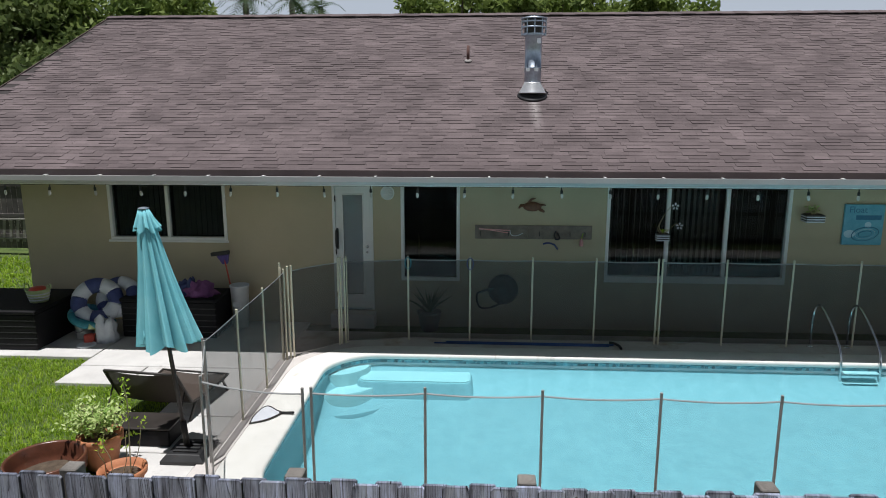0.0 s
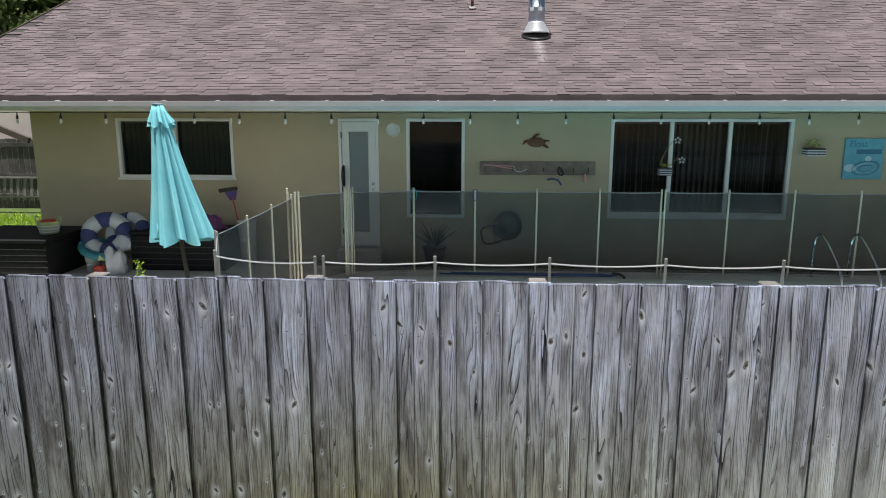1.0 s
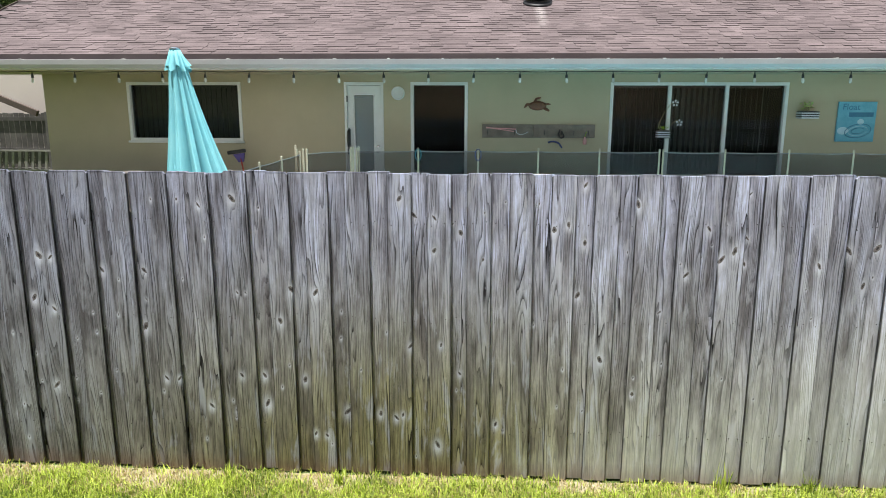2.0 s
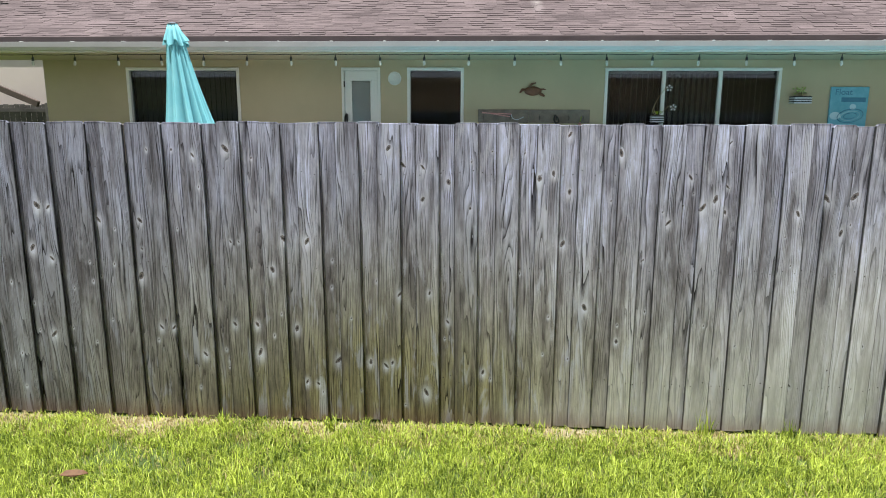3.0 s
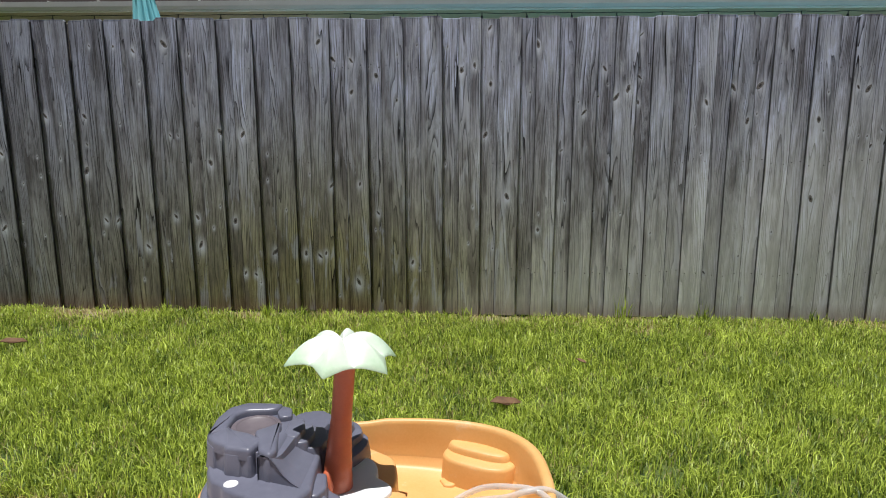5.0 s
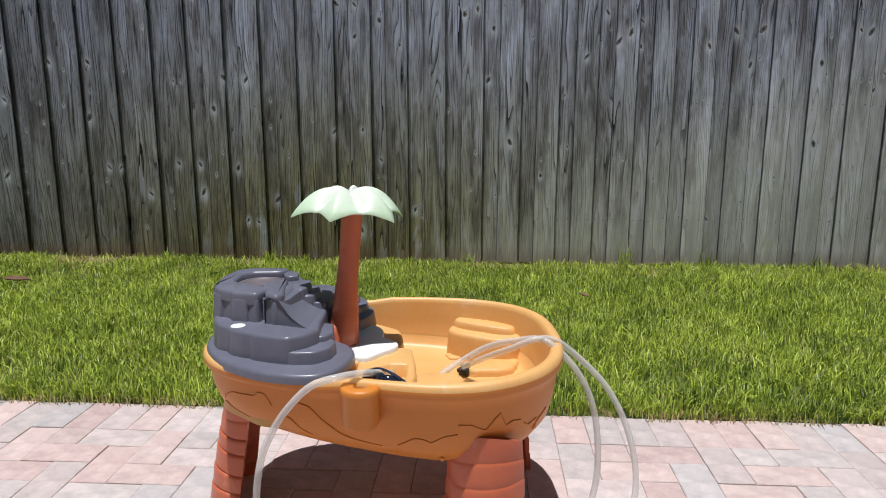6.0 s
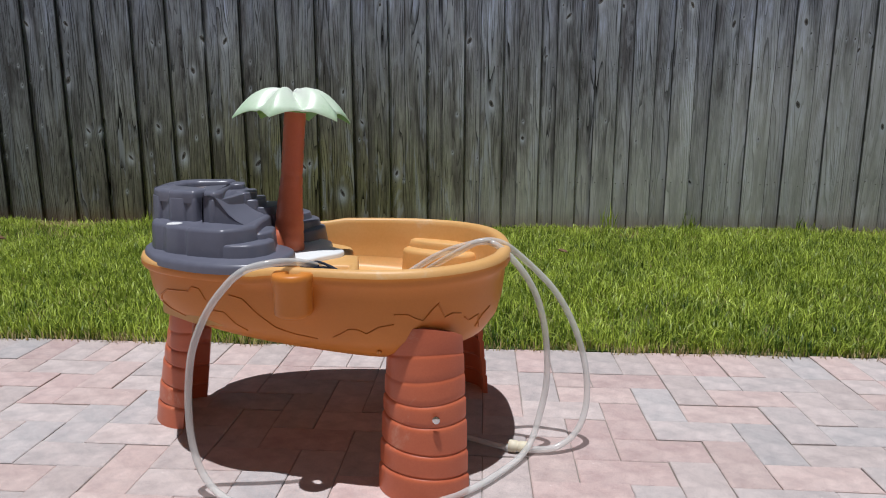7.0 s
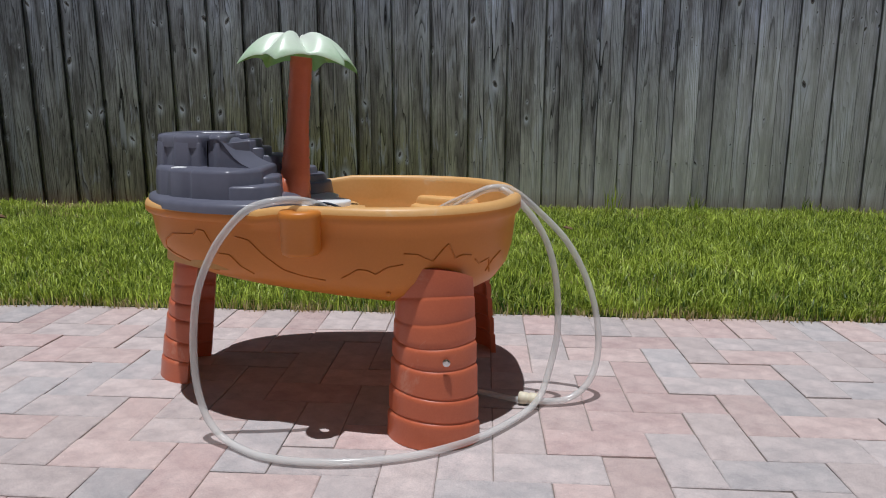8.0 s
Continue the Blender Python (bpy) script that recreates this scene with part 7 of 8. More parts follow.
agave()
for x, ma, tag in ((-0.992, TEAL, "teal"), (-0.080, NAVY, "blue")):
    r = thing("dive_ring", (x, 9.935, 1.40), tag + " cord loop hung on a fence post", "cord loop", "cord loops on the pool fence")
    part("loop", Shape().tube([(x + 0.045 * math.cos(a), 9.935, 1.515 + 0.085 * math.sin(a)) for a in [2 * math.pi * k / 20 for k in range(21)]], 0.007, 6), ma, r)


# ---- on the roof ----
def flue():
    f = thing("flue_pipe", (0.875, 11.62, roof_z(11.62)), "galvanised metal flue pipe with a louvred cap on the roof", "flue")
    x, y = 0.875, 11.62
    zb = roof_z(y)
    tilted = pose(x, y, zb, math.degrees(math.atan(SLOPE)), 0, 0)
    part("boot", Shape().lathe([(0.245, -0.01), (0.24, 0.008), (0.225, 0.014), (0.215, 0.03), (0.20, 0.045)], 32, tilted), BLACK, f, "black rubber roof boot", True)
    part("flashing", Shape().lathe([(0.222, 0.035), (0.216, 0.05), (0.14, 0.20), (0.135, 0.22)], 32, Matrix.Translation((x, y, zb))), FLASH, f, "bright metal flashing cone", True)
    part("pipe", Shape().lathe([(0.132, 0.15), (0.132, 0.45), (0.135, 0.452), (0.135, 0.47), (0.132, 0.472), (0.132, 0.98), (0.135, 0.982), (0.135, 1.0)], 32, Matrix.Translation((x, y, zb))), GALV, f, smooth=True)
    for a in range(0, 360, 60):
        part("tape", Shape().box(-0.035, 0.035, -0.1355, -0.131, 0.40, 0.46, 0.001, pose(x, y, zb, 0, 0, a + 20)), FLASH, f, "silver foil tape")
    for z in (0.86,):
        part("tape", Shape().box(-0.04, 0.04, -0.1355, -0.131, z, z + 0.09, 0.001, pose(x, y, zb, 0, 0, 34)), FLASH, f, "silver foil tape")
    cap = part("cap", Shape().lathe([(0.15, 0.99), (0.185, 1.0), (0.185, 1.03), (0.15, 1.035)], 32, Matrix.Translation((x, y, zb))), GALV, f)
    for z in (1.12, 1.21):
        part("cap_ring", Shape().lathe([(0.196, z), (0.20, z + 0.004), (0.20, z + 0.022), (0.196, z + 0.026), (0.19, z + 0.012)], 32, Matrix.Translation((x, y, zb))), GALV, cap)
    part("cap_core", Shape().lathe([(0.15, 1.0), (0.15, 1.27)], 24, Matrix.Translation((x, y, zb))), DARK_METAL, cap)
    for k in range(10):
        part("cap_bar", Shape().box(-0.008, 0.008, -0.203, -0.195, 1.0, 1.28, 0.001, pose(x, y, zb, 0, 0, 36 * k)), GALV, cap)
    part("cap_lid", Shape().lathe([(0.205, 1.265), (0.21, 1.27), (0.21, 1.285), (0.12, 1.31), (0.001, 1.315)], 32, Matrix.Translation((x, y, zb))), GALV, cap, smooth=True)
    f.matrix_basis = f.matrix_basis @ Matrix.Diagonal((1, 1, 0.93, 1))
    v = thing("vent_pipe", (-0.2, 13.15, roof_z(13.15)), "thin dark plumbing vent pipe on the roof", "vent pipe")
    part("pipe", Shape().tube([(-0.2, 13.15, roof_z(13.15) - 0.02), (-0.2, 13.15, roof_z(13.15) + 0.27)], 0.028, 14), RUSTY, v, smooth=True)
    part("collar", Shape().lathe([(0.07, 0), (0.065, 0.01), (0.032, 0.03)], 18, pose(-0.2, 13.15, roof_z(13.15), math.degrees(math.atan(SLOPE)), 0, 0)), FLASH_DULL, v, smooth=True)


FLASH = surface("bright_aluminium", (0.72, 0.73, 0.74), (0.84, 0.85, 0.86), 0.06, 0.01, 0.32, metal=0.6, relief=0.05)
FLASH_DULL = surface("dull_lead", (0.26, 0.24, 0.23), (0.34, 0.32, 0.31), 0.06, 0.01, 0.7, relief=0.1)
RUSTY = surface("rusty_pipe", (0.07, 0.035, 0.03), (0.16, 0.08, 0.065), 0.06, 0.01, 0.8, relief=0.2)
flue()


# ---- small things on the lawn ----
def dead_leaf(x, y, s, turn):
    m = pose(x, y, 0.052, 16, 8, turn)
    pts = [(-1, 0, 0.0), (-0.5, 0.34, 0.18), (0.1, 0.42, 0.12), (0.7, 0.25, 0.2), (1.1, 0, 0.05), (0.6, -0.3, 0.22), (0, -0.38, 0.1), (-0.6, -0.3, 0.2)]
    sh = Shape().loft([[(a * s, b * s, c * s + dz) for a, b, c in pts] for dz in (0, 0.0015)], m=m)
    ob = solid("fallen_leaf", sh, DEAD_LEAF)
    tagged(ob, "curled brown fallen leaf on the grass", "leaf", "fallen leaves on the lawn")


dead_leaf(0.64, 1.80, 0.072, 15)
dead_leaf(-2.09, 2.46, 0.068, 25)
dead_leaf(1.05, 2.35, 0.03, -40)


# ---- beyond the garden ----
def tree(name, x, y, z, trunk_h, cx, cz, r, leaves, size, material, seed, label, category="tree", clumps=26):
    rr = random.Random(seed)
    t = thing(name, (x, y, z), label, category, "trees behind the house")
    limbs = Shape().tube(sweep([(x, y, z - 0.1), (x + 0.1, y, z + trunk_h * 0.5), (x - 0.05, y + 0.1, z + trunk_h)]), [0.22 - 0.006 * k for k in range(17)], 10)
    centres = []
    for k in range(clumps):
        d = Vector((rr.gauss(0, 1), rr.gauss(0, 1), rr.gauss(0, 1))).normalized()
        q = rr.uniform(0.35, 1.0)
        c = Vector((cx + d.x * r[0] * q, y + d.y * r[1] * q, cz + d.z * r[2] * q))
        centres.append((c, rr.uniform(0.22, 0.38) * min(r)))
        a = Vector((x, y, z + trunk_h))
        limbs.tube([a, a.lerp(c, 0.5) + Vector((0, 0, 0.25)), c], [0.09, 0.055, 0.02], 6)
    part("trunk", limbs, BARK, t)
    npr = np.random.default_rng(seed)
    per = leaves // clumps
    V, F = [], []
    for c, cr in centres:
        d = npr.normal(0, 1, (per, 3))
        d /= np.linalg.norm(d, axis=1)[:, None]
        p = np.array(c) + d * cr * npr.uniform(0.35, 1.25, (per, 1)) * np.array([1.25, 1.25, 0.8])
        a = npr.normal(0, 1, (per, 3))
        a /= np.linalg.norm(a, axis=1)[:, None]
        b = np.cross(a, npr.normal(0, 1, (per, 3)))
        b /= np.linalg.norm(b, axis=1)[:, None]
        s = size * npr.uniform(0.6, 1.3, (per, 1))
        quad = np.stack([p - a * s, p + b * s * 0.42, p + a * s, p - b * s * 0.42], 1)
        V.append(quad.reshape(-1, 3))
    v = np.concatenate(V)
    s = Shape()
    s.v = [tuple(q) for q in v.tolist()]
    s.f = [(i, i + 1, i + 2, i + 3) for i in range(0, len(s.v), 4)]
    part("crown", s, material, t)["kind"] = "stuff"


G = GARDEN_Z
tree("tree", -16.6, 24.2, G, 3.4, -16.5, 6.0, (3.8, 2.6, 2.9), 15000, 0.16, LEAF_DARK, 31, "dense dark green broadleaf tree", clumps=46)
tree("tree", -11.6, 25.0, G, 3.4, -12.2, 6.0, (2.7, 2.4, 2.5), 13000, 0.16, LEAF_LIGHT, 32, "green broadleaf tree behind the roof", clumps=40)
tree("tree", -18.5, 26.0, G, 3.5, -18.5, 6.6, (4.0, 3.0, 3.0), 11000, 0.19, LEAF_DARK, 33, "large dark broadleaf tree", clumps=40)
tree("tree", -14.6, 23.2, G, 2.6, -14.8, 4.6, (2.5, 1.8, 2.3), 9000, 0.13, LEAF_DARK, 37, "dense dark shrub-like tree by the side fence", clumps=34)
tree("tree", -1.0, 27.0, G, 3.6, -0.6, 6.6, (3.0, 2.4, 1.5), 9000, 0.15, LEAF_LIGHT, 34, "leafy tree with crown above the ridge", clumps=40)
tree("tree", 3.0, 27.5, G, 3.6, 3.0, 6.9, (2.9, 2.4, 1.55), 9000, 0.15, LEAF_LIGHT, 35, "leafy tree with crown above the ridge", clumps=40)
tree("tree", 6.4, 28.0, G, 3.6, 6.5, 6.7, (2.4, 2.2, 1.45), 7500, 0.15, LEAF_LIGHT, 36, "leafy tree with crown above the ridge", clumps=34)


def palm(x, y, h, seed):
    rr = random.Random(seed)
    p = thing("palm_tree", (x, y, G), "tall palm tree with drooping fronds", "palm tree", "palms behind the house")
    part("trunk", Shape().tube([(x, y, G - 0.1), (x + 0.1, y, G + h * 0.5), (x, y, G + h)], [0.2, 0.15, 0.12], 10), BARK, p)
    for k in range(17):
        a, el = rr.uniform(0, 6.28), rr.uniform(-0.5, 1.1)
        L = rr.uniform(1.1, 1.7)
        s = Shape()
        prev = None
        for i in range(12):
            u = i / 11
            d = L * u
            pt = Vector((x + math.cos(a) * d * math.cos(el), y + math.sin(a) * d * math.cos(el), G + h + 0.1 + d * math.sin(el) - 0.75 * d * d / L))
            if prev is not None:
                side = Vector((-math.sin(a), math.cos(a), 0))
                for sg in (-1, 1):
                    w = 0.32 * math.sin(math.pi * min(1, u + 0.12)) + 0.06
                    tip = pt + side * sg * w + Vector((math.cos(a) * 0.15, math.sin(a) * 0.15, -0.22 * w - 0.05))
                    s.add([prev, prev.lerp(pt, 0.55), tip], [(0, 1, 2)])
            prev = pt
        part("frond", s, FROND, p)


palm(-9.9, 30.0, 7.75, 3)
palm(-8.2, 31.0, 7.95, 4)
palm(-7.4, 33.0, 7.9, 6)


def neighbour():
    h = thing("neighbour_house", (-15, 21, G), "pinkish stucco neighbouring house behind a fence", "house")
    part("wall", Shape().box(-22, -10.2, 17.5, 17.7, 0.1, 3.3), PINK_WALL, h)
    part("wall", Shape().box(-22, -10.2, 20.3, 20.5, 0.1, 3.3), PINK_WALL, h)
    part("wall", Shape().box(-10.4, -10.2, 17.7, 20.3, 0.1, 3.3), PINK_WALL, h)
    part("roof", Shape().loft([[(x, 17.46, 3.40), (x, 19.0, 4.05), (x, 20.6, 3.40), (x, 20.6, 3.305), (x, 19.0, 3.95), (x, 17.46, 3.305)] for x in (-22.5, -9.7)]), GALV, h, "pale metal roof")
    # wooden privacy fence and a low picket gate between the gardens
    f = thing("side_fence", (-11.5, 16.5, G), "weathered wooden side fence behind the house", "fence", kind="structure")
    x = -17.0
    rr = random.Random(3)
    k = 0
    while x < -8.0:
        part("board", Shape().box(x, x + 0.135, 16.6, 16.618, G, 2.02 + rr.uniform(-0.015, 0.015), 0.004), DARK_WOOD, f)
        x += 0.145
    for z in (0.6, 1.1, 1.88):
        part("rail", Shape().box(-17, -8, 16.56, 16.598, z - 0.05, z + 0.05, 0.003), DARK_WOOD, f)
    for x in (-15.6, -13.2, -11.05, -8.6):
        part("post", Shape().box(x, x + 0.1, 16.50, 16.598, G, 2.06, 0.004), DARK_WOOD, f)
    g = thing("picket_rail", (-11.5, 15.9, G), "low weathered picket rail in front of the side fence", "picket fence", kind="structure")
    for z in (0.66, 1.13):
        part("rail", Shape().box(-14.5, -8.6, 15.84, 15.87, z - 0.02, z + 0.02, 0.003), PALE_WOOD, g)
    x = -14.4
    while x < -8.6:
        part("slat", Shape().box(-0.035, 0.035, 0, 0.014, 0.58, 1.11, 0.003, pose(x, 15.872, 0, 0, 7, 0)), PALE_WOOD, g)
        x += 0.17
    b = thing("timber_brace", (-11.3, 15.2, 2.2), "dark brown sloping timber of a lean-to roof", "timber", kind="structure")
    part("beam", Shape().box(-2.4, 0.0, -0.05, 0.05, -0.07, 0.07, 0.006, pose(-10.62, 15.6, 2.03, 0, 22.0, 0)), BROWN_WOOD, b)
    part("post", Shape().box(-12.72, -12.6, 15.55, 15.65, G, 2.85, 0.004), BROWN_WOOD, b)


PALE_WOOD = surface("pale_weathered_wood", (0.17, 0.16, 0.145), (0.30, 0.285, 0.26), 0.15, 0.012, 0.85, relief=0.3)
neighbour()


# ---- grass ----
def blades(name, x0, x1, y0, y1, z, count, tall, wide, material, seed, label, edge=None, bare=None):
    r = np.random.default_rng(seed)
    x, y = r.uniform(x0, x1, count), r.uniform(y0, y1, count)
    # clumps: pull blades towards tuft centres
    tx, ty = r.uniform(x0, x1, count // 14), r.uniform(y0, y1, count // 14)
    pick = r.integers(0, len(tx), count)
    pull = r.uniform(0, 1, count) < 0.55
    x = np.where(pull, tx[pick] + r.normal(0, 0.022, count), x)
    y = np.where(pull, ty[pick] + r.normal(0, 0.022, count), y)
    keep = (x > x0) & (x < x1) & (y > y0) & (y < y1)
    patch = np.array([noise.noise(Vector((a * 1.7, b * 1.7, seed))) for a, b in zip(x, y)])
    if bare is not None:
        keep &= bare(x, y, patch, r)
    x, y, patch = x[keep], y[keep], patch[keep]
    n = len(x)
    h = tall * r.uniform(0.45, 1.15, n) * (1 + 0.35 * patch)
    if edge is not None:
        h *= edge(x, y)
    w = wide * r.uniform(0.6, 1.2, n)
    a = r.uniform(0, 2 * np.pi, n)
    lean = r.uniform(0.08, 1.05, n) * h
    la = a + np.pi / 2 + r.normal(0, 0.5, n)
    cx, cy, lx, ly = np.cos(a) * w / 2, np.sin(a) * w / 2, np.cos(la) * lean, np.sin(la) * lean
    v = np.empty((n, 5, 3))
    v[:, 0] = np.stack([x - cx, y - cy, np.full(n, z - 0.005)], 1)
    v[:, 1] = np.stack([x + cx, y + cy, np.full(n, z - 0.005)], 1)
    v[:, 2] = np.stack([x + cx * 0.85 + lx * 0.35, y + cy * 0.85 + ly * 0.35, z + h * 0.62], 1)
    v[:, 3] = np.stack([x - cx * 0.85 + lx * 0.35, y - cy * 0.85 + ly * 0.35, z + h * 0.62], 1)
    v[:, 4] = np.stack([x + lx, y + ly, z + h * (1 - 0.30 * np.minimum(lean / h, 1.2) ** 2)], 1)
    base = np.arange(n)[:, None] * 5
    quads = (base + np.array([0, 1, 2, 3])).ravel()
    tris = (base + np.array([3, 2, 4])).ravel()
    me = bpy.data.meshes.new(name)
    me.vertices.add(n * 5)
    me.vertices.foreach_set("co", v.ravel())
    me.loops.add(n * 7)
    loops = np.empty((n, 7), dtype=np.int32)
    loops[:, :4], loops[:, 4:] = quads.reshape(n, 4), tris.reshape(n, 3)
    me.loops.foreach_set("vertex_index", loops.ravel())
    me.polygons.add(n * 2)
    starts = np.empty((n, 2), dtype=np.int32)
    starts[:, 0], starts[:, 1] = np.arange(n) * 7, np.arange(n) * 7 + 4
    me.polygons.foreach_set("loop_start", starts.ravel())
    me.update(calc_edges=True)
    me.validate()
    me.materials.append(material)
    return tagged(new(name, me), label, "grass", kind="stuff")


def thin_by_fence(x, y, patch, r):
    reach = np.array([0.035 + 0.25 * max(0, noise.noise(Vector((a * 2.3, 4.1, 0.6))) + 0.25) for a in x])
    d = np.clip((3.25 - reach - y) / 0.10 + 0.5, 0, 1)
    worn = np.array([noise.noise(Vector((a * 3.1, b * 3.1, 9.4))) for a, b in zip(x, y)])
    return (r.uniform(0, 1, len(x)) < np.clip(0.24 + d, 0.05, 1)) & ((worn < 0.42) | (r.uniform(0, 1, len(x)) < 0.35))


blades("lawn", -3.6, 4.3, 1.0, 3.24, LAWN_Z, 230000, 0.066, 0.0048, GRASS, 3, "sunlit green lawn grass in front of the fence", bare=thin_by_fence)
blades("lawn_edge", -3.0, 3.6, 0.985, 1.06, LAWN_Z, 5000, 0.05, 0.004, GRASS, 8, "ragged lawn edge along the pavers")
blades("dry_grass", -3.6, 4.3, 1.0, 3.24, LAWN_Z, 26000, 0.046, 0.0035, STRAW, 4, "dry straw among the lawn grass")
blades("dry_edge", -3.6, 4.3, 2.95, 3.245, LAWN_Z, 26000, 0.034, 0.006, STRAW, 5, "dry straw along the foot of the fence")
blades("dry_border", -3.6, 4.2, 0.965, 1.07, LAWN_Z, 7000, 0.030, 0.0035, STRAW, 9, "dry ragged grass bits where the lawn meets the pavers")
blades("garden_lawn", -10.5, -3.62, 5.0, 9.0, GARDEN_Z, 80000, 0.062, 0.008, GRASS_IN, 6, "bright green garden lawn beside the patio", bare=lambda x, y, p, r: ~(((x > -5.4) & (y > 8.06)) | ((x > -5.4) & (y > 8.66)) | (y > 8.98)))
blades("side_lawn", -14.0, -7.4, 9.0, 15.5, GARDEN_Z, 26000, 0.09, 0.016, GRASS_IN, 7, "bright green lawn at the side of the house")


def debris_strip():
    """Sandy ground with bits of straw along the foot of the fence."""
    s, rr = Shape(), random.Random(14)
    rows = []
    for i in range(171):
        x = -4.2 + 0.05 * i
        w = 0.11 + 0.26 * max(0, noise.noise(Vector((x * 2.3, 4.1, 0.6))) + 0.25) + 0.03 * noise.noise(Vector((x * 11, 2.0, 0)))
        rows.append([(x, 3.245 - w * t, LAWN_Z + 0.012 * (1 - t) ** 0.7 + (0.004 * noise.noise(Vector((x * 9, t * 5, 1))) if t < 1 else -0.006)) for t in (0, 0.2, 0.4, 0.6, 0.8, 1.0)])
    s.loft(rows, False, False, loop=False)
    s.f = [q[::-1] for q in s.f]
    tagged(solid("debris_strip", s, SAND, True), "pale sandy soil and dry debris along the fence", "soil", kind="structure")
    # weeds that grow up against the boards
    for wx, wy, tall in ((-1.55, 3.17, 0.12), (-0.86, 3.14, 0.13), (0.42, 3.19, 0.10), (1.42, 3.18, 0.20), (1.92, 3.17, 0.17), (2.6, 3.15, 0.14)):
        q = thing("weed", (wx, wy, LAWN_Z), "tuft of tall green weed at the fence foot", "weed", "weeds at the fence")
        t = Shape()
        for k in range(26):
            a, h, l = rr.uniform(0, 6.283), tall * rr.uniform(0.45, 1.0), rr.uniform(0.01, 0.07)
            bx, by = wx + rr.gauss(0, 0.022), min(3.235, wy + rr.gauss(0, 0.015))
            ux, uy = math.cos(a), math.sin(a)
            w = rr.uniform(0.002, 0.004)
            ey = min(3.24, by + uy * l)
            t.add([(bx - uy * w, by + ux * w, 0), (bx + uy * w, by - ux * w, 0), (bx + ux * l * 0.4 + uy * w, min(3.24, by + uy * l * 0.4 - ux * w), h * 0.6), (bx + ux * l * 0.4 - uy * w, min(3.24, by + uy * l * 0.4 + ux * w), h * 0.6), (bx + ux * l, ey, h)], [(0, 1, 2, 3), (3, 2, 4)])
        part("leaves", t, GRASS, q)["kind"] = "stuff"


debris_strip()


# ---- many small pieces: pickets, pavers, shingles ----
def picket_mesh(name, w, h, ear, cup):
    s = Shape()
    t, c = 0.016, 0.0025
    out = [(-w / 2, 0), (w / 2, 0), (w / 2, h - ear), (w / 2 - ear, h), (-w / 2 + ear, h), (-w / 2, h - ear)]
    ins = [(-w / 2 + c, c), (w / 2 - c, c), (w / 2 - c, h - ear - c * 0.5), (w / 2 - ear - c * 0.5, h - c), (-w / 2 + ear + c * 0.5, h - c), (-w / 2 + c, h - ear - c * 0.5)]
    s.loft([[(x, t, z) for x, z in out], [(x, c, z) for x, z in out], [(x, 0, z) for x, z in ins]])
    s.f = [q[::-1] for q in s.f]
    me = s.mesh(name)
    me.materials.append(FENCE_WOOD)
    return me


# knots that stand out on the boards: places along and up the fence, in centimetres
SMALL_KNOTS = [(-198, 172), (-194, 172), (-180, 172), (-146, 117), (-141, 117), (-203, 111), (-1, 139), (147, 178), (194, 32)]
KNOTS = [(-258, 137), (-259, 105), (-166, 169), (-203, 129), (-193, 62), (-185, 62), (-166, 45), (-151, 40), (-146, 65), (-102, 28), (-95, 27), (-133, 64), (-49, 174), (-41, 164), (-29, 144), (-43, 86),
         (-25, 87), (-62, 41), (-52, 40), (-48, 42), (-29, 163), (8, 36), (-14, 154), (-14, 68), (56, 182), (57, 149), (88, 59), (47, 160), (126, 158), (147, 153), (147, 138), (275, 147)]
LARGE_KNOTS = [(-273, 111), (-265, 138), (-263, 56), (-229, 129), (-146, 173), (-205, 94), (-121, 100), (-113, 119), (-99, 118), (-108, 62), (-132, 46), (-82, 42), (-54, 136), (-46, 142), (-27, 23), (54, 118), (68, 80), (85, 172),
               (39, 157), (133, 141), (140, 146), (202, 147), (219, 148), (187, 138), (254, 128), (254, 80), (114, 132), (212, 127), (281, 146)]
known = [(x / 100, z / 100, r) for row, r in ((SMALL_KNOTS, 0.0055), (KNOTS, 0.0088), (LARGE_KNOTS, 0.0120)) for x, z in row]


def knotty(ob, m, found, rng):
    """Writes four knots on a picket: those found on it, and elsewhere a few small ones of its own."""
    spots = []
    for x, z, r in found[:4]:
        p = m.inverted() @ Vector((x, FENCE_Y, z))
        spots.append((p.x, p.z, r * rng.uniform(0.85, 1.2)))
    for _ in range(4 - len(spots)):
        seen = -2.9 < m.translation.x < 2.9
        size = rng.choice((0, 0, 0.0035, 0.0045)) if seen else rng.choice((0, 0.005, 0.008, 0.011))
        spots.append((rng.uniform(-0.055, 0.055), rng.uniform(0.1, 1.75) if size else -9.0, size))
    for k, spot in enumerate(spots):
        ob["knot_%d" % (k + 1)] = spot


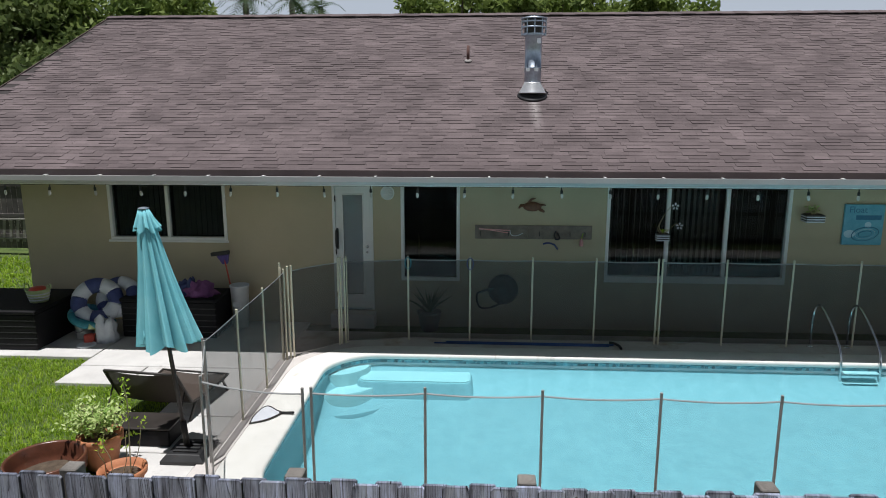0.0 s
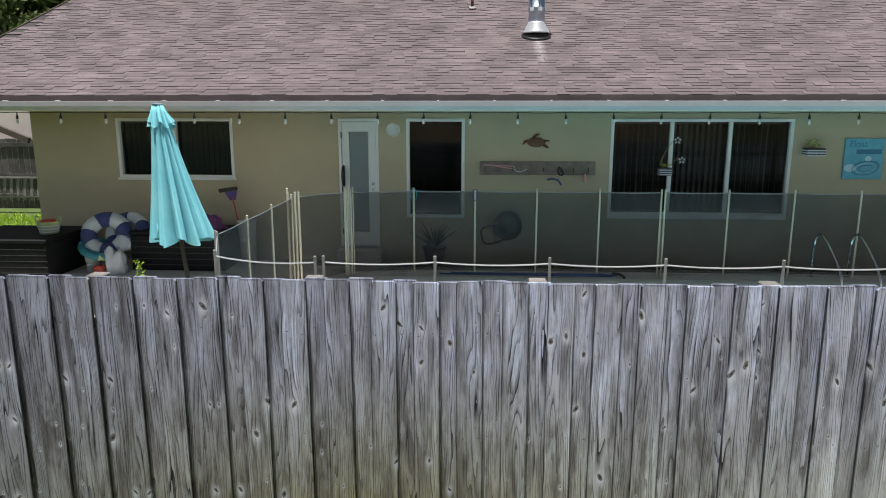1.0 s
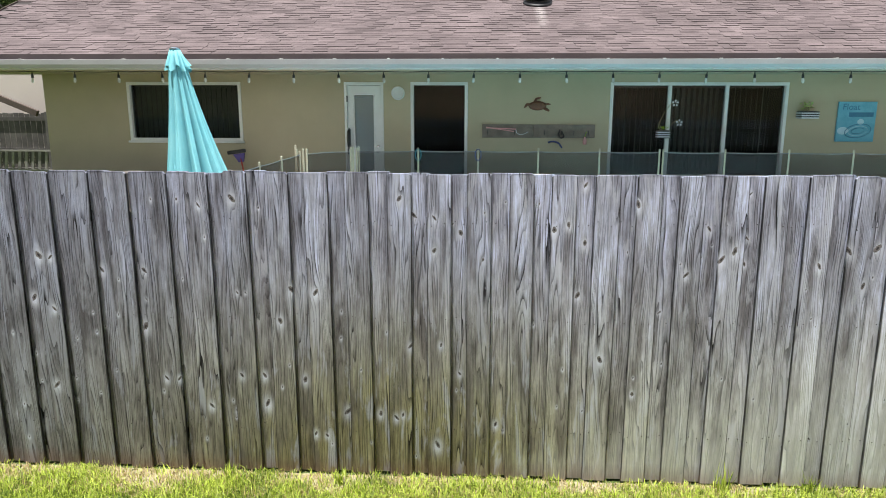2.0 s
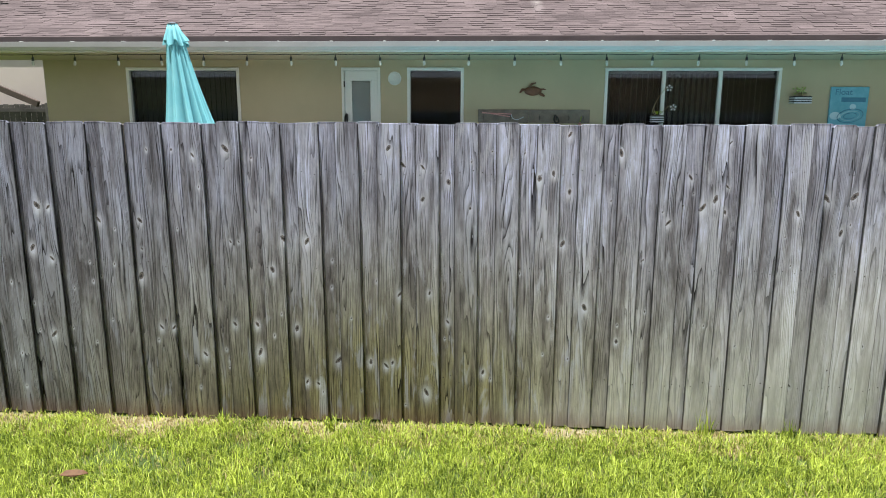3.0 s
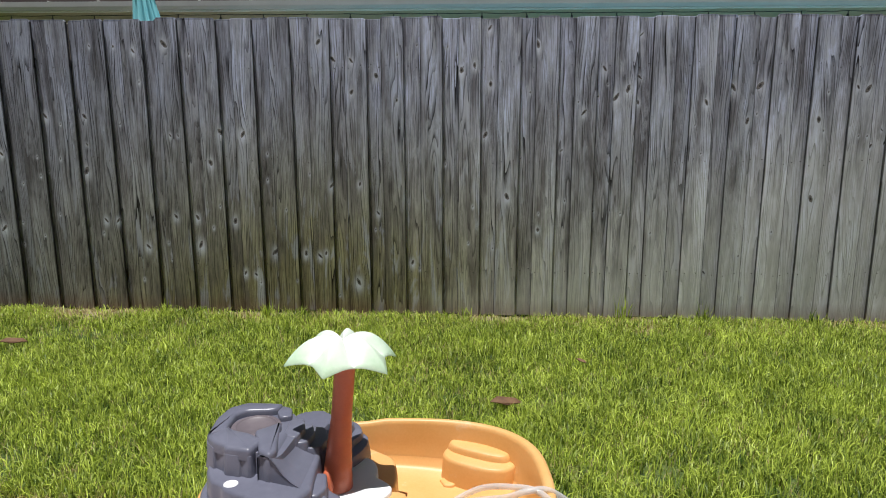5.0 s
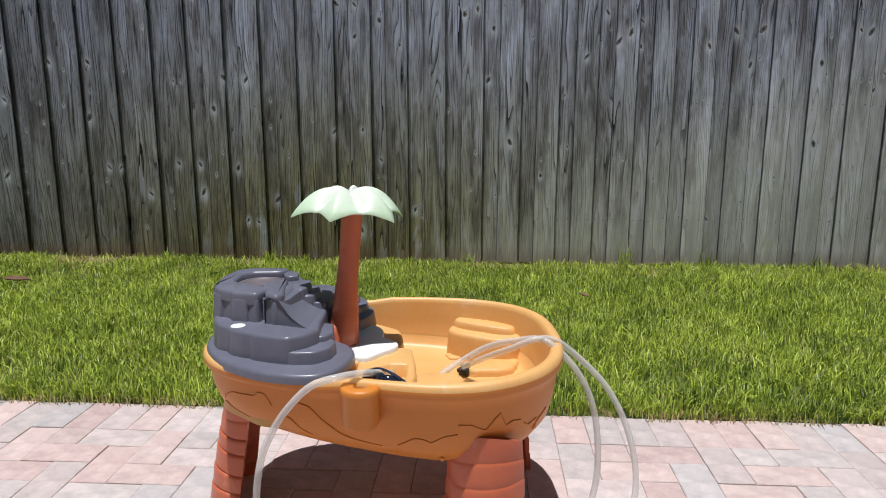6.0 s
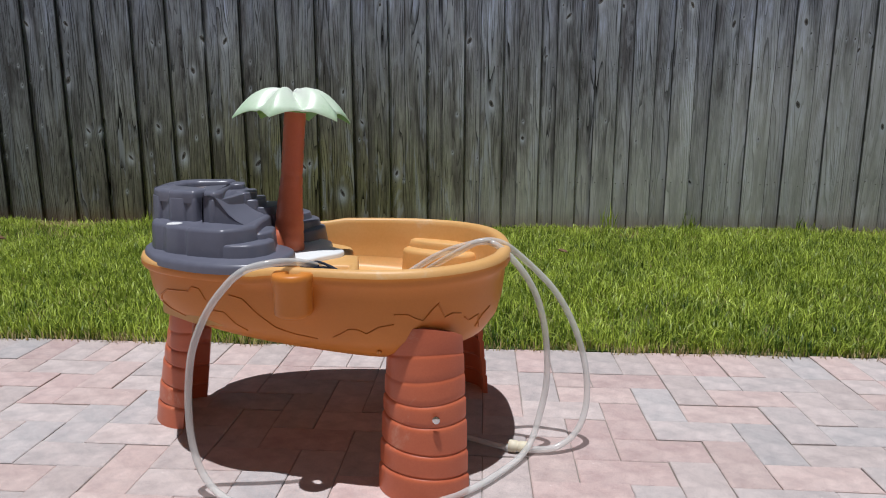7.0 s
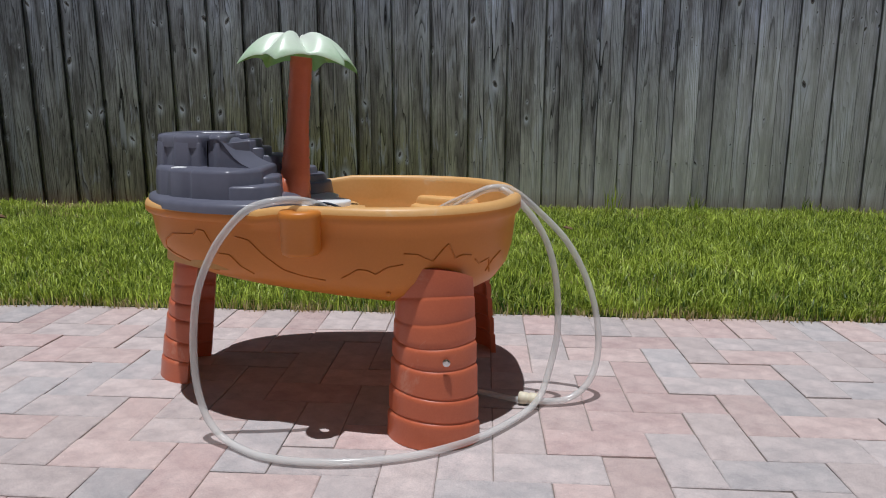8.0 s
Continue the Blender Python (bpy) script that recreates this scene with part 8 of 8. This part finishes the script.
rng = random.Random(11)
fronts = [picket_mesh("picket_front", w, h, e, 0) for w, h, e in ((0.140, 1.862, 0.014), (0.139, 1.866, 0.017), (0.141, 1.859, 0.012), (0.140, 1.864, 0.015))]
backs = [picket_mesh("picket_back", w, h, e, 0) for w, h, e in ((0.136, 1.864, 0.009), (0.139, 1.868, 0.010), (0.140, 1.860, 0.012))]
nails = Shape()
for k in range(-45, 48):
    x = -0.66 + 0.2347 * k
    lean = rng.uniform(-0.35, 0.15)
    z = 0.022 + rng.uniform(-0.006, 0.004)
    m = pose(x - 0.07, FENCE_Y + rng.uniform(-0.001, 0.002), z, rng.uniform(-0.15, 0.15), lean, rng.uniform(-0.6, 0.6))
    knotty(piece("picket", rng.choice(fronts), fence, m), m, [q for q in known if abs(q[0] - x + 0.07) < 0.07], rng)
    m = pose(x + 0.047 + rng.uniform(-0.008, 0.008), FENCE_Y + 0.032, z - 0.004, 0, rng.uniform(-0.2, 0.2), 0)
    knotty(piece("picket", rng.choice(backs), fence, m), m, [q for q in known if abs(q[0] - x - 0.0475) < 0.0475], rng)
    if -16 < k < 20:
        for zz in (0.32, 1.02, 1.60):
            for dx in (-0.11, -0.035, 0.02, 0.075):
                yy = FENCE_Y - 0.0006 if dx < 0 else FENCE_Y + 0.0311
                nails.lathe([(0.0032, 0), (0.0032, 0.0015)], 6, pose(x + dx + rng.uniform(-0.008, 0.008), yy + 0.0006, zz + rng.uniform(-0.02, 0.02), 90))
part("nail_heads", nails, DARK_METAL, fence)["kind"] = "stuff"

# pavers: herringbone with a soldier row along the lawn
U, PAVE_X, PAVE_Y = 0.1034, 1.0605, 0.181
patio = thing("patio", (0.6, 0, 0), "pink and grey concrete paver patio in herringbone", "patio", kind="structure")
part("bedding", Shape().box(-9, 9, -4.19, 0.994, -0.07, -0.0035), JOINT_SAND, patio)


def paver_shape(s, w, d, m, rng=None):
    g, c, h = 0.0008, 0.0022, 0.05
    x, y = w / 2 - g, d / 2 - g
    v = [(sx * x, sy * y, -h) for sx, sy in ((-1, -1), (1, -1), (1, 1), (-1, 1))]
    v += [(sx * x, sy * y, -c * 0.8) for sx, sy in ((-1, -1), (1, -1), (1, 1), (-1, 1))]
    v += [(sx * (x - c), sy * (y - c), 0) for sx, sy in ((-1, -1), (1, -1), (1, 1), (-1, 1))]
    f = [(a, (a + 1) % 4, 4 + (a + 1) % 4, 4 + a) for a in range(4)] + [(4 + a, 4 + (a + 1) % 4, 8 + (a + 1) % 4, 8 + a) for a in range(4)] + [(8, 9, 10, 11)]
    s.add(v, f, m)


paver_meshes = {}
for (w, d) in ((2 * U, U), (U, 2 * U), (U, U), (U, 0.1916)):
    for i, ma in enumerate(PAVER_TONES):
        s = Shape()
        paver_shape(s, w, d, None)
        me = s.mesh("paver")
        me.materials.append(ma)
        paver_meshes[w, d, i] = me


def tone(x, y, r):
    drift = noise.noise(Vector((x * 2.1, y * 2.1, 3.7)))
    pinkish = r.random() + 0.5 * drift
    if pinkish > 0.52:
        return r.choice((0, 0, 1))
    return r.choice((2, 3, 2, 4, 4))


pr = random.Random(5)
places = []
for j in range(-42, 6):
    for i in range(-50, 50):
        d = (i - j + 2) % 4
        x, y = PAVE_X + U * i, PAVE_Y + U * j
        if d == 0:
            places.append((x + U, y + U / 2, 2 * U, U))
        elif d == 3:
            if j < 5:
                places.append((x + U / 2, y + U, U, 2 * U))
            else:
                places.append((x + U / 2, y + U / 2, U, U))
        elif d == 2 and j == -42:
            places.append((x + U / 2, y + U / 2, U, U))
for i in range(-50, 50):
    places.append((PAVE_X + U * (i + 0.5), PAVE_Y + 6 * U + 0.0958, U, 0.1916))
far = {i: Shape() for i in range(len(PAVER_TONES))}
for x, y, w, d in places:
    k = tone(x, y, pr)
    m = pose(x, y, pr.uniform(-0.0022, 0.0018), pr.uniform(-0.6, 0.6), pr.uniform(-0.5, 0.5), pr.uniform(-0.5, 0.5))
    if -1.15 < x < 2.45 and y > -0.32:
        piece("paver", paver_meshes[w, d, k], patio, m)
    else:
        paver_shape(far[k], w, d, m)
for k, s in far.items():
    part("more_pavers", s, PAVER_TONES[k], patio)["kind"] = "stuff"

# shingles: courses of tabs of two thicknesses
sr = random.Random(21)
rest, near_shingles = Shape(), []
run = math.hypot(1, SLOPE)
tilt = math.degrees(math.atan(SLOPE))
length = (RIDGE_Y - EAVE_Y) * run
course = 0.104
tab_meshes = {}


def tab(s, w, thick, m):
    """One tab: a thin wedge, thick at its lower edge."""
    v = [(0, 0, 0), (w, 0, 0), (w, 0, thick), (0, 0, thick), (0, 0.15, 0), (w, 0.15, 0), (w, 0.15, 0.0015), (0, 0.15, 0.0015)]
    s.add(v, [(0, 1, 2, 3), (3, 2, 6, 7), (1, 5, 6, 2), (0, 3, 7, 4)], m)


def butts(me):
    """Paints the lower edge of each tab dark, for the shadow line it casts."""
    me.materials.append(SHINGLE_DARK)
    me.polygons.foreach_set("material_index", [1 if i % 4 == 0 else 0 for i in range(len(me.polygons))])


for w in (0.17, 0.21, 0.26, 0.32, 0.40):
    for thick in (0.005, 0.0115):
        s = Shape()
        tab(s, w - 0.003, thick, None)
        me = s.mesh("shingle")
        me.materials.append(SHINGLE)
        butts(me)
        tab_meshes[w, thick] = me
rows = int(length / course)
for r in range(rows + 1):
    d = -0.02 + r * course
    x = RAKE_X0 + sr.uniform(-0.25, 0)
    raised = True
    while x < RAKE_X1:
        w = sr.choice((0.17, 0.21, 0.26, 0.32, 0.40))
        raised = not raised if sr.random() < 0.8 else raised
        thick = 0.0115 if raised else 0.005
        y = EAVE_Y + d / run
        m = pose(x, y, roof_z(y) - 0.024 + 0.0015, tilt, 0, 0)
        if RAKE_X0 - 0.01 < x < RAKE_X1 - w:
            if r < 4 and -5.6 < x < 6.6 and len(near_shingles) < 300:
                near_shingles.append(piece("shingle", tab_meshes[w, thick], roof, m))
            else:
                tab(rest, w - 0.003, thick, m)
        x += w
more = part("more_shingles", rest, SHINGLE, roof)
more["kind"] = "stuff"
butts(more.data)
